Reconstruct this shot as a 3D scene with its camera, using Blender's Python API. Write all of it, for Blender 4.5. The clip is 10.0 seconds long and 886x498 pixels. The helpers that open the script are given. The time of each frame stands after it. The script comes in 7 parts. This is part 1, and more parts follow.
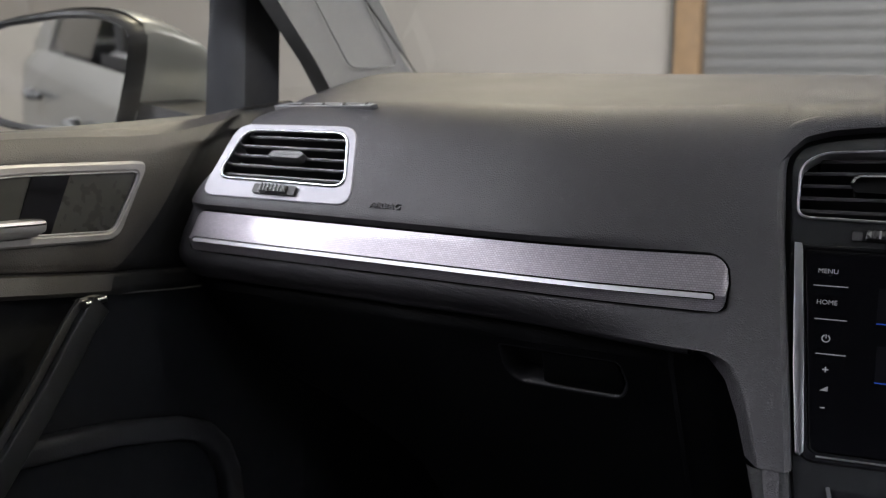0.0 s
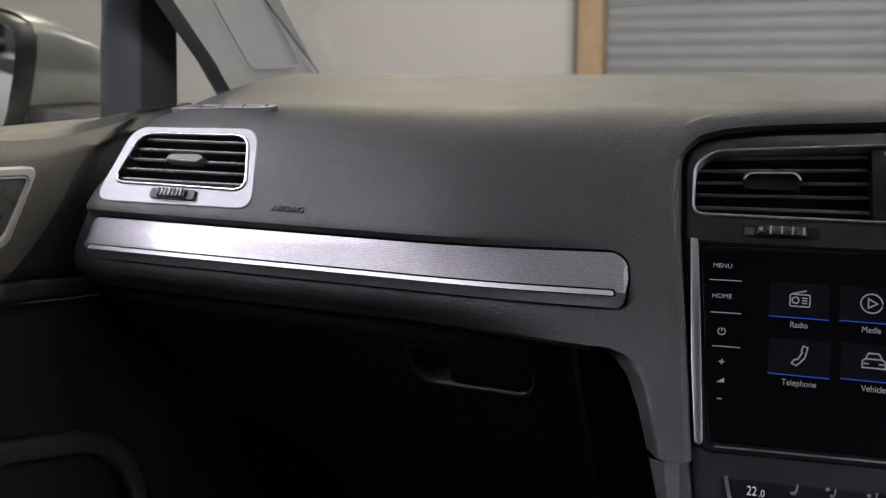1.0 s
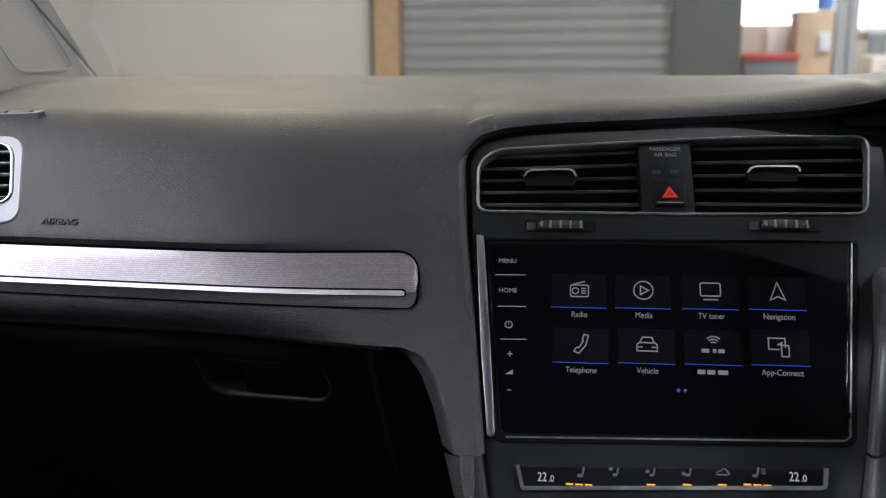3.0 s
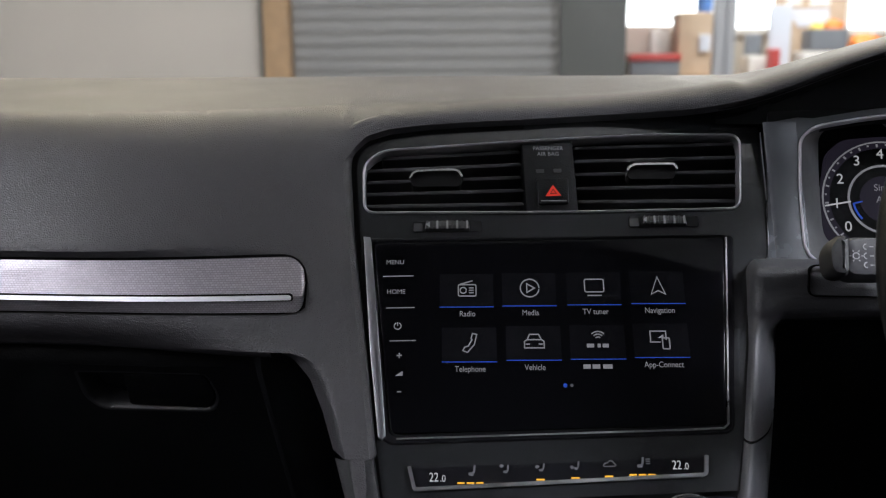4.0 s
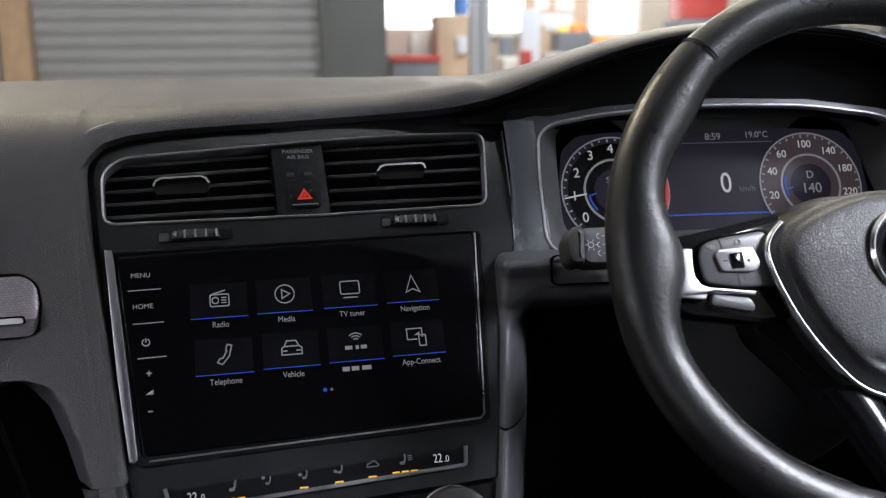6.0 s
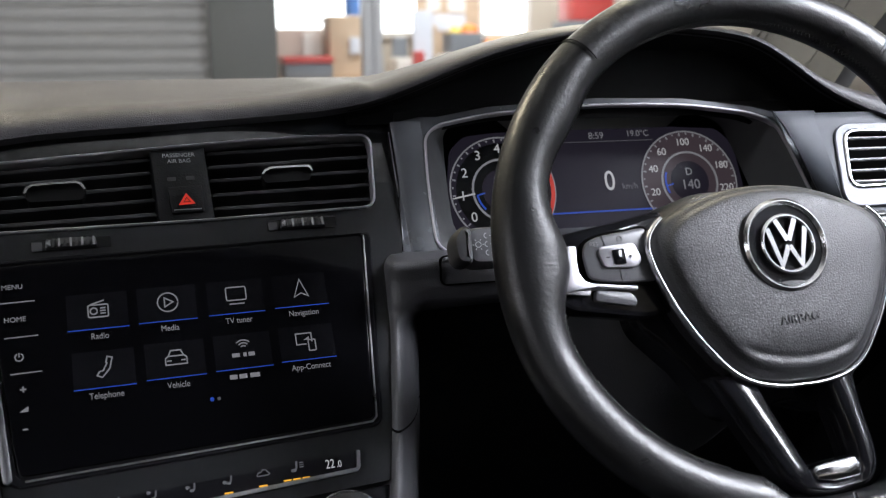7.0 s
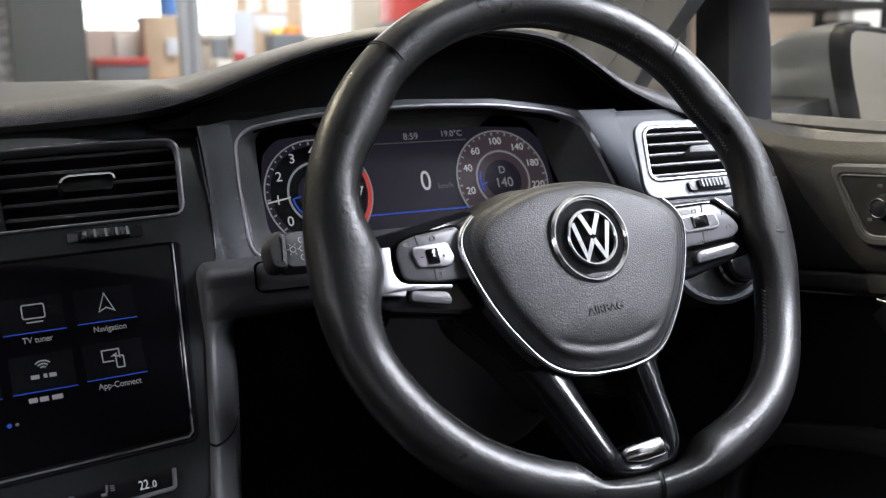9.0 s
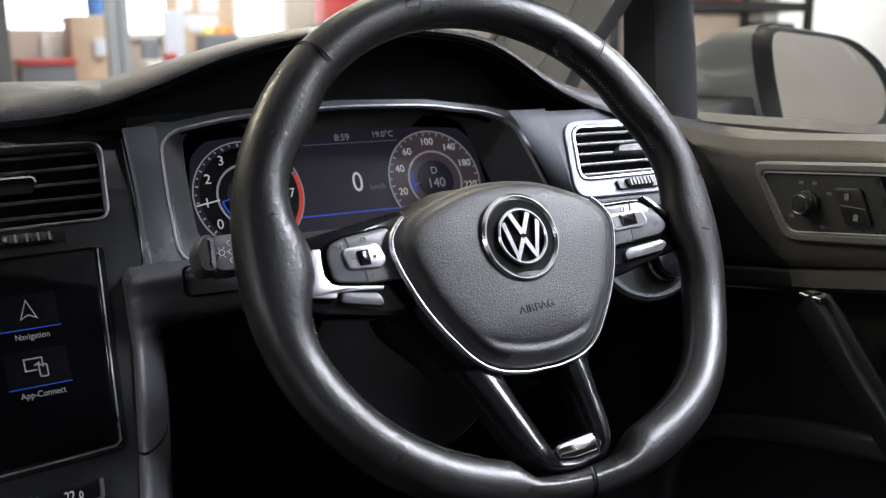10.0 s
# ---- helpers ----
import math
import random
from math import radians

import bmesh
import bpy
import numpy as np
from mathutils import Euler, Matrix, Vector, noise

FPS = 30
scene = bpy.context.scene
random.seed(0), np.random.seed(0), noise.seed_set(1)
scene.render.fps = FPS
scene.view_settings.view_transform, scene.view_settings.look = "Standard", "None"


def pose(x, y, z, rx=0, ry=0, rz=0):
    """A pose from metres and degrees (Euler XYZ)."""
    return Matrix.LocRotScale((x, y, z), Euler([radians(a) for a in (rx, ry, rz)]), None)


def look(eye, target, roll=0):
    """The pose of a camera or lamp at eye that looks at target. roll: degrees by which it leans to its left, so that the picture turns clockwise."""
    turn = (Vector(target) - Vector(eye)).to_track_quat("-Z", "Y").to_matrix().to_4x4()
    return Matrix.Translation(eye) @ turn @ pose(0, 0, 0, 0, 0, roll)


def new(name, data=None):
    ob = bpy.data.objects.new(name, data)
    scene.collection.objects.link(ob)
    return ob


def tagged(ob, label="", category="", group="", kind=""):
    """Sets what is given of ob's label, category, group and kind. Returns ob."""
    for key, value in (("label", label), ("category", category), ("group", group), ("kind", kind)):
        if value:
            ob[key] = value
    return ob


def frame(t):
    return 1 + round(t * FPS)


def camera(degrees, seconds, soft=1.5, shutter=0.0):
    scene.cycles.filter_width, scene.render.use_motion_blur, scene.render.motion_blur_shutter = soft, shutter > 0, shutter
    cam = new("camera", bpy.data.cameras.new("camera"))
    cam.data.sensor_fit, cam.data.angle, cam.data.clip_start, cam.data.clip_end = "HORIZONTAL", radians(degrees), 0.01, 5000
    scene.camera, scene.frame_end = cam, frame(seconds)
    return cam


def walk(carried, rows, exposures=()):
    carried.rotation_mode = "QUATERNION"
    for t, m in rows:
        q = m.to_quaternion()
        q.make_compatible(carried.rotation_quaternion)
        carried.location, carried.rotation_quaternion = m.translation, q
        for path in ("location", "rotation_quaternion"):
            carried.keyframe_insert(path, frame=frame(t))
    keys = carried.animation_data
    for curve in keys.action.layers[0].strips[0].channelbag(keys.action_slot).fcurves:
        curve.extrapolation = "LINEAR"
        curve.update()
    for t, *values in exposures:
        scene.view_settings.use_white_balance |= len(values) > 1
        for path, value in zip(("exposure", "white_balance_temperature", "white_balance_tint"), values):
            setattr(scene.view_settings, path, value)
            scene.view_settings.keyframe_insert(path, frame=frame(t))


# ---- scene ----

# ------------------------------------------------------------------ camera
cam = camera(50.8, 10.0, soft=1.1)
cam.data.dof.use_dof, cam.data.dof.focus_distance, cam.data.dof.aperture_fstop = True, 0.68, 6.8
EYE, PITCH, ROLL = 1.0866, -12.06, -0.42
ROWS = [  # seconds, x, y, yaw
    (0.0, -0.0412, -0.6841, 28.82), (0.5, -0.0396, -0.6814, 26.04), (1.0, -0.0376, -0.6787, 23.28),
    (1.5, -0.0352, -0.6764, 20.52), (2.0, -0.0325, -0.6739, 17.51), (2.5, -0.0295, -0.6718, 14.40),
    (4.0, -0.0191, -0.6662, 4.89), (4.5, -0.0154, -0.6647, 1.43), (5.0, -0.0115, -0.6633, -2.24),
    (5.5, -0.0078, -0.6623, -5.80), (7.0, 0.0033, -0.6600, -15.56), (7.5, 0.0068, -0.6597, -18.54),
    (8.0, 0.0100, -0.6597, -21.18), (8.5, 0.0129, -0.6598, -23.72), (9.0, 0.0156, -0.6602, -26.04),
    (9.5, 0.0178, -0.6609, -28.12), (10.0, 0.0197, -0.6618, -29.93)]
walk(cam, [(t, pose(x, y, EYE, 0, 0, yaw) @ pose(0, 0, 0, 90 + PITCH) @ pose(0, 0, 0, 0, 0, ROLL)) for t, x, y, yaw in ROWS])

# ------------------------------------------------------------------ light
world = bpy.data.worlds.new("world")
scene.world = world
world.use_nodes = True
world.node_tree.nodes["Background"].inputs[0].default_value = (0.55, 0.6, 0.7, 1)
world.node_tree.nodes["Background"].inputs[1].default_value = 0.03


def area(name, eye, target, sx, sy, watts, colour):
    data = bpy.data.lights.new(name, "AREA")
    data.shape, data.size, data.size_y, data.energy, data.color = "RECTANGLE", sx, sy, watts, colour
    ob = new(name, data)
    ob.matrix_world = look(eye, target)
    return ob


# Unseen area lamps, added; placed and powered to match highlights, shadows and tones.
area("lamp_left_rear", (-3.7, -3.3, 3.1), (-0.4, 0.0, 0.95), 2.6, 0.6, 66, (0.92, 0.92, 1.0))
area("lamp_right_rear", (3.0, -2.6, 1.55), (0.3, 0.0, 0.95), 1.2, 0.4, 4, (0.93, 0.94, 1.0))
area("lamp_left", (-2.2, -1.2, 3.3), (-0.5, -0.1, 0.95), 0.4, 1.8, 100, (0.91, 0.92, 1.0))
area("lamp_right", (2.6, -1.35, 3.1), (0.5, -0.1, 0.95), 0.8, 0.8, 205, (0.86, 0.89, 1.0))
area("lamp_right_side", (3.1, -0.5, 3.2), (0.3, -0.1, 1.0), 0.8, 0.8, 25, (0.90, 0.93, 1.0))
# Unseen fill, added to brighten the wing mirrors from behind.
area("fill_rear", (0.0, -4.6, 3.0), (0.0, 0.0, 1.2), 3.6, 0.6, 120, (0.96, 0.96, 1.0))
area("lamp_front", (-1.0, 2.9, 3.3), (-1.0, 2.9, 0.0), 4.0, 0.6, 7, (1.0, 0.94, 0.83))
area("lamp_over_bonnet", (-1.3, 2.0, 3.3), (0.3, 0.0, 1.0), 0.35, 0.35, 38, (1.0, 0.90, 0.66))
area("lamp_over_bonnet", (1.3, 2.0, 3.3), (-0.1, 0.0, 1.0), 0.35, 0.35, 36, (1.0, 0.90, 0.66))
# Unseen fill, added to brighten the rear wall that the mirrors reflect.
area("fill_back", (1.0, -5.4, 3.4), (1.0, -5.6, 0.0), 2.5, 0.6, 90, (0.96, 0.96, 1.0))
# Unseen fill, added to brighten the partition and the steering rim.
area("fill_partition", (4.7, 2.65, 2.7), (4.3, 2.65, 0.0), 0.3, 1.2, 110, (1.0, 0.97, 0.93))
# Unseen fill, added to lighten the benches at the back.
area("fill_shop", (2.5, 6.4, 3.3), (2.5, 6.4, 0.0), 3.0, 1.2, 190, (1.0, 0.97, 0.92))

# ------------------------------------------------------------------ materials


def node_mat(name):
    m = bpy.data.materials.new(name)
    m.use_nodes = True
    return m, m.node_tree.nodes, m.node_tree.links, m.node_tree.nodes["Principled BSDF"]


def mat(name, colour, rough=0.5, metal=0.0, var=0.15, scale=30.0, bump=0.0, bump_scale=300.0, coat=0.0, spec=0.5, rough_var=0.1):
    """A surface with mottled colour and gloss at two scales, and a fine relief."""
    m, n, l, b = node_mat(name)
    geo = n.new("ShaderNodeNewGeometry")
    big, small = n.new("ShaderNodeTexNoise"), n.new("ShaderNodeTexNoise")
    big.inputs["Scale"].default_value, small.inputs["Scale"].default_value = scale * 0.2, scale * 3
    big.inputs["Detail"].default_value = small.inputs["Detail"].default_value = 4
    add = n.new("ShaderNodeMath")
    add.operation = "ADD"
    ramp = n.new("ShaderNodeMapRange")
    ramp.inputs[1].default_value, ramp.inputs[2].default_value = 0.6, 1.4
    ramp.inputs[3].default_value, ramp.inputs[4].default_value = 1 - var, 1 + var
    mix = n.new("ShaderNodeVectorMath")
    mix.operation = "SCALE"
    mix.inputs[0].default_value = colour
    for tex in (big, small):
        l.new(geo.outputs["Position"], tex.inputs["Vector"])
    l.new(big.outputs[0], add.inputs[0]), l.new(small.outputs[0], add.inputs[1])
    l.new(add.outputs[0], ramp.inputs[0]), l.new(ramp.outputs[0], mix.inputs["Scale"])
    l.new(mix.outputs[0], b.inputs["Base Color"])
    rr = n.new("ShaderNodeMapRange")
    rr.inputs[1].default_value, rr.inputs[2].default_value = 0.6, 1.4
    rr.inputs[3].default_value, rr.inputs[4].default_value = max(rough - rough_var, 0.02), rough + rough_var
    l.new(add.outputs[0], rr.inputs[0]), l.new(rr.outputs[0], b.inputs["Roughness"])
    b.inputs["Metallic"].default_value = metal
    b.inputs["Coat Weight"].default_value = coat
    b.inputs["Specular IOR Level"].default_value = spec
    if bump:
        tex = n.new("ShaderNodeTexNoise")
        tex.inputs["Scale"].default_value, tex.inputs["Detail"].default_value = bump_scale, 3
        bp = n.new("ShaderNodeBump")
        bp.inputs["Strength"].default_value, bp.inputs["Distance"].default_value = bump, 0.001
        l.new(geo.outputs["Position"], tex.inputs["Vector"]), l.new(tex.outputs[0], bp.inputs["Height"])
        l.new(bp.outputs[0], b.inputs["Normal"])
    return m


def grain(name, colour, rough, cell, strength, spec=0.5, distance=0.0006, crease=0.42):
    """Moulded leather grain: rounded cells with creases between them."""
    m, n, l, b = node_mat(name)
    geo = n.new("ShaderNodeNewGeometry")
    warp = n.new("ShaderNodeTexNoise")
    warp.inputs["Scale"].default_value = 0.6 / cell
    wmix = n.new("ShaderNodeVectorMath")
    wmix.operation = "MULTIPLY_ADD"
    wmix.inputs[1].default_value = (cell * 0.35,) * 3
    l.new(geo.outputs["Position"], warp.inputs["Vector"])
    l.new(warp.outputs["Color"], wmix.inputs[0]), l.new(geo.outputs["Position"], wmix.inputs[2])
    vor = n.new("ShaderNodeTexVoronoi")
    vor.feature = "DISTANCE_TO_EDGE"
    vor.inputs["Scale"].default_value = 1 / cell
    l.new(wmix.outputs[0], vor.inputs["Vector"])
    cap = n.new("ShaderNodeMapRange")
    cap.interpolation_type = "SMOOTHSTEP"
    cap.inputs[2].default_value = crease
    l.new(vor.outputs["Distance"], cap.inputs[0])
    bp = n.new("ShaderNodeBump")
    bp.inputs["Strength"].default_value, bp.inputs["Distance"].default_value = strength, distance
    l.new(cap.outputs[0], bp.inputs["Height"]), l.new(bp.outputs[0], b.inputs["Normal"])
    big = n.new("ShaderNodeTexNoise")
    big.inputs["Scale"].default_value, big.inputs["Detail"].default_value = 9, 5
    l.new(geo.outputs["Position"], big.inputs["Vector"])
    ramp = n.new("ShaderNodeMapRange")
    ramp.inputs[1].default_value, ramp.inputs[2].default_value = 0.3, 0.7
    ramp.inputs[3].default_value, ramp.inputs[4].default_value = 0.88, 1.12
    sc = n.new("ShaderNodeVectorMath")
    sc.operation = "SCALE"
    sc.inputs[0].default_value = colour
    l.new(big.outputs[0], ramp.inputs[0]), l.new(ramp.outputs[0], sc.inputs["Scale"]), l.new(sc.outputs[0], b.inputs["Base Color"])
    r2 = n.new("ShaderNodeMapRange")
    r2.inputs[1].default_value, r2.inputs[2].default_value = 0.3, 0.7
    r2.inputs[3].default_value, r2.inputs[4].default_value = rough - 0.05, rough + 0.06
    l.new(big.outputs[0], r2.inputs[0]), l.new(r2.outputs[0], b.inputs["Roughness"])
    b.inputs["Specular IOR Level"].default_value = spec
    return m


def glow(name, colour, strength):
    m, n, l, b = node_mat(name)
    b.inputs["Base Color"].default_value = (*[c * 0.1 for c in colour], 1)
    b.inputs["Emission Color"].default_value, b.inputs["Emission Strength"].default_value = (*colour, 1), strength
    b.inputs["Roughness"].default_value, b.inputs["Specular IOR Level"].default_value = 0.3, 0.08
    return m


def clear(name, colour=(1, 1, 1), rough=0.0):
    m, n, l, b = node_mat(name)
    b.inputs["Base Color"].default_value = (*colour, 1)
    b.inputs["Transmission Weight"].default_value, b.inputs["Roughness"].default_value, b.inputs["IOR"].default_value = 1, rough, 1.45
    return m


def weave(name):
    """Decor strip: satin silver grey, a fine woven relief of short offset bars."""
    m, n, l, b = node_mat(name)
    geo = n.new("ShaderNodeNewGeometry")
    sep, com = n.new("ShaderNodeSeparateXYZ"), n.new("ShaderNodeCombineXYZ")
    l.new(geo.outputs["Position"], sep.inputs[0])
    l.new(sep.outputs["X"], com.inputs["X"]), l.new(sep.outputs["Z"], com.inputs["Y"])
    tex = n.new("ShaderNodeTexBrick")
    l.new(com.outputs[0], tex.inputs["Vector"])
    for key, value in (("Scale", 100.0), ("Brick Width", 0.24), ("Row Height", 0.14), ("Mortar Size", 0.022), ("Mortar Smooth", 0.5), ("Bias", 0.0)):
        tex.inputs[key].default_value = value
    tex.inputs["Color1"].default_value, tex.inputs["Color2"].default_value, tex.inputs["Mortar"].default_value = (0.33, 0.305, 0.34, 1), (0.27, 0.25, 0.28, 1), (0.20, 0.185, 0.205, 1)
    l.new(tex.outputs["Color"], b.inputs["Base Color"])
    b.inputs["Roughness"].default_value, b.inputs["Metallic"].default_value = 0.36, 0.8
    b.inputs["Coat Weight"].default_value, b.inputs["Coat Roughness"].default_value = 1.0, 0.1
    inv = n.new("ShaderNodeMath")
    inv.operation = "SUBTRACT"
    inv.inputs[0].default_value = 1.0
    l.new(tex.outputs["Fac"], inv.inputs[1])
    bp = n.new("ShaderNodeBump")
    bp.inputs["Strength"].default_value, bp.inputs["Distance"].default_value = 0.3, 0.0003
    l.new(inv.outputs[0], bp.inputs["Height"]), l.new(bp.outputs[0], b.inputs["Normal"])
    return m


def leather(name):
    """Smooth worn leather: fine pores, soft creases, patches rubbed shiny."""
    m, n, l, b = node_mat(name)
    geo = n.new("ShaderNodeNewGeometry")

    def noise(scale, detail):
        tex = n.new("ShaderNodeTexNoise")
        tex.inputs["Scale"].default_value, tex.inputs["Detail"].default_value = scale, detail
        l.new(geo.outputs["Position"], tex.inputs["Vector"])
        return tex.outputs[0]

    def spread(value, a, c, lo, hi):
        r = n.new("ShaderNodeMapRange")
        for k, v in enumerate((a, c, lo, hi)):
            r.inputs[k + 1].default_value = v
        l.new(value, r.inputs[0])
        return r.outputs[0]
    wear, pores, creases = noise(38, 5), noise(1100, 2), noise(330, 4)
    sc = n.new("ShaderNodeVectorMath")
    sc.operation = "SCALE"
    sc.inputs[0].default_value = (0.009, 0.0088, 0.0093)
    l.new(spread(wear, 0.3, 0.7, 0.75, 1.3), sc.inputs["Scale"]), l.new(sc.outputs[0], b.inputs["Base Color"])
    l.new(spread(wear, 0.32, 0.68, 0.39, 0.27), b.inputs["Roughness"])
    b.inputs["Specular IOR Level"].default_value = 0.52
    add = n.new("ShaderNodeMath")
    add.operation = "MULTIPLY_ADD"
    add.inputs[1].default_value = 0.45
    l.new(pores, add.inputs[0]), l.new(creases, add.inputs[2])
    bp = n.new("ShaderNodeBump")
    bp.inputs["Strength"].default_value, bp.inputs["Distance"].default_value = 0.55, 0.0005
    l.new(add.outputs[0], bp.inputs["Height"]), l.new(bp.outputs[0], b.inputs["Normal"])
    return m


PAD = grain("dash_leather_grain", (0.0258, 0.0245, 0.0272), 0.48, 0.0017, 0.42, spec=0.36, distance=0.0005)
DOOR_PAD = grain("door_foam_grain", (0.032, 0.0292, 0.0276), 0.5, 0.0022, 0.35, distance=0.0004)
# Darker copy of the lower plastic, its shade put into the base colour.
PAD_DEEP = grain("lower_plastic_shaded", (0.012, 0.012, 0.013), 0.5, 0.0024, 0.3, spec=0.14, distance=0.0004)
PAD_LOW = grain("lower_plastic_grain", (0.032, 0.032, 0.0347), 0.46, 0.0024, 0.3, distance=0.0004)
PLATE = mat("grey_plate_gloss", (0.034, 0.034, 0.031), 0.28, var=0.04, rough_var=0.015)
KNEE = grain("knee_plastic_grain", (0.046, 0.046, 0.050), 0.46, 0.0016, 0.3, spec=0.42, distance=0.0004)
RECESS = mat("smooth_black_plastic", (0.012, 0.012, 0.0135), 0.32, var=0.1, spec=0.5)
# Base set far below plain black plastic: it carries the footwell's shade.
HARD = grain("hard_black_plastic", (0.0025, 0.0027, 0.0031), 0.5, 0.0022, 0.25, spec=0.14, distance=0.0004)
AIRBAG_PAD = grain("airbag_pad_grain", (0.019, 0.0188, 0.020), 0.43, 0.0019, 0.44, spec=0.42, distance=0.0003, crease=0.22)
RIM = leather("worn_rim_leather")
KEY_DARK = mat("dark_key_plastic", (0.075, 0.075, 0.08), 0.36, spec=0.4, var=0.08, rough_var=0.03)
GLOSS = mat("piano_black", (0.006, 0.006, 0.007), 0.12, var=0.1, coat=0.0, spec=0.4, rough_var=0.03)
BEZEL = mat("dark_graphite_gloss", (0.011, 0.0114, 0.0122), 0.24, metal=0.0, var=0.1, coat=0.7, rough_var=0.03)
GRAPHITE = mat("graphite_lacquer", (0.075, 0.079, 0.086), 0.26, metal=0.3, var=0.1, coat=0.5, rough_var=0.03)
# Darker, duller copy of the graphite lacquer, set against lamp glare beside the vent.
SIDE_GRAPHITE = mat("glare_toned_graphite", (0.040, 0.044, 0.051), 0.5, var=0.1, spec=0.12, rough_var=0.03)
TUNNEL = mat("matt_dark_grey", (0.055, 0.056, 0.058), 0.6, var=0.12)
MATT = mat("matt_black", (0.012, 0.012, 0.013), 0.6, var=0.15)
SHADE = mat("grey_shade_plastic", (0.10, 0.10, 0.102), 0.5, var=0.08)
# Near-black base that carries the shade under the instrument hood.
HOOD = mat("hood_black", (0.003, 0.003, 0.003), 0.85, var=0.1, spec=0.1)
SLAT = mat("vent_slat_black", (0.016, 0.016, 0.017), 0.4, var=0.1)
EDGE = mat("blade_edge_sheen", (0.035, 0.035, 0.037), 0.42, metal=0.2, var=0.1)
SATIN = mat("satin_silver", (0.52, 0.51, 0.54), 0.36, metal=0.85, var=0.05, rough_var=0.04)
CHROME = mat("chrome", (0.82, 0.82, 0.84), 0.14, metal=1.0, var=0.04, rough_var=0.04)
BRIGHT = mat("bright_chrome", (0.88, 0.88, 0.89), 0.22, metal=1.0, var=0.03, rough_var=0.05)
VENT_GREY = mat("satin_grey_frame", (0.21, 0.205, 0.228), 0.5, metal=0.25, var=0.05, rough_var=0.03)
# Toned down against the lamps' glare on the driver's vent frame.
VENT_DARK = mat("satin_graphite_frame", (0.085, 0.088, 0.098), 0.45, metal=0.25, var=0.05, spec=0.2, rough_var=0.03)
# Opaque black stands in for the unlit cabin behind the rear glass.
DARK_GLASS = mat("opaque_dark_glass", (0.008, 0.009, 0.009), 0.08, var=0.1, spec=0.12, rough_var=0.02)
LINE = mat("bright_satin_line", (0.86, 0.85, 0.89), 0.40, metal=1.0, var=0.02, rough_var=0.01)
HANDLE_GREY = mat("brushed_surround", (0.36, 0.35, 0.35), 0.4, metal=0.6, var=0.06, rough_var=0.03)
STRIP = mat("satin_strip", (0.17, 0.17, 0.178), 0.38, metal=0.9, var=0.03, rough_var=0.01)
DULL = mat("dull_chrome", (0.45, 0.45, 0.46), 0.3, metal=1.0, var=0.05)
DECOR = weave("checkered_decor")
SCREEN = mat("screen_glass", (0.002, 0.002, 0.0025), 0.06, var=0.05, spec=0.05, rough_var=0.02)
TILE = mat("screen_tile", (0.0045, 0.0045, 0.0055), 0.12, var=0.05, spec=0.12, rough_var=0.02)
PRINT = mat("grey_print", (0.35, 0.35, 0.36), 0.5, var=0.05)
PRINT_MID = mat("mid_grey_print", (0.16, 0.16, 0.165), 0.5, var=0.05)
PRINT_DIM = mat("dim_print", (0.05, 0.05, 0.053), 0.5, var=0.05)
UI_WHITE = glow("display_white", (0.75, 0.75, 0.78), 0.44)
UI_GREY = glow("display_grey", (0.55, 0.55, 0.6), 0.25)
UI_DIM = glow("display_dim", (0.4, 0.4, 0.45), 0.12)
UI_BLUE = glow("display_blue", (0.04, 0.12, 0.72), 0.42)
UI_RED = glow("display_red", (0.8, 0.08, 0.06), 0.4)
UI_NIGHT = glow("display_night", (0.030, 0.026, 0.042), 0.36)
UI_PLUM = glow("display_plum", (0.06, 0.045, 0.055), 0.62)
AMBER = glow("amber_lamp", (1.0, 0.5, 0.05), 0.9)
HAZARD = glow("hazard_red", (0.85, 0.06, 0.04), 0.45)
PILLAR = mat("grey_pillar_trim", (0.075, 0.075, 0.075), 0.7, var=0.06, bump=0.15, bump_scale=900)
LINER = mat("headliner_cloth", (0.02, 0.02, 0.02), 0.9, var=0.06, bump=0.3, bump_scale=900)
GAP = mat("deep_gap_black", (0.002, 0.002, 0.002), 0.9, var=0.05, spec=0.02)
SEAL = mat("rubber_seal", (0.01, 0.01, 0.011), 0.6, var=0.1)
FRAME_GREY = mat("window_frame_plastic", (0.03, 0.032, 0.035), 0.45, var=0.1)
SURROUND = mat("mirror_surround_black", (0.014, 0.014, 0.015), 0.42, var=0.1)
BAR = mat("dark_bar_plastic", (0.010, 0.011, 0.013), 0.45, var=0.1)
STALK = mat("stalk_plastic", (0.10, 0.10, 0.105), 0.4, var=0.08)
GUIDE = mat("grey_post_plastic", (0.042, 0.044, 0.048), 0.5, var=0.08, bump=0.1, bump_scale=900)
PAINT = mat("silver_car_paint", (0.25, 0.254, 0.248), 0.32, metal=0.35, var=0.04, coat=0.5, rough_var=0.03)
MIRROR = mat("mirror_silvering", (0.86, 0.87, 0.88), 0.02, metal=1.0, var=0.02, rough_var=0.01)
GLASS = clear("window_glass", (0.98, 0.99, 0.985))
LACE = mat("dark_lace_thread", (0.05, 0.05, 0.05), 0.7, var=0.1)
STITCH = mat("grey_thread", (0.22, 0.22, 0.22), 0.8, var=0.1)
CLOTH = mat("door_cloth", (0.0095, 0.0102, 0.012), 0.9, var=0.15, spec=0.3, bump=0.4, bump_scale=1500)
WALL = mat("cream_wall_paint", (0.545, 0.505, 0.445), 0.8, var=0.05, scale=2, bump=0.05, bump_scale=60)
WOOD = mat("raw_timber", (0.36, 0.23, 0.12), 0.7, var=0.3, scale=6)
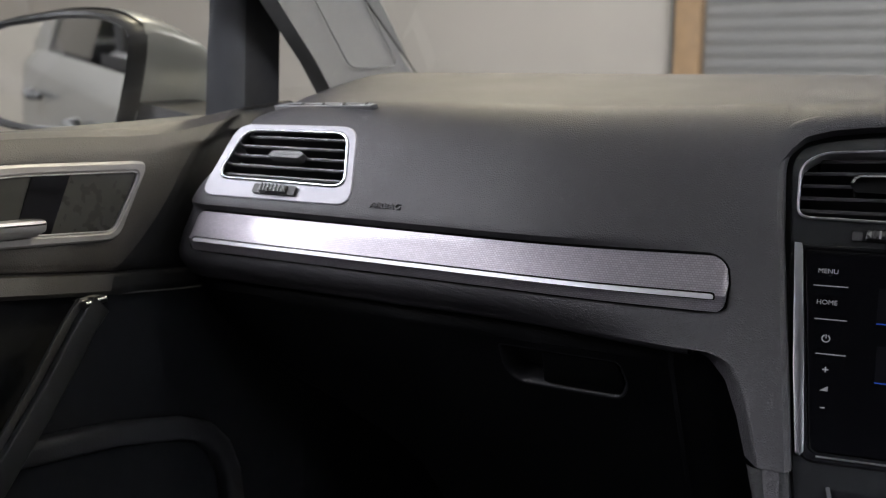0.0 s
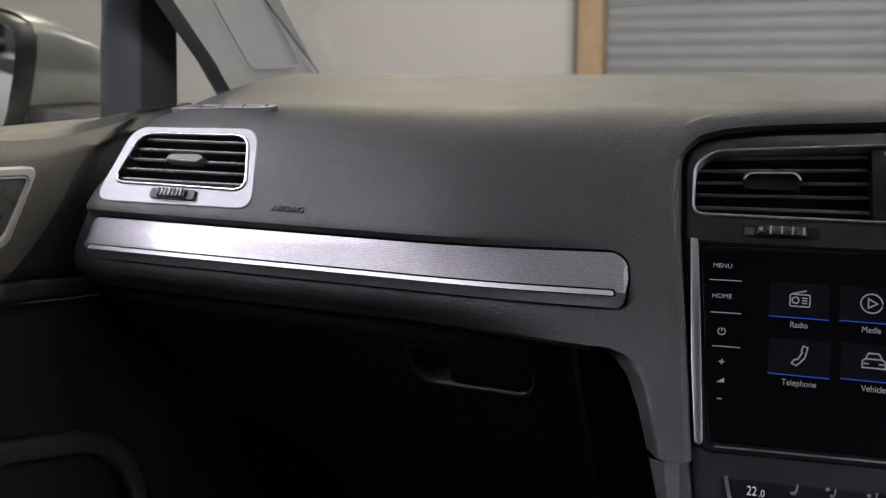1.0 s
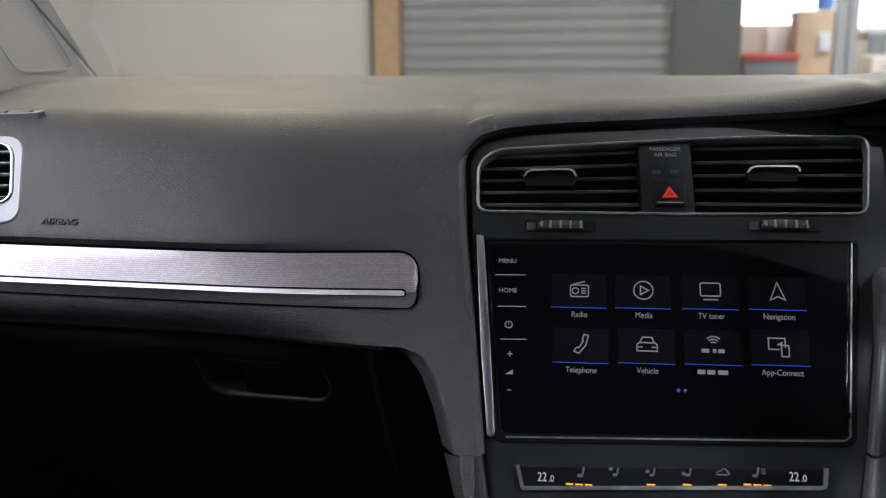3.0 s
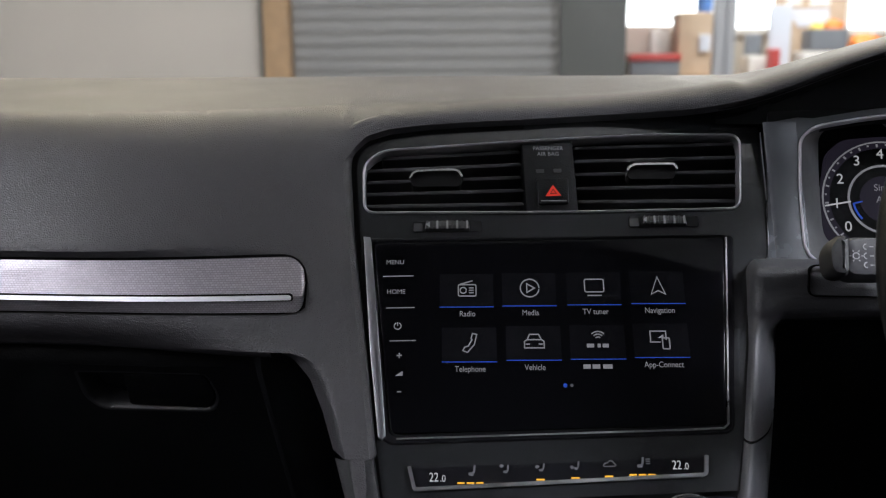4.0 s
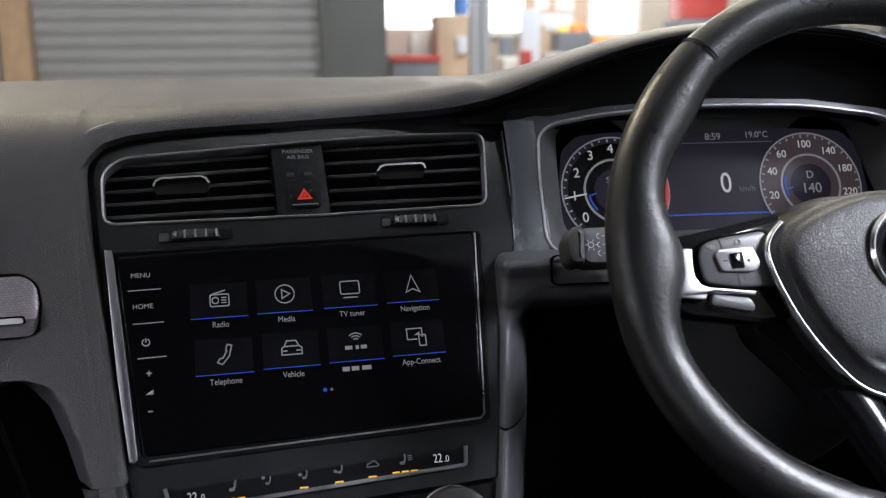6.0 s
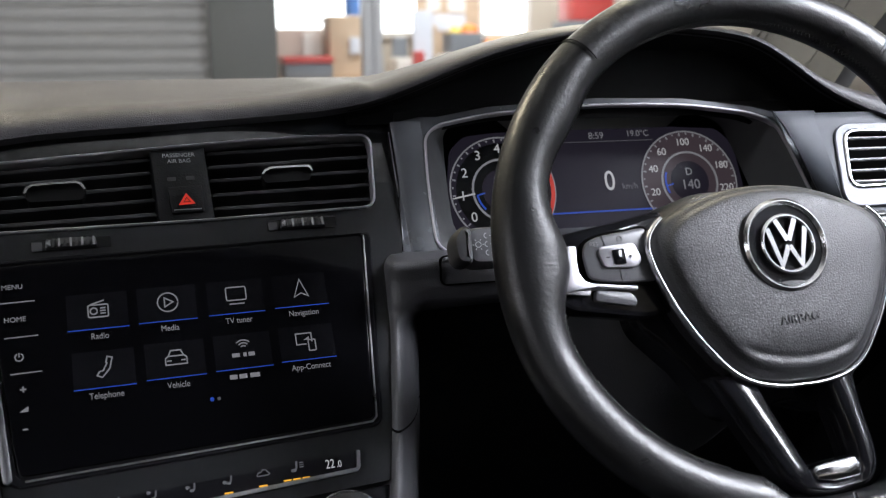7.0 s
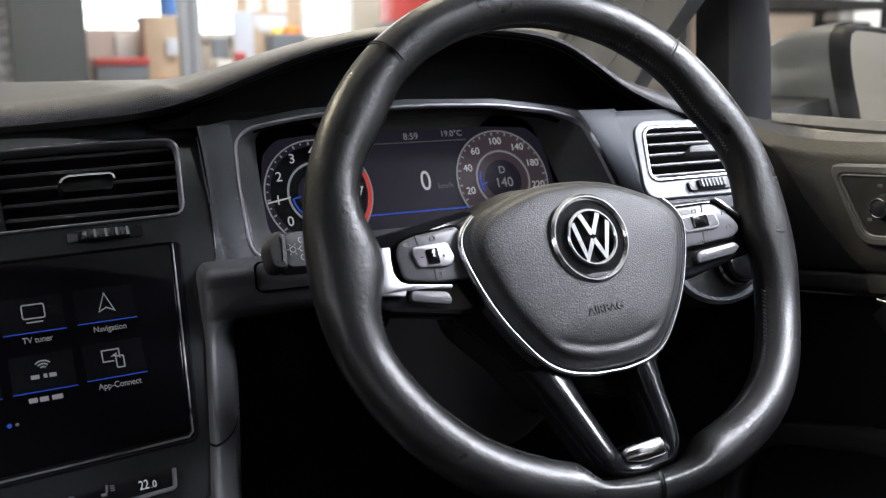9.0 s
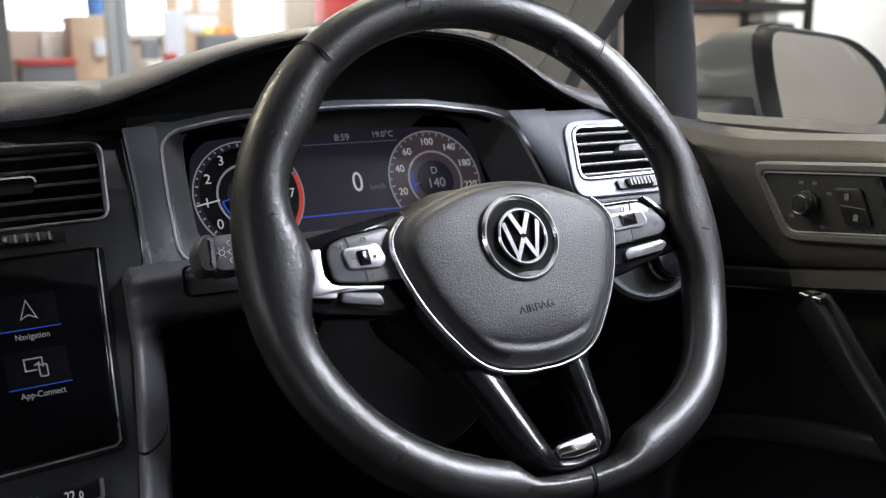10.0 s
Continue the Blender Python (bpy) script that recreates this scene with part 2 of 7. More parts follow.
SHUTTER = mat("grey_shutter_steel", (0.22, 0.22, 0.213), 0.5, metal=0.1, var=0.06, scale=4)
STEEL = mat("dark_green_steel", (0.052, 0.058, 0.052), 0.5, var=0.1, scale=5)
CONCRETE = mat("concrete_floor", (0.17, 0.17, 0.165), 0.7, var=0.15, scale=2)
CARD = mat("brown_cardboard", (0.50, 0.39, 0.29), 0.8, var=0.15, scale=5)
WHITE = mat("white_paint", (0.75, 0.75, 0.74), 0.6, var=0.06, scale=4)
REDP = mat("red_enamel", (0.45, 0.045, 0.04), 0.35, var=0.1)
ORANGE = mat("orange_plastic", (0.8, 0.22, 0.03), 0.5, var=0.1)
YELLOW = mat("yellow_plastic", (0.75, 0.55, 0.08), 0.5, var=0.1)
BLUEP = mat("blue_plastic", (0.08, 0.22, 0.6), 0.5, var=0.1)
GREYBIN = mat("grey_bin", (0.16, 0.18, 0.21), 0.6, var=0.15)
DAYLIGHT = glow("daylight_window", (0.95, 0.98, 1.0), 4.0)
PINK = mat("beige_board", (0.5, 0.42, 0.38), 0.8, var=0.1, scale=4)
PALE = mat("pale_blue_paper", (0.6, 0.65, 0.75), 0.8, var=0.08, scale=4)
BLACKP = mat("black_shelf_paint", (0.012, 0.012, 0.013), 0.5, var=0.1)
ZINC = mat("grey_zinc_post", (0.42, 0.43, 0.45), 0.45, metal=0.3, var=0.08, scale=6)

# ------------------------------------------------------------------ builders


def link(name, bm, material, smooth=35):
    me = bpy.data.meshes.new(name)
    bmesh.ops.recalc_face_normals(bm, faces=bm.faces[:])
    bm.to_mesh(me)
    bm.free()
    me.materials.append(material)
    if smooth:
        me.polygons.foreach_set("use_smooth", [True] * len(me.polygons))
        me.set_sharp_from_angle(angle=radians(smooth))
    return new(name, me)


def part(name, bm, material, parent, label="", smooth=35):
    ob = link(name, bm, material, smooth)
    ob.parent = parent
    return tagged(ob, label)


def thing(name, m, label, category, group="", kind=""):
    ob = new(name)
    ob.empty_display_size = 0.05
    ob.matrix_world = m
    return tagged(ob, label, category, group, kind)


def solid(name, bm, material, label="", category="", group="", kind="", smooth=35):
    return tagged(link(name, bm, material, smooth), label, category, group, kind)


def B(*_):
    return bmesh.new()


def shrink(outline, d):
    """The outline moved inwards by d (counter-clockwise points)."""
    out, n = [], len(outline)
    for i in range(n):
        a, p, c = Vector(outline[i - 1]), Vector(outline[i]), Vector(outline[(i + 1) % n])
        e1, e2 = (p - a), (c - p)
        if e1.length < 1e-9 or e2.length < 1e-9:
            out.append(tuple(p))
            continue
        n1, n2 = Vector((-e1.y, e1.x)).normalized(), Vector((-e2.y, e2.x)).normalized()
        k = n1 + n2
        k = k / max(k.length_squared / 2, 0.3)
        out.append(tuple(p + k * d))
    return out


def ccw(outline):
    s = sum(a[0] * b[1] - b[0] * a[1] for a, b in zip(outline, outline[1:] + outline[:1]))
    return outline if s > 0 else outline[::-1]


def rpoly(pts, r, seg=5):
    """A polygon with rounded corners; r is one radius or one for each corner."""
    pts = [Vector(p) for p in ccw(list(pts))]
    rs = r if isinstance(r, (list, tuple)) else [r] * len(pts)
    out = []
    for i, p in enumerate(pts):
        a, c = (pts[i - 1] - p), (pts[(i + 1) % len(pts)] - p)
        d = min(rs[i], a.length * 0.49, c.length * 0.49)
        p0, p1 = p + a.normalized() * d, p + c.normalized() * d
        for k in range(seg + 1):
            t = k / seg
            out.append(tuple(p0 * (1 - t) ** 2 + p * 2 * t * (1 - t) + p1 * t * t))
    return out


def rrect(cx, cy, w, h, r, seg=5):
    return rpoly([(cx - w / 2, cy - h / 2), (cx + w / 2, cy - h / 2), (cx + w / 2, cy + h / 2), (cx - w / 2, cy + h / 2)], r, seg)


def disc(cx, cy, r, seg=32):
    return [(cx + r * math.cos(2 * math.pi * i / seg), cy + r * math.sin(2 * math.pi * i / seg)) for i in range(seg)]


def bridge(bm, r0, r1, closed=True):
    n = len(r0)
    for i in range(n if closed else n - 1):
        j = (i + 1) % n
        bm.faces.new((r0[i], r0[j], r1[j], r1[i]))


def plate(bm, outline, z0, z1, bev=0.0):
    """A prism over a flat outline from z0 up to z1, its upper edge rounded by bev."""
    outline = ccw(outline)
    rows = [(outline, z0), (outline, z1 - bev)]
    if bev:
        rows += [(shrink(outline, bev * 0.3), z1 - bev * 0.3), (shrink(outline, bev), z1)]
    rings = [[bm.verts.new((x, y, z)) for x, y in o] for o, z in rows]
    for a, b in zip(rings, rings[1:]):
        bridge(bm, a, b)
    bm.faces.new(rings[-1])
    bm.faces.new(rings[0][::-1])
    return bm


def rim_plate(bm, outer, inner, z0, z1, bev=0.0):
    """A flat frame between two outlines of the same count."""
    outer, inner = ccw(outer), ccw(inner)
    rows = [(outer, z0), (outer, z1 - bev), (shrink(outer, bev), z1), (shrink(inner, -bev), z1), (inner, z1 - bev), (inner, z0)]
    rings = [[bm.verts.new((x, y, z)) for x, y in o] for o, z in rows]
    for a, b in zip(rings, rings[1:] + rings[:1]):
        bridge(bm, a, b)
    return bm


def fill_frame(bm, outer, inner, z0, z1):
    """A flat field between an outer outline and a hole, filled by triangles, with inner walls."""
    o = [bm.verts.new((x, y, z1)) for x, y in ccw(outer)]
    i = [bm.verts.new((x, y, z1)) for x, y in ccw(inner)]
    eo = [bm.edges.new((o[k], o[(k + 1) % len(o)])) for k in range(len(o))]
    ei = [bm.edges.new((i[k], i[(k + 1) % len(i)])) for k in range(len(i))]
    bmesh.ops.triangle_fill(bm, use_beauty=True, use_dissolve=False, edges=eo + ei)
    for ring, pts in ((o, ccw(outer)), (i, ccw(inner))):
        low = [bm.verts.new((x, y, z0)) for x, y in pts]
        bridge(bm, ring, low)
    return bm


def loft(bm, rows, close_u=False):
    """A sheet through rows of points."""
    g = [[bm.verts.new(p) for p in r] for r in rows]
    for a, b in zip(g, g[1:]):
        bridge(bm, a, b, close_u)
    return g


def slab(bm, rows, shift):
    """A sheet through rows with thickness: the back is the front moved by shift."""
    shift = Vector(shift)
    f = [[bm.verts.new(p) for p in r] for r in rows]
    k = [[bm.verts.new(Vector(p) + shift) for p in r] for r in rows]
    for a, b in zip(f, f[1:]):
        bridge(bm, a, b, False)
    for a, b in zip(k, k[1:]):
        bridge(bm, b, a, False)
    for i in range(len(f) - 1):
        bm.faces.new((f[i][0], f[i + 1][0], k[i + 1][0], k[i][0]))
        bm.faces.new((f[i + 1][-1], f[i][-1], k[i][-1], k[i + 1][-1]))
    bridge(bm, k[0], f[0], False)
    bridge(bm, f[-1], k[-1], False)


def sweep(bm, path, profile, closed=False, up=(0, 0, 1), scale=None):
    """A profile of (side, up) points carried along a path."""
    up, n, rings = Vector(up), len(path), []
    path = [Vector(p) for p in path]
    for i, p in enumerate(path):
        a = path[i - 1] if closed or i else path[0]
        c = path[(i + 1) % n] if closed or i < n - 1 else path[-1]
        t = (c - a).normalized()
        s = t.cross(up).normalized()
        u = s.cross(t).normalized()
        k = scale[i] if scale else 1
        rings.append([bm.verts.new(p + s * x * k + u * y * k) for x, y in profile])
    for a, b in zip(rings, rings[1:] + (rings[:1] if closed else [])):
        bridge(bm, a, b)
    if not closed:
        bm.faces.new(rings[0][::-1])
        bm.faces.new(rings[-1])


def tube(bm, path, r, seg=8, closed=False, up=(0, 0, 1), scale=None):
    sweep(bm, path, disc(0, 0, r, seg), closed, up, scale)


def lathe(bm, prof, seg=32, m=None):
    """A turned body about its own z from (radius, z) points, ends closed."""
    m = m or Matrix()
    rings = [[bm.verts.new(m @ Vector((r * math.cos(2 * math.pi * i / seg), r * math.sin(2 * math.pi * i / seg), z))) for i in range(seg)] for r, z in prof]
    for a, b in zip(rings, rings[1:]):
        bridge(bm, a, b)
    bm.faces.new(rings[0][::-1])
    bm.faces.new(rings[-1])


def box(bm, lo, hi, bev=0.0):
    lo, hi = Vector(lo), Vector(hi)
    c, h = (lo + hi) / 2, (hi - lo) / 2
    rows = [[(-1, -1), (1, -1), (1, 1), (-1, 1)]]
    lv = [(-h.z, bev), (-h.z + bev, 0), (h.z - bev, 0), (h.z, bev)] if bev else [(-h.z, 0), (h.z, 0)]
    rings = []
    for z, b in lv:
        pts = rpoly([(-h.x + b, -h.y + b), (h.x - b, -h.y + b), (h.x - b, h.y - b), (-h.x + b, h.y - b)], bev, 2) if bev else [(-h.x, -h.y), (h.x, -h.y), (h.x, h.y), (-h.x, h.y)]
        rings.append([bm.verts.new((c.x + x, c.y + y, c.z + z)) for x, y in pts])
    for a, b in zip(rings, rings[1:]):
        bridge(bm, a, b)
    bm.faces.new(rings[0][::-1])
    bm.faces.new(rings[-1])
    return bm


def bar(bm, a, b, w, z0, z1):
    """A straight flat stroke from a to b in the local plane."""
    a, b = Vector(a), Vector(b)
    d = (b - a).normalized() * (w / 2)
    s = Vector((-d.y, d.x))
    plate(bm, [tuple(a - s), tuple(b - s), tuple(b + s), tuple(a + s)], z0, z1)


def arc(cx, cy, r, a0, a1, n=16):
    return [(cx + r * math.cos(radians(a0 + (a1 - a0) * i / n)), cy + r * math.sin(radians(a0 + (a1 - a0) * i / n))) for i in range(n + 1)]


def stroke(bm, pts, w, z0, z1, closed=False):
    """A flat line of width w through points of the local plane."""
    n = len(pts)
    P = [Vector(p) for p in pts]
    rings = []
    for i, p in enumerate(P):
        a = P[i - 1] if closed or i else p
        c = P[(i + 1) % n] if closed or i < n - 1 else p
        e1, e2 = (p - a), (c - p)
        if e1.length < 1e-9:
            e1 = e2
        if e2.length < 1e-9:
            e2 = e1
        n1, n2 = Vector((-e1.y, e1.x)).normalized(), Vector((-e2.y, e2.x)).normalized()
        k = n1 + n2
        k = k / max(k.length_squared / 2, 0.35) * (w / 2)
        q0, q1 = p - k, p + k
        rings.append([bm.verts.new((q0.x, q0.y, z0)), bm.verts.new((q1.x, q1.y, z0)), bm.verts.new((q1.x, q1.y, z1)), bm.verts.new((q0.x, q0.y, z1))])
    for a, b in zip(rings, rings[1:] + (rings[:1] if closed else [])):
        bridge(bm, a, b)
    if not closed:
        bm.faces.new(rings[0][::-1])
        bm.faces.new(rings[-1])
    return bm


def lettering(name, body, size, x, y, z, material, parent, align="CENTER", spin=0, depth=0.0001, squeeze=1.0):
    """Words in the built-in font, flat in the parent's plane."""
    cu = bpy.data.curves.new(name, "FONT")
    cu.body, cu.size, cu.align_x, cu.align_y, cu.extrude = body, size, align, "CENTER", depth
    tmp = bpy.data.objects.new("tmp", cu)
    scene.collection.objects.link(tmp)
    me = bpy.data.meshes.new_from_object(tmp.evaluated_get(bpy.context.evaluated_depsgraph_get()))
    bpy.data.objects.remove(tmp)
    me.name = name
    me.materials.clear()
    me.materials.append(material)
    me.transform(Matrix.Translation((x, y, z)) @ Matrix.Rotation(radians(spin), 4, "Z") @ Matrix.Diagonal((squeeze, 1, 1, 1)))
    ob = new(name, me)
    ob.parent = parent
    return ob


def lerp_table(table, x):
    """Smooth reading of a table of rows (key, values...)."""
    if x <= table[0][0]:
        return table[0][1:]
    for a, b in zip(table, table[1:]):
        if x <= b[0]:
            t = (x - a[0]) / (b[0] - a[0])
            return tuple(p + (q - p) * t for p, q in zip(a[1:], b[1:]))
    return table[-1][1:]


def span(a, b, n):
    return [a + (b - a) * i / n for i in range(n + 1)]


def basis(o, x, y):
    x, y = Vector(x).normalized(), Vector(y).normalized()
    z = x.cross(y)
    return Matrix(((x.x, y.x, z.x, o[0]), (x.y, y.y, z.y, o[1]), (x.z, y.z, z.z, o[2]), (0, 0, 0, 1)))


PSI, PT = radians(4.3), radians(34)
PX = Vector((math.cos(PSI), math.sin(PSI), 0))
PV = Vector((-math.sin(PSI) * math.sin(PT), math.cos(PSI) * math.sin(PT), math.cos(PT)))
M_PANEL = basis((0, 0, 0.95), PX, PV)


def panel_y(x, z):
    """Where the slanted centre panel lies at x, z."""
    n = M_PANEL.col[2].to_3d()
    return -(n.x * x + n.z * (z - 0.95)) / n.y


# ------------------------------------------------------------------ dashboard
FACE = [(0.70, -0.03), (0.86, -0.034), (0.884, -0.0475), (0.889, -0.0530), (0.895, -0.0572), (0.901, -0.0592), (0.908, -0.0587), (0.93, -0.0520), (0.945, -0.0478), (0.9485, -0.0528), (0.9525, -0.0523), (0.959, -0.0485), (0.975, -0.0372), (0.99, -0.0265), (1.0, -0.0193), (1.03, 0.003)]
X_END = [(0.72, 0.58), (0.80, 0.648), (0.853, 0.684), (0.892, 0.690), (0.921, 0.685), (0.966, 0.668), (1.0, 0.645)]
X_PANEL = [(0.74, -0.094), (0.80, -0.110), (0.829, -0.1175), (0.867, -0.125), (0.931, -0.138), (0.98, -0.148), (1.0, -0.151)]


def smooth01(t):
    t = min(max(t, 0), 1)
    return t * t * (3 - 2 * t)


def face_y(x, z):
    """The dashboard's face towards the seats: set back at the doors, joining the centre panel."""
    y = sum(lerp_table(FACE, z + 0.002 * k)[0] for k in (-1, 0, 1)) / 3
    if x < 0:
        k = smooth01((x + 0.34) / 0.19)
        y = y * (1 - k) + (panel_y(x, z) - 0.010) * k
        e = max(0.0, 0.045 + (abs(x) - lerp_table(X_END, z)[0])) / 0.045
        y += 0.035 * (1 - math.sqrt(max(0.0, 1 - min(e, 1) ** 2)))
    return y


LIP = [  # x, lip y, lip z, rounding depth and height
    (-0.645, 0.010, 0.985, 0.03, 0.030), (-0.60, -0.017, 1.0, 0.05, 0.037), (-0.50, -0.019, 1.0, 0.055, 0.042), (-0.25, -0.017, 1.0, 0.055, 0.043), (-0.19, -0.005, 1.0, 0.055, 0.043),
    (-0.155, 0.004, 1.0, 0.055, 0.045), (-0.150, 0.008, 1.006, 0.054, 0.039), (-0.1435, 0.016, 1.016, 0.052, 0.030), (-0.1355, 0.024, 1.0236, 0.050, 0.024), (-0.119, 0.030, 1.0282, 0.046, 0.0205), (-0.095, 0.035, 1.0309, 0.044, 0.018),
    (-0.061, 0.038, 1.0329, 0.040, 0.016), (-0.020, 0.042, 1.0345, 0.036, 0.015), (0.061, 0.048, 1.0385, 0.035, 0.013), (0.126, 0.045, 1.0435, 0.03, 0.0125), (0.168, 0.034, 1.056, 0.03, 0.011), (0.209, 0.026, 1.075, 0.03, 0.008),
    (0.252, 0.022, 1.089, 0.03, 0.007), (0.302, 0.02, 1.099, 0.03, 0.006), (0.37, 0.02, 1.104, 0.03, 0.005), (0.45, 0.02, 1.097, 0.03, 0.006), (0.479, 0.02, 1.086, 0.03, 0.007),
    (0.509, 0.02, 1.064, 0.03, 0.009), (0.54, 0.012, 1.042, 0.035, 0.014), (0.58, 0.0, 1.030, 0.04, 0.018), (0.60, -0.008, 1.020, 0.045, 0.022), (0.645, 0.010, 0.995, 0.03, 0.028)]


def lip_at(x):
    """The lip's line, softened on the driver's side."""
    if x < 0.03 or x > 0.56:
        return lerp_table(LIP, x)
    near = [lerp_table(LIP, x + 0.009 * k) for k in range(-3, 4)]
    return tuple(sum(q[i] for q in near) / 7 for i in range(4))


def pad_column(x):
    """Profile of the padded top at x, from the windscreen to the lip or the break above the face."""
    yl, zl, dy, dz = lip_at(x)
    if x < -0.152:
        yl, zl = face_y(x, 1.0), 1.0
    elif x < 0.13:
        k = smooth01((x - 0.01) / 0.11)
        yl = (panel_y(x, zl) - 0.010) * (1 - k) + yl * k
    dy = min(dy, 0.055)
    near = [lerp_table(LIP, x + 0.02 * k) for k in range(-4, 5)]
    top = sum(q[1] + q[3] for q in near) / 9 if -0.32 < x < 0.14 else zl + dz
    lean = 0.70 - 0.45 * smooth01((x + 0.20) / 0.12) - 0.25 * smooth01(x / 0.1) + 0.73 * smooth01((x - 0.56) / 0.05)
    ex = max(0.0, abs(x) - 0.55) / 0.1
    pts = [(0.56, 0.99), (0.47, 1.035), (0.40, 1.052), (0.30, 1.060)]
    for t in (0.2, 0.4, 0.55, 0.7, 0.8, 0.9, 1.0):
        y = 0.30 + (yl + dy - 0.30) * t
        pts.append((y, 1.060 + (top - 1.060) * smooth01(t) + 0.003 * math.sin(math.pi * t) * (1 if top < 1.06 else 0)))
    cy = yl + min(lean * dz, dy * 0.8)
    for k in range(1, 13):
        t = k / 12
        pts.append(((yl + dy) * (1 - t) ** 2 + cy * 2 * t * (1 - t) + yl * t * t, top * (1 - t) ** 2 + top * 2 * t * (1 - t) + zl * t * t))
    return [(x, y, z - (0.010 * ex * ex * smooth01((0.12 - y) / 0.1) * smooth01((z - 1.0) / 0.02))) for y, z in pts]


def inside(p, loop):
    hit = False
    for (x0, y0), (x1, y1) in zip(loop, loop[1:] + loop[:1]):
        if (y0 > p[1]) != (y1 > p[1]) and p[0] < (x1 - x0) * (p[1] - y0) / (y1 - y0) + x0:
            hit = not hit
    return hit


def sink(bm, m, loop, depth):
    """Press a well for an outlet into a sheet: all points over the outline go back by depth."""
    inv, back = m.inverted(), m.to_3x3() @ Vector((0, 0, -depth))
    for v in bm.verts:
        q = inv @ v.co
        if abs(q.z) < 0.03 and inside((q.x, q.y), loop):
            v.co += back


VT = math.atan(0.73)
VV = (0, math.sin(VT), math.cos(VT))


def vshape(pts, ox, oz):
    """World x, z readings on the tilted face, as local plane points."""
    return [(x - ox, (z - oz) / math.cos(VT)) for x, z in pts]


LV_O = vshape([(-0.631, 1.0200), (-0.4985, 1.0215), (-0.4785, 0.9595), (-0.645, 0.9585)], -0.56, 0.990)
LV_I = vshape([(-0.620, 1.0152), (-0.5050, 1.0162), (-0.4890, 0.9722), (-0.6325, 0.9730)], -0.56, 0.990)
M_LV = basis((-0.56, -0.0265, 0.990), (1, 0, 0), VV)
M_RV = basis((0.587, -0.0225, 0.993), (1, 0, 0), VV)
RV_O = [((-x + 0.08) * 0.84 - 0.081, y) for x, y in LV_O]
RV_I = [((-x + 0.08) * 0.84 - 0.080, y) for x, y in LV_I]

dash = thing("dashboard", pose(0, 0, 0), "dark grey soft-touch car dashboard with leather grain, spanning door to door", "dashboard")
bm = B()
rows = [pad_column(x) for x in span(-0.645, -0.48, 44) + span(-0.47, -0.16, 34) + span(-0.158, -0.10, 24) + span(-0.095, 0.50, 72) + span(0.505, 0.645, 38)]
for r in rows:
    x, yl, zl = r[-1]
    if x > -0.152 and x < 0.60:
        r += [(x, yl + 0.006, zl - 0.005), (x, yl + 0.05, zl - 0.006)]
    else:
        r += [(x, yl + 0.0002, zl - 0.0003), (x, yl + 0.0005, zl - 0.0006)]
loft(bm, rows)
# face above and below the decor strip
rows = []
for z in span(1.0, 0.884, 42):
    x0, x1 = -lerp_table(X_END, z)[0], lerp_table(X_PANEL, z)[0]
    us = span(0, 0.42, 60)[:-1] + span(0.42, 0.8, 20)[:-1] + span(0.8, 1, 16)
    r = [(x0 + (x1 - x0) * u, face_y(x0 + (x1 - x0) * u, z), z) for u in us]
    rows.append([(x0 + 0.004, 0.12, z), (x0, 0.03, z)] + r + [(x1 + 0.003, r[-1][1] + 0.004, z), (x1 + 0.004, r[-1][1] + 0.03, z)])
loft(bm, rows)
# the arm that runs down beside the screen
ARM_L = [(0.74, -0.104), (0.803, -0.135), (0.823, -0.143), (0.846, -0.153), (0.865, -0.164), (0.876, -0.177), (0.881, -0.190), (0.884, -0.21)]
rows = []
for z in span(0.884, 0.864, 8) + span(0.86, 0.8245, 10):
    x0, x1 = lerp_table(ARM_L, z)[0], lerp_table(X_PANEL, z)[0]
    r = [(x0 + (x1 - x0) * u, face_y(x0 + (x1 - x0) * u, z) + 0.016 * max(0, 1 - u / 0.38), z) for u in span(0, 1, 12)]
    rows.append([(x0 + 0.001, r[0][1] + 0.04, z), (x0 + 0.0, r[0][1] + 0.01, z)] + r + [(x1 + 0.003, r[-1][1] + 0.004, z), (x1 + 0.004, r[-1][1] + 0.03, z)])
loft(bm, rows)
# rolled lower edge of the bolster
rows = []
for x in span(-0.688, -0.19, 40):
    y = face_y(x, 0.884)
    rows.append([(x, y, 0.884), (x, y + 0.002, 0.8805), (x, y + 0.007, 0.878), (x, y + 0.02, 0.877), (x, y + 0.05, 0.878)])
loft(bm, rows)
sink(bm, M_LV, shrink(ccw(rpoly(LV_I, 0.015)), -0.001), 0.045)
sink(bm, M_RV, shrink(ccw(rpoly(RV_I, 0.013)), -0.001), 0.045)
part("upper_pad", bm, PAD, dash, "grained dark grey foam skin")


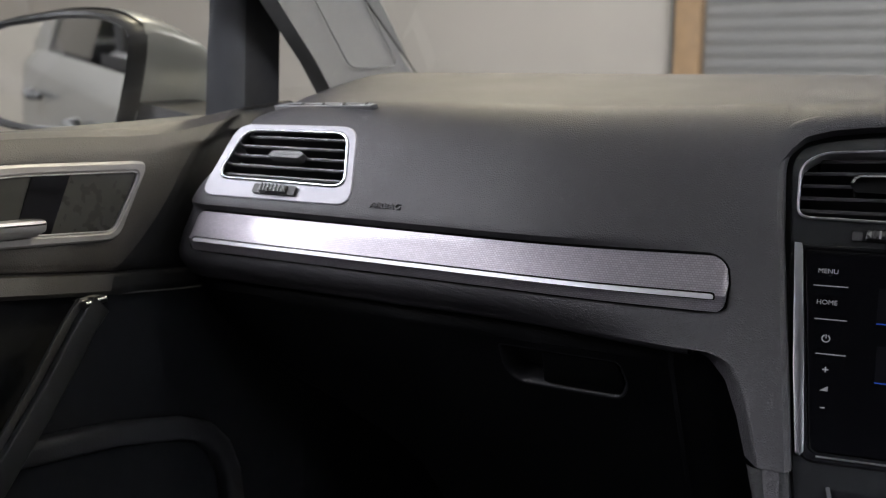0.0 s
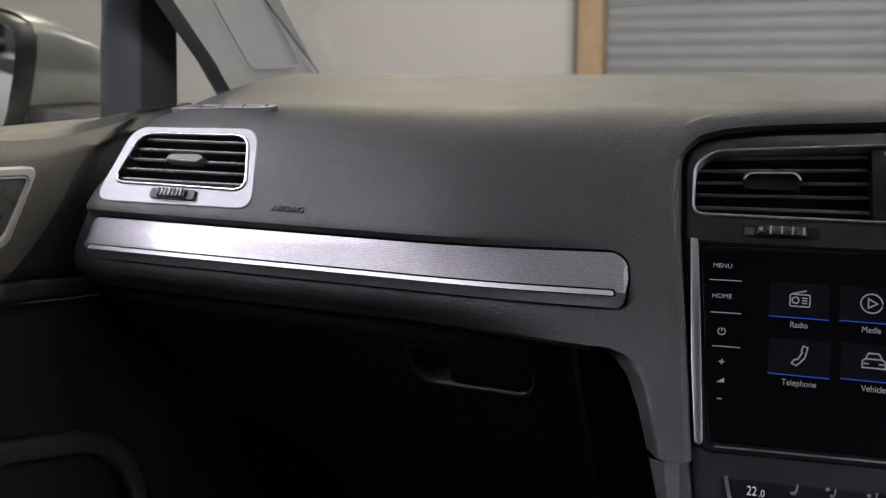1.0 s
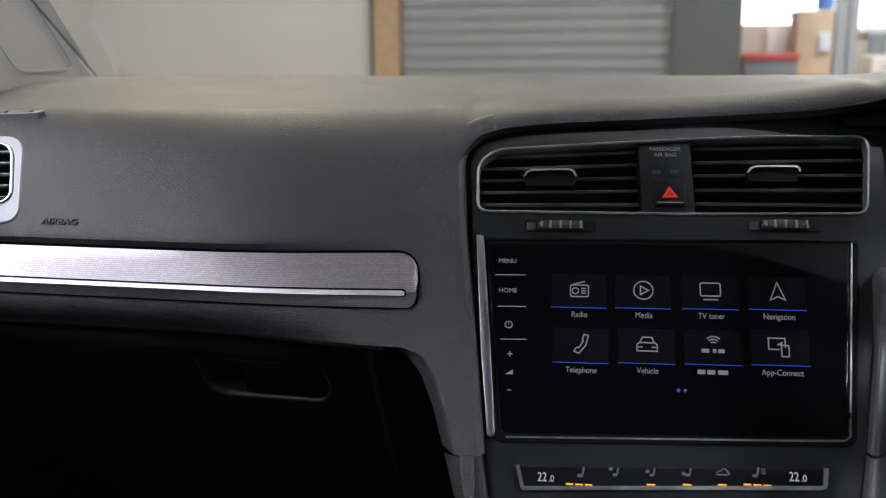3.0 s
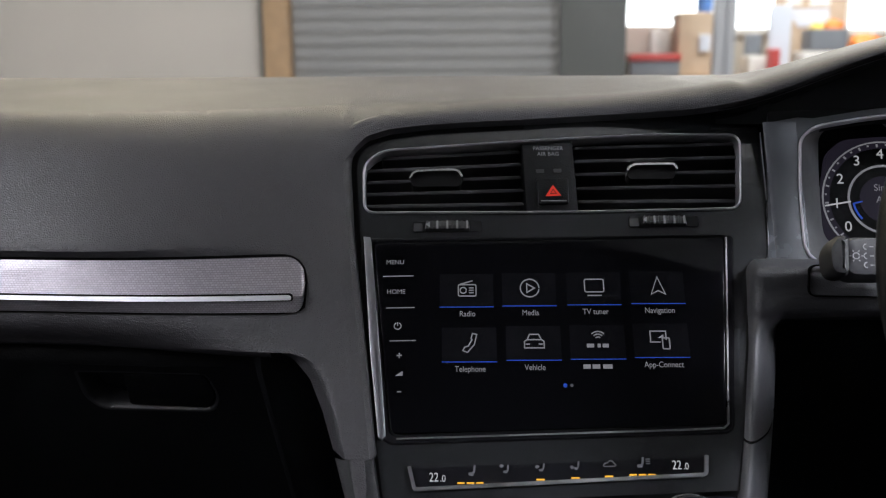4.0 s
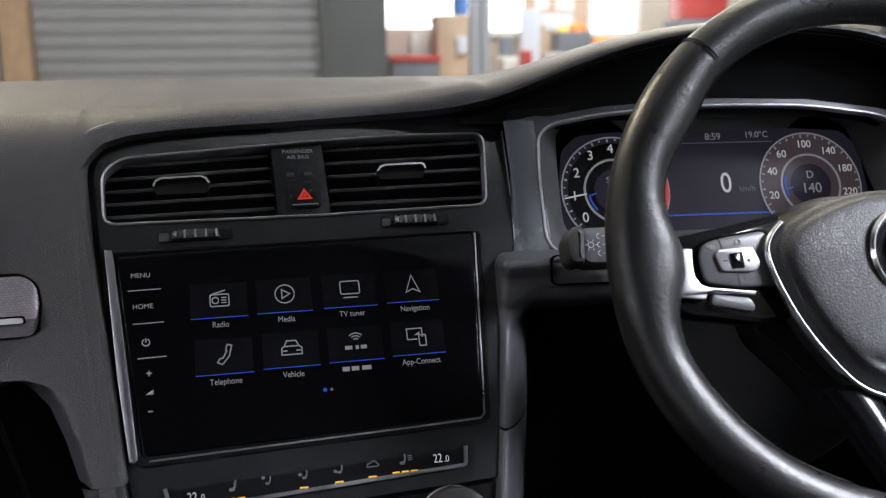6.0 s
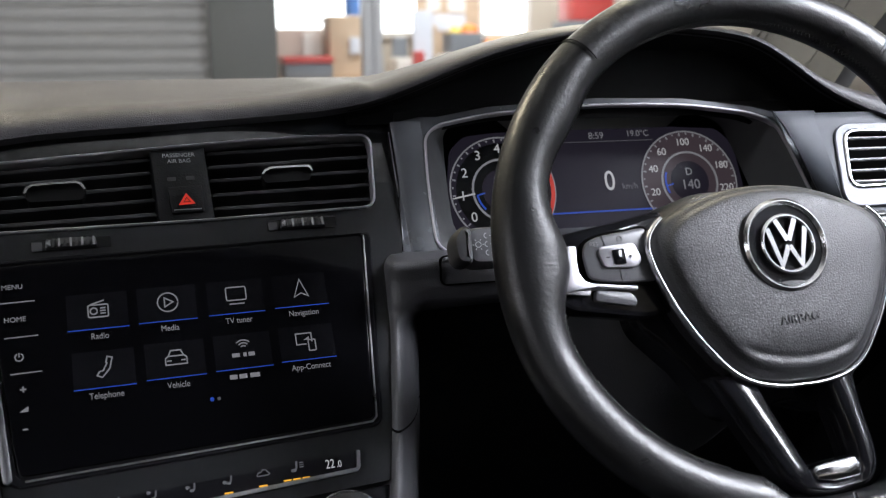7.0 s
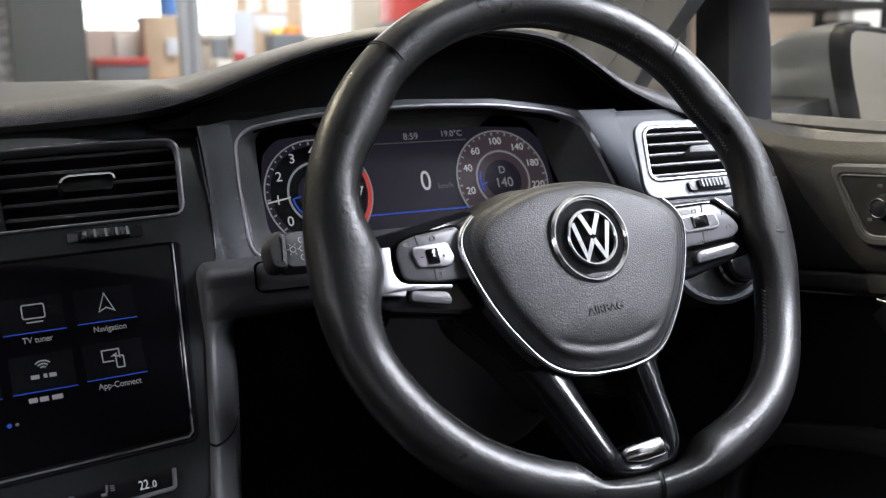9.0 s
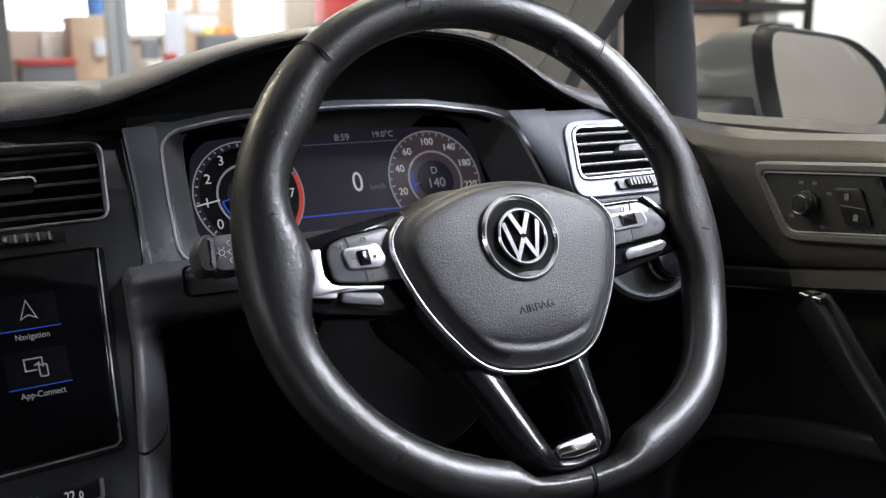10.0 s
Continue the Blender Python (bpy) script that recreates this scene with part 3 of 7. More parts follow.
def strip_piece(bm, z0, z1, x0, x1, off, thick, r=0.012, r_right=0.014, low=None, top_cut=0.5, low_cut=0.1):
    """A band on the dashboard's face between two heights, with rounded ends; it may turn under towards its lower edge."""
    low = off if low is None else low
    rows = []
    for x in span(x0, x0 + r, 6)[:-1] + span(x0 + r, x1 - r_right, 60)[:-1] + span(x1 - r_right, x1, 8):
        lo, hi, c = z0, z1, 0.0
        if x < x0 + r:
            c = 1 - math.sqrt(max(0, 1 - ((x0 + r - x) / r) ** 2))
        if x > x1 - r_right:
            c = 1 - math.sqrt(max(0, 1 - ((x - x1 + r_right) / r_right) ** 2))
        hi -= (z1 - z0) * top_cut * c
        lo += (z1 - z0) * low_cut * c
        rows.append([(x, face_y(x, lo + (hi - lo) * v) - (low + (off - low) * v), lo + (hi - lo) * v) for v in span(0, 1, 5)])
    slab(bm, rows, (0, thick, 0))


# Raised black band stands in for the shade under the pad's roll.
bm = B()
strip_piece(bm, 0.9078, 0.9453, -0.652, -0.1687, 0.0012, 0.004, 0.016, 0.020)
part("strip_shade", bm, GAP, dash, "black band drawn for the shadow round the decor strip")
decor = thing("decor_strip", pose(0, 0, 0), "silver grey woven decor strip with a chrome line in the dashboard", "trim strip")
bm = B()
strip_piece(bm, 0.9200, 0.9437, -0.650, -0.170, 0.0025, 0.006, 0.012, 0.016, 0.0068, 0.7, 0.0)
part("decor_panel", bm, DECOR, decor, "silver grey woven decor panel")
bm = B()
strip_piece(bm, 0.9090, 0.9200, -0.650, -0.170, 0.0072, 0.006, 0.006, 0.006, 0.0020, 0.0, 0.6)
part("lower_band", bm, DECOR, decor, "woven band turned under the chrome line")
bm = B()
strip_piece(bm, 0.9172, 0.9218, -0.645, -0.1765, 0.0073, 0.004, 0.003, 0.003)
part("line_groove", bm, GAP, decor)
bm = B()
strip_piece(bm, 0.9179, 0.9209, -0.643, -0.1775, 0.0084, 0.005, 0.003, 0.003)
part("chrome_line", bm, LINE, decor, "bright satin chrome line")

# glove box and lower panels
glove = thing("glove_box", pose(0, 0, 0), "closed black plastic glove box with a recessed pull handle", "glove box")


def glove_y(z):
    return lerp_table([(0.50, 0.16), (0.60, 0.12), (0.70, 0.068), (0.80, 0.0084), (0.86, -0.0262), (0.876, -0.0222)], z)[0]


X_LOW = [(0.50, 0.47), (0.66, 0.505), (0.70, 0.535), (0.74, 0.590), (0.76, 0.632), (0.79, 0.665), (0.832, 0.688), (0.863, 0.695), (0.884, 0.697)]
HX0, HX1, HZ0, HZ1 = -0.362, -0.240, 0.809, 0.856
bm = B()
xs = span(-0.585, HX0, 8)[:-1] + span(HX0, HX1, 8)[:-1] + span(HX1, -0.214, 4)
zs = span(0.52, HZ0, 8)[:-1] + span(HZ0, HZ1, 4)[:-1] + span(HZ1, 0.875, 3)
grid = [[bm.verts.new((x if x > HX0 - 1e-6 else max(x, min(HX0 - 0.001 * (8 - k), 0.026 - lerp_table(X_LOW, z)[0] + 0.001 * k)), glove_y(z), z)) for k, x in enumerate(xs)] for z in zs]
for i in range(len(zs) - 1):
    for j in range(len(xs) - 1):
        if not (HX0 - 1e-6 <= xs[j] < HX1 - 1e-6 and HZ0 - 1e-6 <= zs[i] < HZ1 - 1e-6):
            bm.faces.new((grid[i][j], grid[i][j + 1], grid[i + 1][j + 1], grid[i + 1][j]))
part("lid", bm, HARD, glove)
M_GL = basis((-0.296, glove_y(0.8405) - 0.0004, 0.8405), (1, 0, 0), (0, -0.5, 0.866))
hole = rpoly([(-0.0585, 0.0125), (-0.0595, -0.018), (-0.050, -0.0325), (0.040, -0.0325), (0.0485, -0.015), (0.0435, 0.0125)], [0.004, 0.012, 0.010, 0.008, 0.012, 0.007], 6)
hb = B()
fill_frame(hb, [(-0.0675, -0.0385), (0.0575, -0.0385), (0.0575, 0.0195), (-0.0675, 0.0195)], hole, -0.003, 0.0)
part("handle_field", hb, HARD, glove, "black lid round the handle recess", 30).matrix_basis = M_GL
hb = B()
hc = ccw(hole)
loft(hb, [[(x, y, z) for x, y in shrink(hc, d)] for d, z in ((-0.0008, 0.0004), (0.0006, 0.0007), (0.0018, -0.0006), (0.0030, -0.006), (0.0042, -0.020))], True)
part("recess_wall", hb, RECESS, glove, "smooth black wall of the handle recess", 70).matrix_basis = M_GL
hb = B()
plate(hb, shrink(hc, 0.003), -0.023, -0.019)
part("recess_back", hb, MATT, glove).matrix_basis = M_GL
hb = B()
plate(hb, rpoly([(-0.0215, 0.0105), (-0.0270, -0.0280), (0.0375, -0.0295), (0.0455, -0.014), (0.0408, 0.0105)], [0.003, 0.004, 0.007, 0.012, 0.006]), -0.018, -0.0002, 0.0022)
part("handle_flap", hb, HARD, glove, "black pull flap").matrix_basis = M_GL
bm = B()
loft(bm, [[(x, glove_y(z) + 0.004 + 0.02 * smooth01((x + 0.205) / 0.06), z) for x in span(-0.211, -0.10, 10)] for z in span(0.878, 0.50, 16)])
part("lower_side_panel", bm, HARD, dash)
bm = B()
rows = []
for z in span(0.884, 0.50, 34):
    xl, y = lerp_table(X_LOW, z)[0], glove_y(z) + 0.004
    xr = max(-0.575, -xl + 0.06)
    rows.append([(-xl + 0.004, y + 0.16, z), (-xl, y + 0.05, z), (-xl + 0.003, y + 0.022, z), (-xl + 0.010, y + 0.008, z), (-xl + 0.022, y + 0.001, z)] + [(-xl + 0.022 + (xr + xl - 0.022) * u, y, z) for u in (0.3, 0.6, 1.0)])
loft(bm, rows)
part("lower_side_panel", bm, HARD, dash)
for sx in (-1, 1):
    bm = B()
    slab(bm, [[(sx * x, y, z) for x, y in ((0.730, 0.16), (0.724, 0.22), (0.702, 0.33), (0.700, 0.56))] for z in (0.26, 0.6, 0.93)], (sx * 0.01, 0, 0))
    part("kick_panel", bm, CLOTH, dash, "black kick panel beside the footwell")

# passenger airbag lettering and side defroster
M_WORD = basis((-0.445, -0.0470, 0.9618), (1, 0, 0), VV)
mark = thing("airbag_mark", M_WORD, "moulded dark airbag lettering on the dashboard", "lettering")
lettering("letters", "AIRBAG", 0.0075, 0, 0, 0.0004, PAD, mark, depth=0.0005, squeeze=1.15)


def air_vent(name, m, outer, inner, tab_x, wheel, surface, label, ring=0.0023):
    """A side air outlet: satin frame, chrome ring, five blades, a slider tab and a thumb wheel."""
    v = thing(name, m, label, "air vent", "side air vents")
    part("frame", rim_plate(B(), outer, inner, -0.012, 0.0010, 0.0009), surface, v, "satin grey frame")
    part("chrome_ring", rim_plate(B(), inner, shrink(ccw(inner), ring), -0.012, 0.0024, 0.0009), CHROME, v, "bright chrome ring")
    part("duct", plate(B(), shrink(ccw(inner), -0.001), -0.045, -0.034), MATT, v)
    xs = [p[0] for p in inner]
    ys = [p[1] for p in inner]
    x0, x1, y0, y1 = min(xs), max(xs), min(ys), max(ys)
    for i in range(5):
        y = y0 + (y1 - y0) * (i + 0.75) / 5.4
        hits = []
        ic = ccw(inner)
        for a, b in zip(ic, ic[1:] + ic[:1]):
            if (a[1] - y) * (b[1] - y) < 0:
                hits.append(a[0] + (b[0] - a[0]) * (y - a[1]) / (b[1] - a[1]))
        lo, hi = min(hits) + 0.002, max(hits) - 0.002
        b = B()
        box(b, (lo, y - 0.0012, -0.026), (hi, y + 0.0012, -0.003), 0.0009)
        bl = part("blade", b, SLAT, v)
        # Paler edge piece puts the blade's highlight into colour.
        b = B()
        box(b, (lo, y + 0.0001, -0.0036), (hi, y + 0.0011, -0.0024))
        part("blade_edge", b, EDGE, bl)
    y = (y0 + y1) / 2 + 0.001
    b = B()
    plate(b, rpoly([(tab_x - 0.020, y - 0.003), (tab_x + 0.014, y - 0.004), (tab_x + 0.020, y + 0.001), (tab_x + 0.014, y + 0.004), (tab_x - 0.016, y + 0.003)], 0.002), -0.006, 0.004, 0.001)
    part("slider_tab", b, SHADE, v, "grey slider tab")
    wx, wy = wheel
    part("wheel_slot", plate(B(), rrect(wx, wy, 0.046, 0.009, 0.002), 0.001, 0.0042), MATT, v)
    tw = part("thumb_wheel", plate(B(), rrect(wx, wy, 0.030, 0.008, 0.002), 0.0035, 0.0075, 0.002), SLAT, v, "black ribbed thumb wheel")
    for i in range(7):
        b = B()
        plate(b, rrect(wx - 0.012 + 0.004 * i, wy, 0.0012, 0.0075, 0.0004, 2), 0.007, 0.0082)
        part("rib", b, SLAT, tw)
    return v


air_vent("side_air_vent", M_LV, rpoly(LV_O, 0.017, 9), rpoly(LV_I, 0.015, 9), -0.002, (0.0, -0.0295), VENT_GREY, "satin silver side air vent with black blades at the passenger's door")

# side window defroster slot on the top of the pad
def pad_z(x, y):
    """Height of the padded top at x, y."""
    pts = pad_column(x)
    return lerp_table(sorted((b, c) for a, b, c in pts), y)[0]


SLX, SLY = -0.552, 0.023
slot_x = Vector((0.12, -0.014, pad_z(SLX + 0.06, SLY - 0.007) - pad_z(SLX - 0.06, SLY + 0.007)))
slot_y = Vector((0, 0.024, pad_z(SLX, SLY + 0.012) - pad_z(SLX, SLY - 0.012)))
slot = thing("defroster_vent", basis((SLX, SLY, pad_z(SLX, SLY) + 0.0002), slot_x, slot_y - slot_x * (slot_y.dot(slot_x) / slot_x.length_squared)), "narrow dark defroster slot in the dashboard top", "air vent")
part("slot_frame", rim_plate(B(), rpoly([(-0.066, -0.003), (0.058, -0.0045), (0.062, 0.001), (-0.05, 0.005)], 0.004), rpoly([(-0.054, -0.0013), (0.053, -0.0030), (0.056, 0.000), (-0.045, 0.0036)], 0.003), -0.006, 0.0008, 0.0006), STALK, slot)
part("slot_floor", plate(B(), rpoly([(-0.057, -0.002), (0.055, -0.0038), (0.058, 0.0004), (-0.047, 0.0043)], 0.003), -0.006, 0.0002), SEAL, slot)
for i in range(4):
    part("slot_rib", plate(B(), rrect(-0.03 + 0.026 * i, 0, 0.0016, 0.0065, 0.0005, 2), 0.0, 0.0012), FRAME_GREY, slot)

# ------------------------------------------------------------------ centre panel
centre = thing("centre_panel", M_PANEL, "gloss black centre panel with two air vents and a hazard switch", "dashboard panel")
BEZ = [(-0.125, -0.186), (0.127, -0.176), (0.134, -0.12), (0.158, -0.006), (0.168, 0.060), (0.168, 0.115), (0.126, 0.114), (0.061, 0.109), (-0.026, 0.104), (-0.103, 0.098), (-0.131, 0.090), (-0.1460, 0.078), (-0.150, 0.0595), (-0.149, 0.0134)]
VENT = [(-0.1361, 0.064), (-0.1345, 0.0225), (0.0137, 0.0222), (0.143, 0.0245), (0.1500, 0.0877), (0.0812, 0.0877), (0.0168, 0.0847), (-0.0261, 0.0821), (-0.122, 0.0755)]
VENT_R = [0.012, 0.010, 0.003, 0.010, 0.012, 0.02, 0.02, 0.02, 0.014]


def poly_at(poly, radii):
    p = list(poly)
    if ccw(p) != p:
        return rpoly(p[::-1], radii[::-1])
    return rpoly(p, radii)


vent_o = poly_at(VENT, VENT_R)
vent_i = shrink(vent_o, 0.0017)
# bezel as a deep frame round the vent opening: upper frame ring, then the field below it
bez_o = rpoly(BEZ, [0.004, 0.004, 0.01, 0.02, 0.01, 0.004, 0.02, 0.02, 0.02, 0.02, 0.01, 0.012, 0.02, 0.02])
bm = B()


def smooth_run(pts, n):
    """A soft line through points."""
    out = []
    for i in range(len(pts) - 1):
        p0, p1, p2, p3 = (Vector(pts[min(max(i + k, 0), len(pts) - 1)]) for k in (-1, 0, 1, 2))
        for k in range(n):
            t = k / n
            out.append(tuple(0.5 * ((2 * p1) + (p2 - p0) * t + (2 * p0 - 5 * p1 + 4 * p2 - p3) * t * t + (3 * p1 - p0 - 3 * p2 + p3) * t ** 3)))
    return out + [pts[-1]]


fill_frame(bm, bez_o, vent_o, -0.03, 0.0)
part("bezel", bm, BEZEL, centre, "gloss black bezel")
RIM_LINE = smooth_run([(-0.1175, -0.19), (-0.1235, -0.1495), (-0.1326, -0.0727), (-0.1374, -0.0316), (-0.1411, 0.0222), (-0.1434, 0.0500), (-0.1440, 0.0600), (-0.1430, 0.0690), (-0.1392, 0.0778), (-0.1327, 0.0834), (-0.1164, 0.0885), (-0.0915, 0.0922), (-0.058, 0.0946), (-0.0161, 0.0964)], 6)
b = B()
sweep(b, [(x, y, -0.016 * smooth01((x + 0.128) / 0.05)) for x, y in RIM_LINE if x < -0.06], [(-0.0150, -0.02), (0.0, -0.02), (0.0, 0.000), (-0.0005, 0.0030), (-0.0016, 0.0054), (-0.0034, 0.0072), (-0.0056, 0.0081), (-0.0081, 0.0084), (-0.0111, 0.0083), (-0.0136, 0.0078), (-0.0150, 0.0070)], False, (0, 0, 1))
part("panel_lip", b, PAD, dash, "rolled pad edge round the centre panel", 70).matrix_basis = M_PANEL
b = B()
stroke(b, [(x + 0.0012, y - 0.0012) for x, y in RIM_LINE if y > -0.185], 0.0050, -0.002, 0.0012)
part("bezel_gap", b, GAP, centre, "dark gap between bezel and pad")
b = B()
stroke(b, [(0.1645, 0.088), (0.1622, 0.03), (0.1588, -0.004)], 0.0005, -0.002, 0.0012)
part("bright_edge", b, SATIN, centre, "thin bright edge beside the cluster")
part("vent_ring", rim_plate(B(), vent_o, vent_i, -0.010, 0.0022, 0.0008), SATIN, centre, "thin chrome ring round both vents")
part("vent_duct", plate(B(), shrink(vent_o, -0.001), -0.050, -0.040), MATT, centre)
part("hazard_block", plate(B(), [(-0.0144, 0.0239), (0.0242, 0.0245), (0.0223, 0.0827), (-0.0162, 0.0811)], -0.03, -0.001, 0.002), HARD, centre, "matt black block between the vents")
hz = part("hazard_button", plate(B(), rpoly([(-0.0055, 0.0295), (0.0171, 0.0300), (0.0173, 0.0512), (-0.0067, 0.0505)], 0.002), -0.002, 0.0015, 0.001), HARD, centre, "black hazard button")
b = B()
stroke(b, [(0.0014, 0.0364), (0.0100, 0.0367), (0.0056, 0.0432)], 0.0016, 0.0016, 0.002, True)
plate(b, [(0.0040, 0.0380), (0.0074, 0.0381), (0.0057, 0.0406)], 0.0016, 0.0019)
part("hazard_sign", b, HAZARD, hz, "lit red warning triangle")
b = B()
plate(b, rrect(0.0058, 0.0318, 0.019, 0.0008, 0.0002, 2), 0.0015, 0.002)
part("button_edge", b, DULL, hz)
lettering("letters", "PASSENGER", 0.0044, 0.0035, 0.0765, -0.0008, PRINT_MID, centre)
lettering("letters", "AIR BAG", 0.0044, 0.0035, 0.0718, -0.0008, PRINT_MID, centre)
b = B()
plate(b, rrect(-0.003, 0.0575, 0.006, 0.003, 0.0005, 2), -0.001, -0.0006)
plate(b, rrect(0.010, 0.0578, 0.006, 0.003, 0.0005, 2), -0.001, -0.0006)
part("tell_tales", b, SLAT, centre)
BLADES = [(-0.0167, (0.0719, 0.0773), -0.1226), (-0.0165, (0.0616, 0.0667), -0.1335), (-0.0164, (0.0518, 0.0558), -0.1345), (-0.0154, (0.0420, 0.0449), -0.1345), (-0.0153, (0.0322, 0.0338), -0.1335),
          (0.1490, (0.0801, 0.0832), 0.0236), (0.1475, (0.0687, 0.0718), 0.0238), (0.1458, (0.0578, 0.0596), 0.0240), (0.1440, (0.0461, 0.0477), 0.0244), (0.1422, (0.0353, 0.0354), 0.0246)]
for xb, (ya, yb), xa in BLADES:
    h = math.hypot(xb - xa, yb - ya)
    b = B()
    box(b, (0, -0.0012, -0.030), (h, 0.0009, -0.0072), 0.0008)
    bl = part("blade", b, SLAT, centre)
    # Paler strip along the blade, coloured for its edge highlight.
    b = B()
    box(b, (0.001, 0.0000, -0.0078), (h - 0.001, 0.0009, -0.0066), 0.0003)
    part("blade_edge", b, EDGE, bl)
    bl.matrix_basis = Matrix.Translation((xa, ya, 0)) @ Matrix.Rotation(math.atan2(yb - ya, xb - xa), 4, "Z")
for edge in ([(-0.1002, 0.0521), (-0.0985, 0.0556), (-0.0953, 0.0577), (-0.081, 0.0584), (-0.0668, 0.0586), (-0.0638, 0.0570), (-0.0615, 0.0529)], [(0.0619, 0.0571), (0.0640, 0.0602), (0.0681, 0.0622), (0.083, 0.0625), (0.0965, 0.0625), (0.0983, 0.0610), (0.0990, 0.0583)]):
    b = B()
    stroke(b, edge, 0.0016, -0.012, 0.0005)
    part("slider_edge", b, BRIGHT, centre, "chrome edge of the slider tab")
    b = B()
    plate(b, rpoly([edge[0], edge[2], edge[4], edge[6], (edge[6][0] - 0.002, edge[6][1] - 0.006), (edge[0][0] + 0.002, edge[0][1] - 0.005)], 0.002), -0.014, -0.004)
    part("slider_tab", b, HOOD, centre)
for cx, cy in ((-0.0725, 0.0120), (0.0850, 0.0150)):
    part("wheel_slot", plate(B(), rrect(cx, cy, 0.050, 0.008, 0.0015), -0.002, 0.0008), HARD, centre)
    b = B()
    plate(b, rpoly([(cx - 0.0165, cy - 0.0035), (cx + 0.0165, cy - 0.0035), (cx + 0.0155, cy + 0.0032), (cx, cy + 0.0040), (cx - 0.0155, cy + 0.0032)], 0.0015), -0.001, 0.0042, 0.0015)
    tw = part("thumb_wheel", b, SLAT, centre, "black ribbed thumb wheel")
    for i in range(9):
        b = B()
        x = cx - 0.0145 + 0.0036 * i
        plate(b, rrect(x, cy, 0.0014, 0.0062, 0.0004, 2), 0.0035, 0.0050)
        part("rib", b, (PRINT_MID if i in (2, 4, 6, 8) else SLAT), tw)
    b = B()
    plate(b, [(cx - 0.0158, cy), (cx - 0.0128, cy - 0.0022), (cx - 0.0128, cy + 0.0022)], 0.004, 0.0052)
    part("arrow", b, PRINT_MID, tw)
    part("slot_end", plate(B(), rrect(cx - 0.0215, cy - 0.0005, 0.0065, 0.006, 0.0008, 2), -0.001, 0.0012), EDGE, centre)

# touch screen
SCR = [(-0.1108, -0.1392), (0.1134, -0.1333), (0.1272, 0.0020), (-0.1258, -0.0012)]
media = thing("touch_screen", M_PANEL, "black glass touch screen lit with eight menu tiles", "screen")
so = rpoly(SCR, [0.006, 0.006, 0.004, 0.004])
part("glass", plate(B(), so, -0.01, 0.0022, 0.0008), SCREEN, media, "black screen glass")
so2 = rpoly([(-0.1165, -0.1465), (0.1185, -0.1395), (0.1345, 0.0045), (-0.1345, 0.0030)], [0.009, 0.008, 0.006, 0.006])
si2 = rpoly([(-0.1116, -0.1400), (0.1142, -0.1341), (0.1280, 0.0027), (-0.1267, -0.0004)], [0.006, 0.006, 0.004, 0.004])
part("surround", rim_plate(B(), so2, si2, -0.012, 0.0018, 0.0012), GLOSS, media, "gloss black surround")


def taper(bm, pts, z0, z1):
    plate(bm, ccw(pts), z0, z1, 0.001)


b = B()
taper(b, [(-0.1335, 0.0040), (-0.1285, 0.0035), (-0.1275, -0.0004), (-0.1190, -0.085), (-0.1142, -0.1375), (-0.1142, -0.1410), (-0.1165, -0.1432), (-0.1195, -0.1415), (-0.1262, -0.085)], -0.004, 0.0028)
part("side_strip", b, STRIP, media, "satin chrome strip beside the glass")
b = B()
stroke(b, [(0.1285, 0.002), (0.1148, -0.133), (0.1115, -0.1360), (0.08, -0.1372)], 0.0012, -0.002, 0.0028)
part("side_strip", b, DULL, media)
b = B()
stroke(b, [(0.08, -0.1372), (-0.107, -0.1425)], 0.0011, -0.002, 0.0026)
part("lower_strip", b, DULL, media)
ZS, ZT = 0.0021, 0.0026
lettering("letters", "MENU", 0.0047, -0.110, -0.0165, ZT, UI_GREY, media)
lettering("letters", "HOME", 0.0047, -0.1090, -0.0389, ZT, UI_GREY, media)
for y in (-0.0268, -0.0505, -0.0745):
    k = 0.0092 * -y / 0.08
    b = B()
    stroke(b, [(-0.1215 + k, y - 0.0003), (-0.098 + k * 0.4, y)], 0.0006, ZS, ZT)
    part("key_line", b, UI_GREY, media)
b = B()
stroke(b, arc(-0.1075, -0.0640, 0.0024, 115, 425), 0.0007, ZS, ZT)
bar(b, (-0.1075, -0.064), (-0.1075, -0.0612), 0.0007, ZS, ZT)
part("power_mark", b, UI_GREY, media)
b = B()
bar(b, (-0.1078, -0.0852), (-0.1042, -0.0852), 0.0008, ZS, ZT)
bar(b, (-0.1060, -0.0870), (-0.1060, -0.0834), 0.0008, ZS, ZT)
part("plus_mark", b, UI_GREY, media)
b = B()
plate(b, [(-0.1085, -0.0995), (-0.1035, -0.0995), (-0.1035, -0.0962)], ZS, ZT)
part("volume_mark", b, UI_GREY, media)
b = B()
bar(b, (-0.1072, -0.1106), (-0.1042, -0.1106), 0.0008, ZS, ZT)
part("minus_mark", b, UI_GREY, media)
XT = [[-0.0592, -0.0150, 0.0306, 0.0755], [-0.0577, -0.0132, 0.0310, 0.0750]]
TOP, LOW = [[-0.0256, -0.0252, -0.0249, -0.0244], [-0.0654, -0.0645, -0.0640, -0.0630]], [[-0.0503, -0.0497, -0.0491, -0.0484], [-0.0900, -0.0890, -0.0884, -0.0874]]
NAMES = [["Radio", "Media", "TV tuner", "Navigation"], ["Telephone", "Vehicle", "", "App-Connect"]]


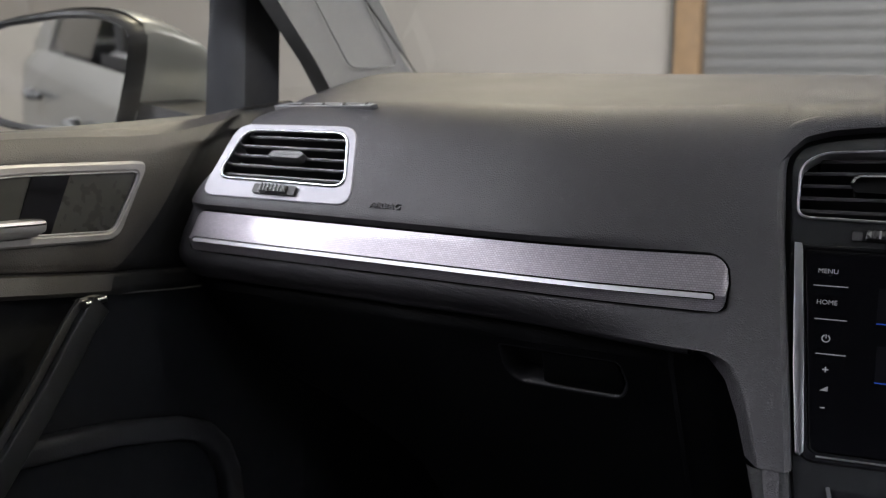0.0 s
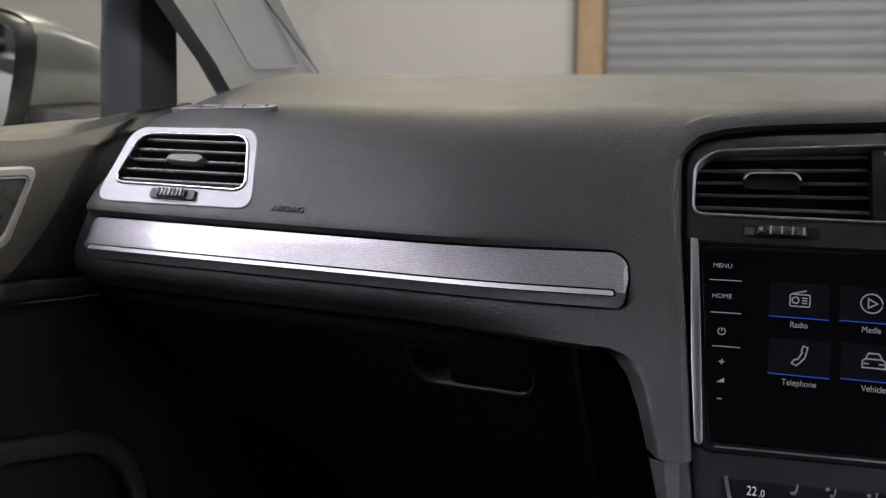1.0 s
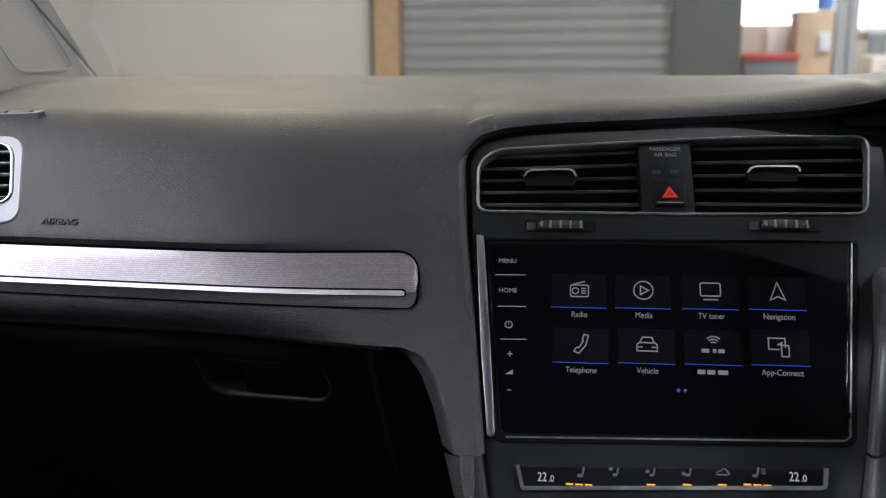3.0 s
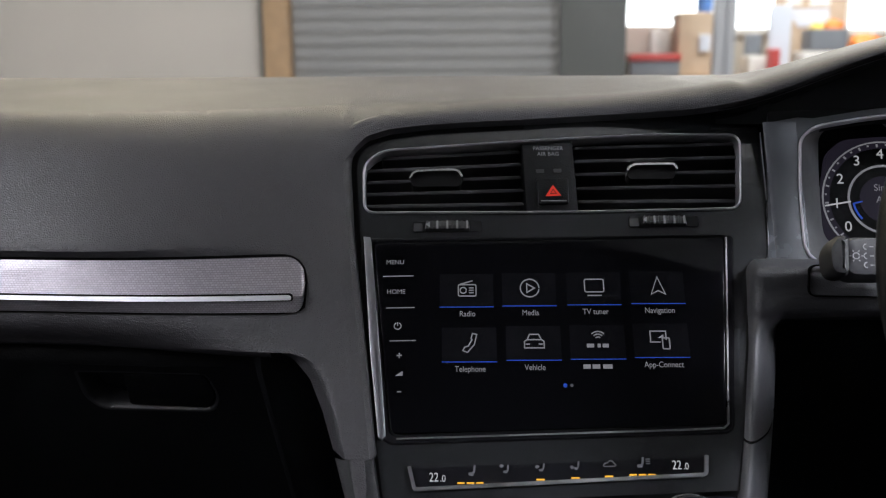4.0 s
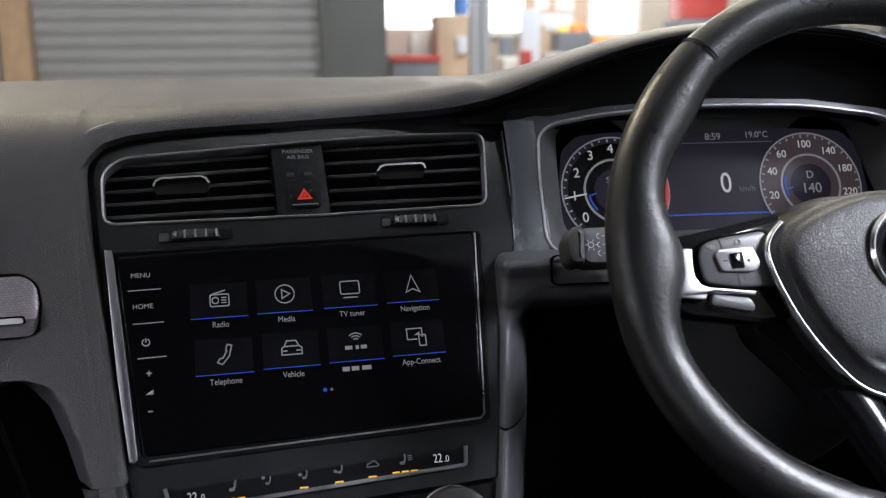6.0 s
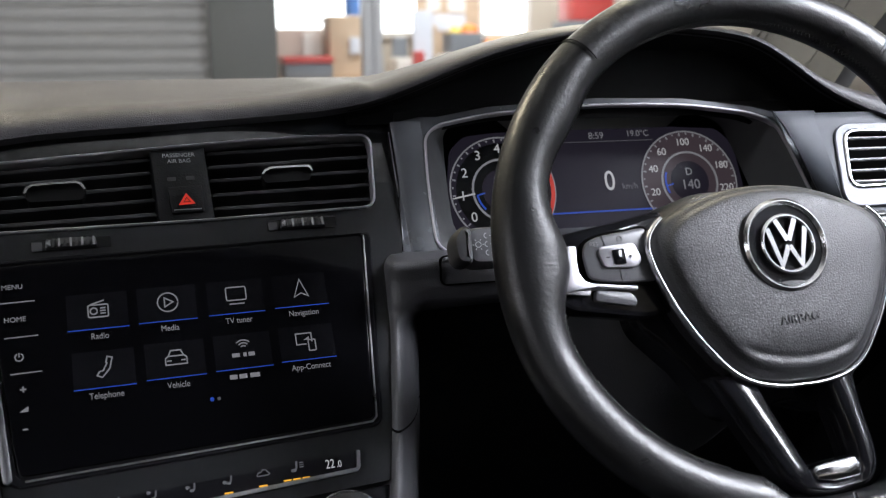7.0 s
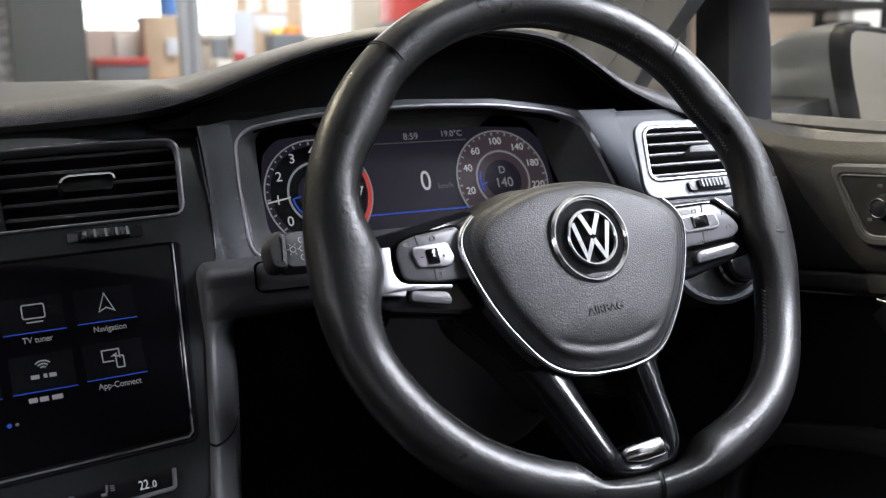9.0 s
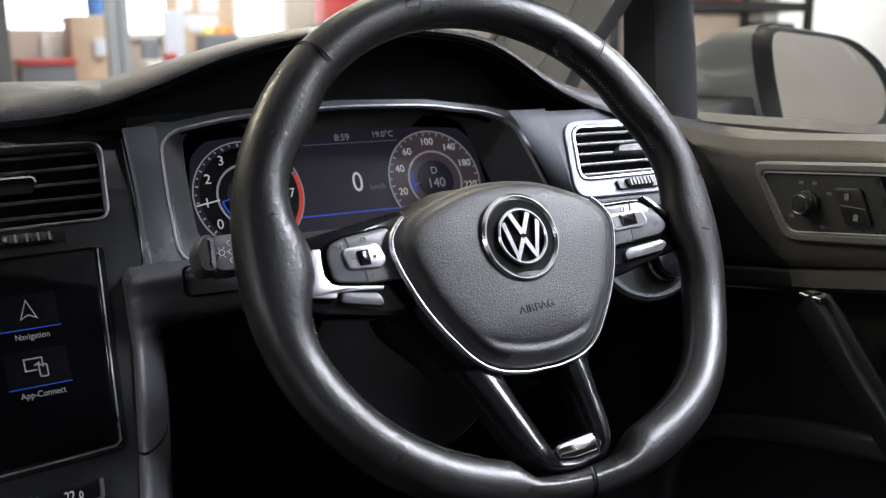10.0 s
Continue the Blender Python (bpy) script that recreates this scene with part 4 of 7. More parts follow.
def icon(b, kind, x, y):
    w = 0.0008
    if kind == 0:
        stroke(b, rrect(x, y - 0.001, 0.0125, 0.0085, 0.0012, 3), w, ZS, ZT + 0.0002, True)
        stroke(b, arc(x - 0.0028, y - 0.001, 0.0022, 0, 350), w, ZS, ZT + 0.0002)
        for k in (-0.0028, -0.001, 0.0008):
            bar(b, (x + 0.0012, y + k), (x + 0.0046, y + k), 0.0008, ZS, ZT + 0.0002)
        bar(b, (x - 0.005, y + 0.0035), (x + 0.004, y + 0.0062), w, ZS, ZT + 0.0002)
    elif kind == 1:
        stroke(b, arc(x, y, 0.0066, 0, 352, 28), w, ZS, ZT + 0.0002)
        stroke(b, [(x - 0.0020, y - 0.0032), (x + 0.0034, y), (x - 0.0020, y + 0.0032)], w, ZS, ZT + 0.0002, True)
    elif kind == 2:
        stroke(b, rrect(x, y + 0.0012, 0.0135, 0.0095, 0.0014, 3), w, ZS, ZT + 0.0002, True)
        bar(b, (x - 0.005, y - 0.0062), (x + 0.005, y - 0.0062), w, ZS, ZT + 0.0002)
    elif kind == 3:
        stroke(b, [(x - 0.0050, y - 0.0060), (x, y + 0.0068), (x + 0.0050, y - 0.0060), (x, y - 0.0034)], w, ZS, ZT + 0.0002, True)
    elif kind == 4:
        stroke(b, [(x - 0.0050, y - 0.0052), (x - 0.0018, y - 0.0066), (x + 0.0030, y - 0.0010), (x + 0.0048, y + 0.0062), (x + 0.0018, y + 0.0070), (x + 0.0008, y + 0.0034), (x + 0.0014, y + 0.0026), (x - 0.0012, y - 0.0022), (x - 0.0034, y - 0.0026)], w, ZS, ZT + 0.0002, True)
    elif kind == 5:
        stroke(b, [(x - 0.0068, y - 0.0045), (x - 0.0068, y), (x - 0.0048, y + 0.0016), (x - 0.0032, y + 0.0052), (x + 0.0032, y + 0.0052), (x + 0.0048, y + 0.0016), (x + 0.0068, y), (x + 0.0068, y - 0.0045)], w, ZS, ZT + 0.0002, True)
        bar(b, (x - 0.0048, y + 0.0014), (x + 0.0048, y + 0.0014), 0.0008, ZS, ZT + 0.0002)
        bar(b, (x - 0.0060, y - 0.0018), (x - 0.0030, y - 0.0018), 0.0008, ZS, ZT + 0.0002)
        bar(b, (x + 0.0030, y - 0.0018), (x + 0.0060, y - 0.0018), 0.0008, ZS, ZT + 0.0002)
    elif kind == 6:
        for r in (0.0022, 0.0042, 0.0062):
            stroke(b, arc(x, y + 0.0004, r, 45, 135, 8), w, ZS, ZT + 0.0002)
        for k, wd in ((-0.0055, 0.0050), (0.0005, 0.0022), (0.0050, 0.0042)):
            bar(b, (x + k - wd / 2, y - 0.0036), (x + k + wd / 2, y - 0.0036), 0.0026, ZS, ZT + 0.0002)
    else:
        stroke(b, [(x + 0.0030, y - 0.0008), (x + 0.0030, y + 0.0056), (x - 0.0078, y + 0.0056), (x - 0.0078, y - 0.0022), (x - 0.0010, y - 0.0022)], w, ZS, ZT + 0.0002)
        stroke(b, rrect(x + 0.0028, y - 0.0032, 0.0048, 0.0078, 0.0008, 3), w, ZS, ZT + 0.0002, True)
        plate(b, [(x - 0.0028, y + 0.0008), (x + 0.0012, y + 0.0008), (x + 0.0012, y + 0.0032)], ZS, ZT + 0.0002)


for r in range(2):
    for c in range(4):
        x, t, lw = XT[r][c], TOP[r][c], LOW[r][c]
        tile = part("menu_tile", plate(B(), [(x - 0.0190, lw), (x + 0.0190, lw), (x + 0.0190, t), (x - 0.0190, t)], 0.0018, 0.00235), TILE, media, "dark grey menu tile")
        b = B()
        stroke(b, [(x - 0.0190, lw), (x + 0.0190, lw)], 0.0005, ZS, ZT)
        part("blue_line", b, UI_BLUE, tile, "lit blue underline")
        b = B()
        icon(b, r * 4 + c, x + 0.0005, (t + lw) / 2 + 0.001)
        part("icon", b, UI_GREY, tile, "light grey line icon")
        yl = lw - 0.0052
        if NAMES[r][c]:
            lettering("letters", NAMES[r][c], 0.0058, x + 0.0005, yl, ZT, UI_GREY, media, squeeze=0.85)
        else:
            b = B()
            for k, wd in ((-0.0082, 0.0050), (-0.0018, 0.0052), (0.0060, 0.0064)):
                bar(b, (x + k - wd / 2, yl), (x + k + wd / 2, yl), 0.0030, ZS, ZT)
            part("label_bars", b, UI_GREY, media)
b = B()
plate(b, disc(0.0073, -0.1067, 0.0014, 12), ZS, ZT)
part("page_dot", b, UI_BLUE, media, "lit blue page dot")
b = B()
plate(b, disc(0.0117, -0.1067, 0.0011, 12), ZS, ZT)
part("page_dot", b, UI_DIM, media)

# climate controls
clim = thing("climate_panel", M_PANEL @ pose(0, 0, 0), "black climate control strip with lit digits in a chrome frame", "control panel")
CL = [(-0.0945, -0.1765), (0.0970, -0.1672), (0.0990, -0.1530), (-0.0990, -0.1598)]
co = rpoly(CL, 0.004)
b = B()
stroke(b, [(-0.0983, -0.1606), (-0.0950, -0.1738), (-0.0943, -0.1750), (-0.0928, -0.1753), (0.0945, -0.1664), (0.0960, -0.1658), (0.0967, -0.1646), (0.0981, -0.1540)], 0.0024, -0.006, 0.003)
part("chrome_frame", b, DULL, clim, "chrome frame")
part("key_field", plate(B(), shrink(co, 0.002), -0.004, 0.001), GLOSS, clim)
for dx, dy in ((-0.0800, -0.1678), (0.0800, -0.1603)):
    lettering("letters", "22", 0.0084, dx - 0.0020, dy, 0.0014, UI_WHITE, clim, squeeze=0.75)
    lettering("letters", ".0", 0.0062, dx + 0.0040, dy - 0.0007, 0.0014, UI_WHITE, clim, squeeze=0.85)
for i, x in enumerate((-0.0570, -0.0345, -0.0110, 0.0120, 0.0340, 0.0560)):
    y = -0.1645 + (x + 0.08) * 0.044
    b = B()
    if i in (0, 1, 2, 3, 5):
        # seat or sitter: back, seat cushion
        s = 1.25 if i in (0, 5) else 1.0
        x5 = x - (0.0018 if i == 5 else 0)
        stroke(b, [(x5 + 0.0016 * s, y + 0.0030 * s), (x5 + 0.0012 * s, y - 0.0004), (x5 + 0.0002, y - 0.0016 * s)], 0.0011 * s, 0.001, 0.0015)
        plate(b, rrect(x5 - 0.0004, y - 0.0016 * s, 0.0028 * s, 0.0016 * s, 0.0007), 0.001, 0.0015)
    if i in (1, 2, 3):
        ay = (0.0022, 0.0006, -0.0008)[i - 1]
        bar(b, (x - 0.0042, y + ay), (x - 0.0014, y + ay), 0.0007, 0.001, 0.0015)
        plate(b, disc(x - 0.0030, y + ay, 0.0012, 10), 0.001, 0.0014)
    if i == 4:
        stroke(b, [(x - 0.0042, y - 0.0008), (x - 0.0032, y + 0.0008), (x - 0.0014, y + 0.0010), (x - 0.0002, y + 0.0024), (x + 0.0018, y + 0.0022), (x + 0.0028, y + 0.0008), (x + 0.0040, y - 0.0004), (x + 0.0030, y - 0.0012), (x - 0.0036, y - 0.0014)], 0.0007, 0.001, 0.0015, True)
    if i == 5:
        for k in range(3):
            bar(b, (x + 0.0018, y - 0.0004 + 0.0014 * k), (x + 0.0046, y - 0.0004 + 0.0014 * k), 0.0007, 0.001, 0.0015)
    part("key_mark", b, UI_DIM, clim)
    n, w = ((3, 0.0048), (0, 0), (1, 0.0055), (1, 0.0055), (1, 0.0055), (3, 0.0048))[i]
    for k in range(n):
        xx = x - 0.001 + (k - (n - 1) / 2) * 0.0062
        c = B()
        bar(c, (xx - w / 2, y - 0.0078), (xx + w / 2, y - 0.0078), 0.0010, 0.001, 0.0016)
        part("key_lamp", c, AMBER, clim, "lit amber bar")
part("lower_field", plate(B(), rpoly([(-0.122, -0.30), (0.124, -0.29), (0.128, -0.1785), (-0.124, -0.188)], 0.003), -0.02, -0.003, 0.001), GLOSS, clim)
for x in (0.0835, -0.0800, 0.005):
    k = part("climate_knob", plate(B(), disc(x, -0.2085 + x * 0.044, 0.024, 40), -0.003, 0.014, 0.003), SLAT, clim, "black rotary knob with a chrome ring")
    part("knob_ring", rim_plate(B(), disc(x, -0.2085 + x * 0.044, 0.0262, 40), disc(x, -0.2085 + x * 0.044, 0.0235, 40), -0.003, 0.005, 0.001), CHROME, k)

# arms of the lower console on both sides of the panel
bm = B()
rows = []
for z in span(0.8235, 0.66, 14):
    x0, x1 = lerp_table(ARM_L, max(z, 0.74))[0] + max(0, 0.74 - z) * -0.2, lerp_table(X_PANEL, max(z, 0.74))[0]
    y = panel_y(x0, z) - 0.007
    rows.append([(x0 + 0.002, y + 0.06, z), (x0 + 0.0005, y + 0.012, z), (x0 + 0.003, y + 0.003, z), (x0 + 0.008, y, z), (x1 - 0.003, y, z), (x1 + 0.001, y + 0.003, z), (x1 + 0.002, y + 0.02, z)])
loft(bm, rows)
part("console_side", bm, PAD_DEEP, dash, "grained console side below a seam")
b = B()
for z in span(0.8225, 0.70, 34):
    x1 = lerp_table(X_PANEL, max(z, 0.74))[0] - 0.009
    y = panel_y(x1, z) - 0.0076
    box(b, (x1 - 0.0004, y - 0.0003, z - 0.0011), (x1 + 0.0004, y + 0.0004, z + 0.0011))
tagged(part("seam_stitches", b, STITCH, dash), kind="stuff")

# ------------------------------------------------------------------ driver's side of the dashboard
CT = math.atan(0.45)
CV = (0, math.sin(CT), math.cos(CT))
M_BEZ = basis((0.36, 0.030, 0.99), (1, 0, 0), CV)
M_CLU = basis((0.36, 0.085, 0.99), (1, 0, 0), CV)
instr = thing("instrument_cluster", M_BEZ, "digital instrument cluster with two round dials behind a chrome-edged bezel", "instrument cluster")
BO = [(-0.177, -0.062), (-0.178, 0.0), (-0.176, 0.034), (-0.165, 0.0435), (-0.12, 0.052), (-0.026, 0.0575), (0.053, 0.0555), (0.114, 0.047), (0.139, 0.037), (0.150, 0.008), (0.172, -0.062)]
bo = rpoly(BO, [0.02, 0.02, 0.010, 0.012, 0.02, 0.03, 0.03, 0.02, 0.008, 0.02, 0.02])
field_o = [(-0.2030, -0.075), (-0.1962, 0.055), (-0.155, 0.09), (-0.10, 0.115), (0.0, 0.125), (0.10, 0.115), (0.155, 0.06), (0.165, 0.034), (0.185, -0.075)]
field_g = [(-0.2030, -0.075), (-0.1967, 0.046), (-0.176, 0.050), (-0.165, 0.0492), (-0.12, 0.0568), (-0.026, 0.0622), (0.053, 0.0602), (0.116, 0.0515), (0.146, 0.044), (0.165, 0.034), (0.185, -0.075)]
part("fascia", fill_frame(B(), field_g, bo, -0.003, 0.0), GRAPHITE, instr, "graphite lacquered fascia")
# Upper fascia coloured black in place of the hood's shadow.
part("fascia_shade", fill_frame(B(), field_o, bo, -0.02, -0.004), HOOD, instr, "black field holding the hood's shadow on the fascia")
b = B()
loft(b, [[(-0.1990 - 0.052 * y + 0.024 * u, y, 0.0016 * math.sin(math.pi * u ** 0.6) ** 0.9) for u in span(0, 1, 14)] for y in span(-0.075, 0.046, 8)])
part("fascia_edge", b, GRAPHITE, instr, "rounded graphite edge of the fascia", 70)
part("chrome_edge", rim_plate(B(), bo, shrink(ccw(bo), 0.0022), -0.004, 0.0022, 0.0008), SATIN, instr, "satin silver edge of the opening")
# tunnel from the opening back to the display
bi = shrink(ccw(bo), 0.002)
b = B()
sc = [(x * 0.8426 + 0.0008, y * 0.95 + 0.0205) for x, y in bi]
r0 = [b.verts.new((x, y, 0.0)) for x, y in bi]
r1 = [b.verts.new((x * 0.93 + 0.001, y * 0.97 + 0.0080, -0.020)) for x, y in bi]
r2 = [b.verts.new((x, y, -0.049)) for x, y in sc]
bridge(b, r0, r1), bridge(b, r1, r2)
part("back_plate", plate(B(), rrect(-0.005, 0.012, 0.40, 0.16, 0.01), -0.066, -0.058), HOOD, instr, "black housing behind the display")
part("tunnel", b, TUNNEL, instr, "matt dark grey tunnel")
disp = part("display", plate(B(), rpoly([(-0.1535, -0.062), (0.132, -0.062), (0.1270, 0.012), (0.112, 0.027), (0.060, 0.0305), (-0.10, 0.0295), (-0.128, 0.027), (-0.1405, 0.016)], 0.006), -0.006, 0.0), UI_NIGHT, instr, "dark display with lit dials")
disp.matrix_basis = M_BEZ.inverted() @ M_CLU


def put(name, b, material, label=""):
    return part(name, b, material, disp, label)


def dial(cx, cy, r, marks, red):
    b = B()
    plate(b, disc(cx, cy, r, 48), 0.0, 0.0004)
    put("dial_face", b, UI_PLUM if not red else HOOD, "dark round dial face")
    b = B()
    stroke(b, arc(cx, cy, r, 0, 353, 48), 0.0012, 0.0, 0.0008, True)
    for a in range(-130, 311 - 180, 9):
        t = radians(90 - a)
        k = 0.0026 if (a + 130) % 18 == 0 else 0.0014
        bar(b, (cx + (r - 0.0015) * math.cos(t), cy + (r - 0.0015) * math.sin(t)), (cx + (r - 0.0015 - k) * math.cos(t), cy + (r - 0.0015 - k) * math.sin(t)), 0.0013, 0.0004, 0.0009)
    put("dial_scale", b, UI_GREY)
    b = B()
    stroke(b, arc(cx, cy, r - 0.0026, 0, 353, 48), 0.0050, 0.0, 0.0005, True)
    put("dial_band", b, UI_NIGHT if red else UI_PLUM, "dim ring under the marks")
    b = B()
    plate(b, disc(cx, cy, r * 0.40, 40), 0.0003, 0.0006)
    put("dial_hub", b, UI_NIGHT)
    b = B()
    stroke(b, arc(cx, cy, r * 0.58, 0, 353, 40), 0.0017, 0.0, 0.001, True)
    put("inner_ring", b, UI_GREY)
    b = B()
    stroke(b, arc(cx, cy, r * 0.51, *((188, 222) if red else (158, 205)), 12), 0.0014, 0.0004, 0.001)
    bar(b, (cx - r * 0.51, cy - 0.0035), (cx - r * 0.36, cy - 0.0018), 0.0010, 0.0004, 0.001)
    put("blue_arc", b, UI_BLUE, "lit blue arc")
    for body, ang, s in marks:
        t = radians(ang)
        lettering("letters", body, s, cx + r * 0.78 * math.cos(t), cy + r * 0.78 * math.sin(t), 0.0009, UI_WHITE, disp)
    if red:
        b = B()
        stroke(b, arc(cx, cy, r - 0.0022, -52, 20, 18), 0.0034, 0.0004, 0.0011)
        put("red_zone", b, UI_RED, "lit red zone")
        b = B()
        bar(b, (cx - r * 0.97, cy - 0.0055), (cx - r * 0.55, cy - 0.002), 0.0011, 0.0008, 0.0013)
        put("needle", b, UI_WHITE, "white needle")


RL = 0.0465
dial(-0.0985, -0.0215, RL, [("0", 218, 0.0115), ("1", 186, 0.0115), ("2", 154, 0.0115), ("3", 122, 0.0115), ("4", 92, 0.0115), ("5", 62, 0.0115), ("6", 32, 0.0115), ("7", -2, 0.0115), ("8", -38, 0.0115)], True)
dial(0.0770, -0.0215, RL, [("20", 194, 0.0092), ("40", 160, 0.0092), ("60", 130, 0.0092), ("100", 92, 0.0092), ("140", 55, 0.0092), ("180", 22, 0.0092), ("220", -12, 0.0092)], False)
lettering("letters", "0", 0.0250, -0.0005, -0.0185, 0.0008, UI_WHITE, disp, squeeze=0.85)
lettering("letters", "km/h", 0.0075, 0.0180, -0.0235, 0.0008, UI_DIM, disp)
lettering("letters", "8:59", 0.0085, -0.0070, 0.0235, 0.0008, UI_GREY, disp)
lettering("letters", "19.0°C", 0.0078, 0.0330, 0.0245, 0.0008, UI_GREY, disp)
lettering("letters", "D", 0.0095, 0.0770, -0.0130, 0.0012, UI_GREY, disp)
lettering("letters", "140", 0.0125, 0.0770, -0.0250, 0.0012, UI_GREY, disp)
lettering("letters", "Since", 0.0075, -0.0985, -0.0125, 0.0012, UI_GREY, disp)
lettering("letters", "Avg.", 0.0075, -0.0985, -0.0220, 0.0012, UI_GREY, disp)
b = B()
bar(b, (-0.058, 0.0185), (0.047, 0.0185), 0.0006, 0.0, 0.0006)
put("status_line", b, UI_DIM)
b = B()
bar(b, (-0.060, -0.0445), (0.040, -0.0445), 0.0012, 0.0, 0.0006)
put("blue_line", b, UI_BLUE, "lit blue line")
b = B()
slab(b, [[(-0.085 - 0.025 * u, 0.0520 + 0.0190 * u, -0.0487 + 0.006 * u), (0.062 + 0.024 * u, 0.0520 + 0.0170 * u, -0.0487 + 0.006 * u)] for u in span(0, 1, 4)], (0, 0.001, -0.002))
part("display_hood", b, SHADE, instr, "grey shade over the display")
# underside of the hood: a shell between lip and fascia, near black for the shade there
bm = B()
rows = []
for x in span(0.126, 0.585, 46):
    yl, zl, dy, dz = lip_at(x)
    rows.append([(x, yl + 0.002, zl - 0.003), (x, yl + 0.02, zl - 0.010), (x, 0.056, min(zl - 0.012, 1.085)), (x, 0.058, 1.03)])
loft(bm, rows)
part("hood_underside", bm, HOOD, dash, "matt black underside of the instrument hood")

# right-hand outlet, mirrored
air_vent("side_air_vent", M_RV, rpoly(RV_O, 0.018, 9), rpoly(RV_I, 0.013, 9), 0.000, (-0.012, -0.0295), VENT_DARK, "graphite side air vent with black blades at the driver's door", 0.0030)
bm = B()
slab(bm, [[(x, face_y(0.5, z) + 0.0035 + 0.03 * smooth01((x - 0.625) / 0.03), z) for x in span(0.5065, 0.655, 48)] for z in span(1.033, 0.945, 30)], (0, 0.004, 0))
sink(bm, M_RV, shrink(ccw(rpoly(RV_I, 0.013)), -0.001), 0.045)
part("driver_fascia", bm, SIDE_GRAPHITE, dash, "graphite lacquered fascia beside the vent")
bm, rows = B(), []
for z in span(1.030, 0.935, 18):
    v = (z - 0.99) / math.cos(CT)
    xc = 0.3635 + lerp_table([(-0.062, 0.173), (0.008, 0.151), (0.030, 0.1425), (0.040, 0.137), (0.05, 0.130)], v)[0]
    p0 = Vector((xc, 0.0275 + v * math.sin(CT), z))
    p1 = p0 + Vector((-0.0287, -0.0395, 0.0055))
    p2 = Vector((0.5080, face_y(0.5, p1.z) + 0.0030, p1.z))
    mid = p1.lerp(p2, 0.35) + Vector((0, -0.0022, 0))
    rows.append([tuple(p0), tuple(p1 + Vector((0.001, 0.002, 0)))] + [tuple(p1 * (1 - t) ** 2 + mid * 2 * t * (1 - t) + p2 * t * t) for t in span(0, 1, 10)])
loft(bm, rows)
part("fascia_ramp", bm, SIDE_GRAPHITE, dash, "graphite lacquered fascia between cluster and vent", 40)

# knee panel with its rounded left edge
bm = B()


def knee_y(z):
    return lerp_table([(0.50, 0.16), (0.65, 0.10), (0.74, 0.052), (0.80, 0.016), (0.84, -0.008), (0.865, -0.0205), (0.885, -0.0275), (0.898, -0.0300), (0.909, -0.0295), (0.9245, -0.025), (0.9305, -0.020), (0.9345, -0.012)], z)[0]


KNEE_EDGE = [(0.50, 0.085), (0.74, 0.112), (0.80, 0.1240), (0.8315, 0.1300), (0.887, 0.1385), (0.92, 0.1405), (0.946, 0.1412)]


def knee_edge(z):
    """The knee panel's edge beside the centre panel: x and y."""
    x = lerp_table(KNEE_EDGE, z)[0]
    return x, min(knee_y(min(z, 0.9245)) if z > 0.88 else 9, panel_y(x + 0.01, z) - 0.009)


def knee_point(x, z):
    """A point of the panel and how far it lies inside the foot opening."""
    xe, e = knee_edge(z)
    y = e + (knee_y(max(z, 0.90)) - e) * smooth01((x - xe - 0.035) / 0.05)
    u, v, r = x - (xe + 0.003), 0.918 - z, 0.030
    d = min(u, v)
    if u > 0 and v > 0:
        d = max(0.0, r - math.hypot(max(0.0, r - u), max(0.0, r - v)))
    k = min(max(d, 0.0), r) / r
    y += 0.030 * k * (0.35 + 0.65 * smooth01((0.905 - z) / 0.02)) + 0.034 * k ** 3
    c = max(0.0, 1 - (x - xe) / 0.009)
    y += 0.009 * (1 - math.sqrt(max(0.0, 1 - c * c)))
    c = max(0.0, (z - 0.9305) / 0.008)
    y += 0.010 * (1 - math.sqrt(max(0.0, 1 - min(c, 1) ** 2)))
    return y, d


def knee_sheet(bm, xs, zs):
    grid = []
    for z in zs:
        xe = knee_edge(z)[0] + 0.010 * (1 - math.sqrt(max(0.0, 1 - max(0.0, (z - 0.9285) / 0.0101) ** 2)))
        row = []
        for q in xs:
            x = xe + q
            y, d = knee_point(max(x, knee_edge(z)[0]), z)
            row.append((bm.verts.new((x, y, z)), d))
        grid.append([(bm.verts.new((xe, row[0][0].co.y + 0.05, z)), -1)] + row)
    for r0, r1 in zip(grid, grid[1:]):
        for i in range(len(r0) - 1):
            if min(r0[i][1], r0[i + 1][1], r1[i][1], r1[i + 1][1]) < 0.0298:
                bm.faces.new((r0[i][0], r0[i + 1][0], r1[i + 1][0], r1[i][0]))
    top = [bm.verts.new((v.co.x, 0.055, v.co.z + 0.001)) for v, d in grid[0]]
    if zs[0] > 0.93:
        bridge(bm, [v for v, d in grid[0]], top, False)
    bmesh.ops.delete(bm, geom=[v for v in bm.verts if not v.link_faces], context="VERTS")


KNEE_X = span(0, 0.008, 8)[:-1] + span(0.008, 0.060, 26)[:-1] + span(0.060, 0.51, 30)
knee_sheet(bm, KNEE_X, span(0.9380, 0.9245, 12)[:-1] + span(0.9245, 0.884, 28)[:-1] + span(0.884, 0.8322, 12))
part("knee_panel", bm, KNEE, dash, "grained dark knee panel", 60)
bm = B()
knee_sheet(bm, KNEE_X[:40], span(0.8308, 0.60, 24))
part("console_side", bm, KNEE, dash, "grained console side below a seam", 60)
bm = B()
loft(bm, [[(x, knee_y(z) + 0.030 + max(0.0, 0.9 - z) * 0.3, z) for x in span(0.100, 0.688, 16)] for z in span(0.935, 0.50, 16)])
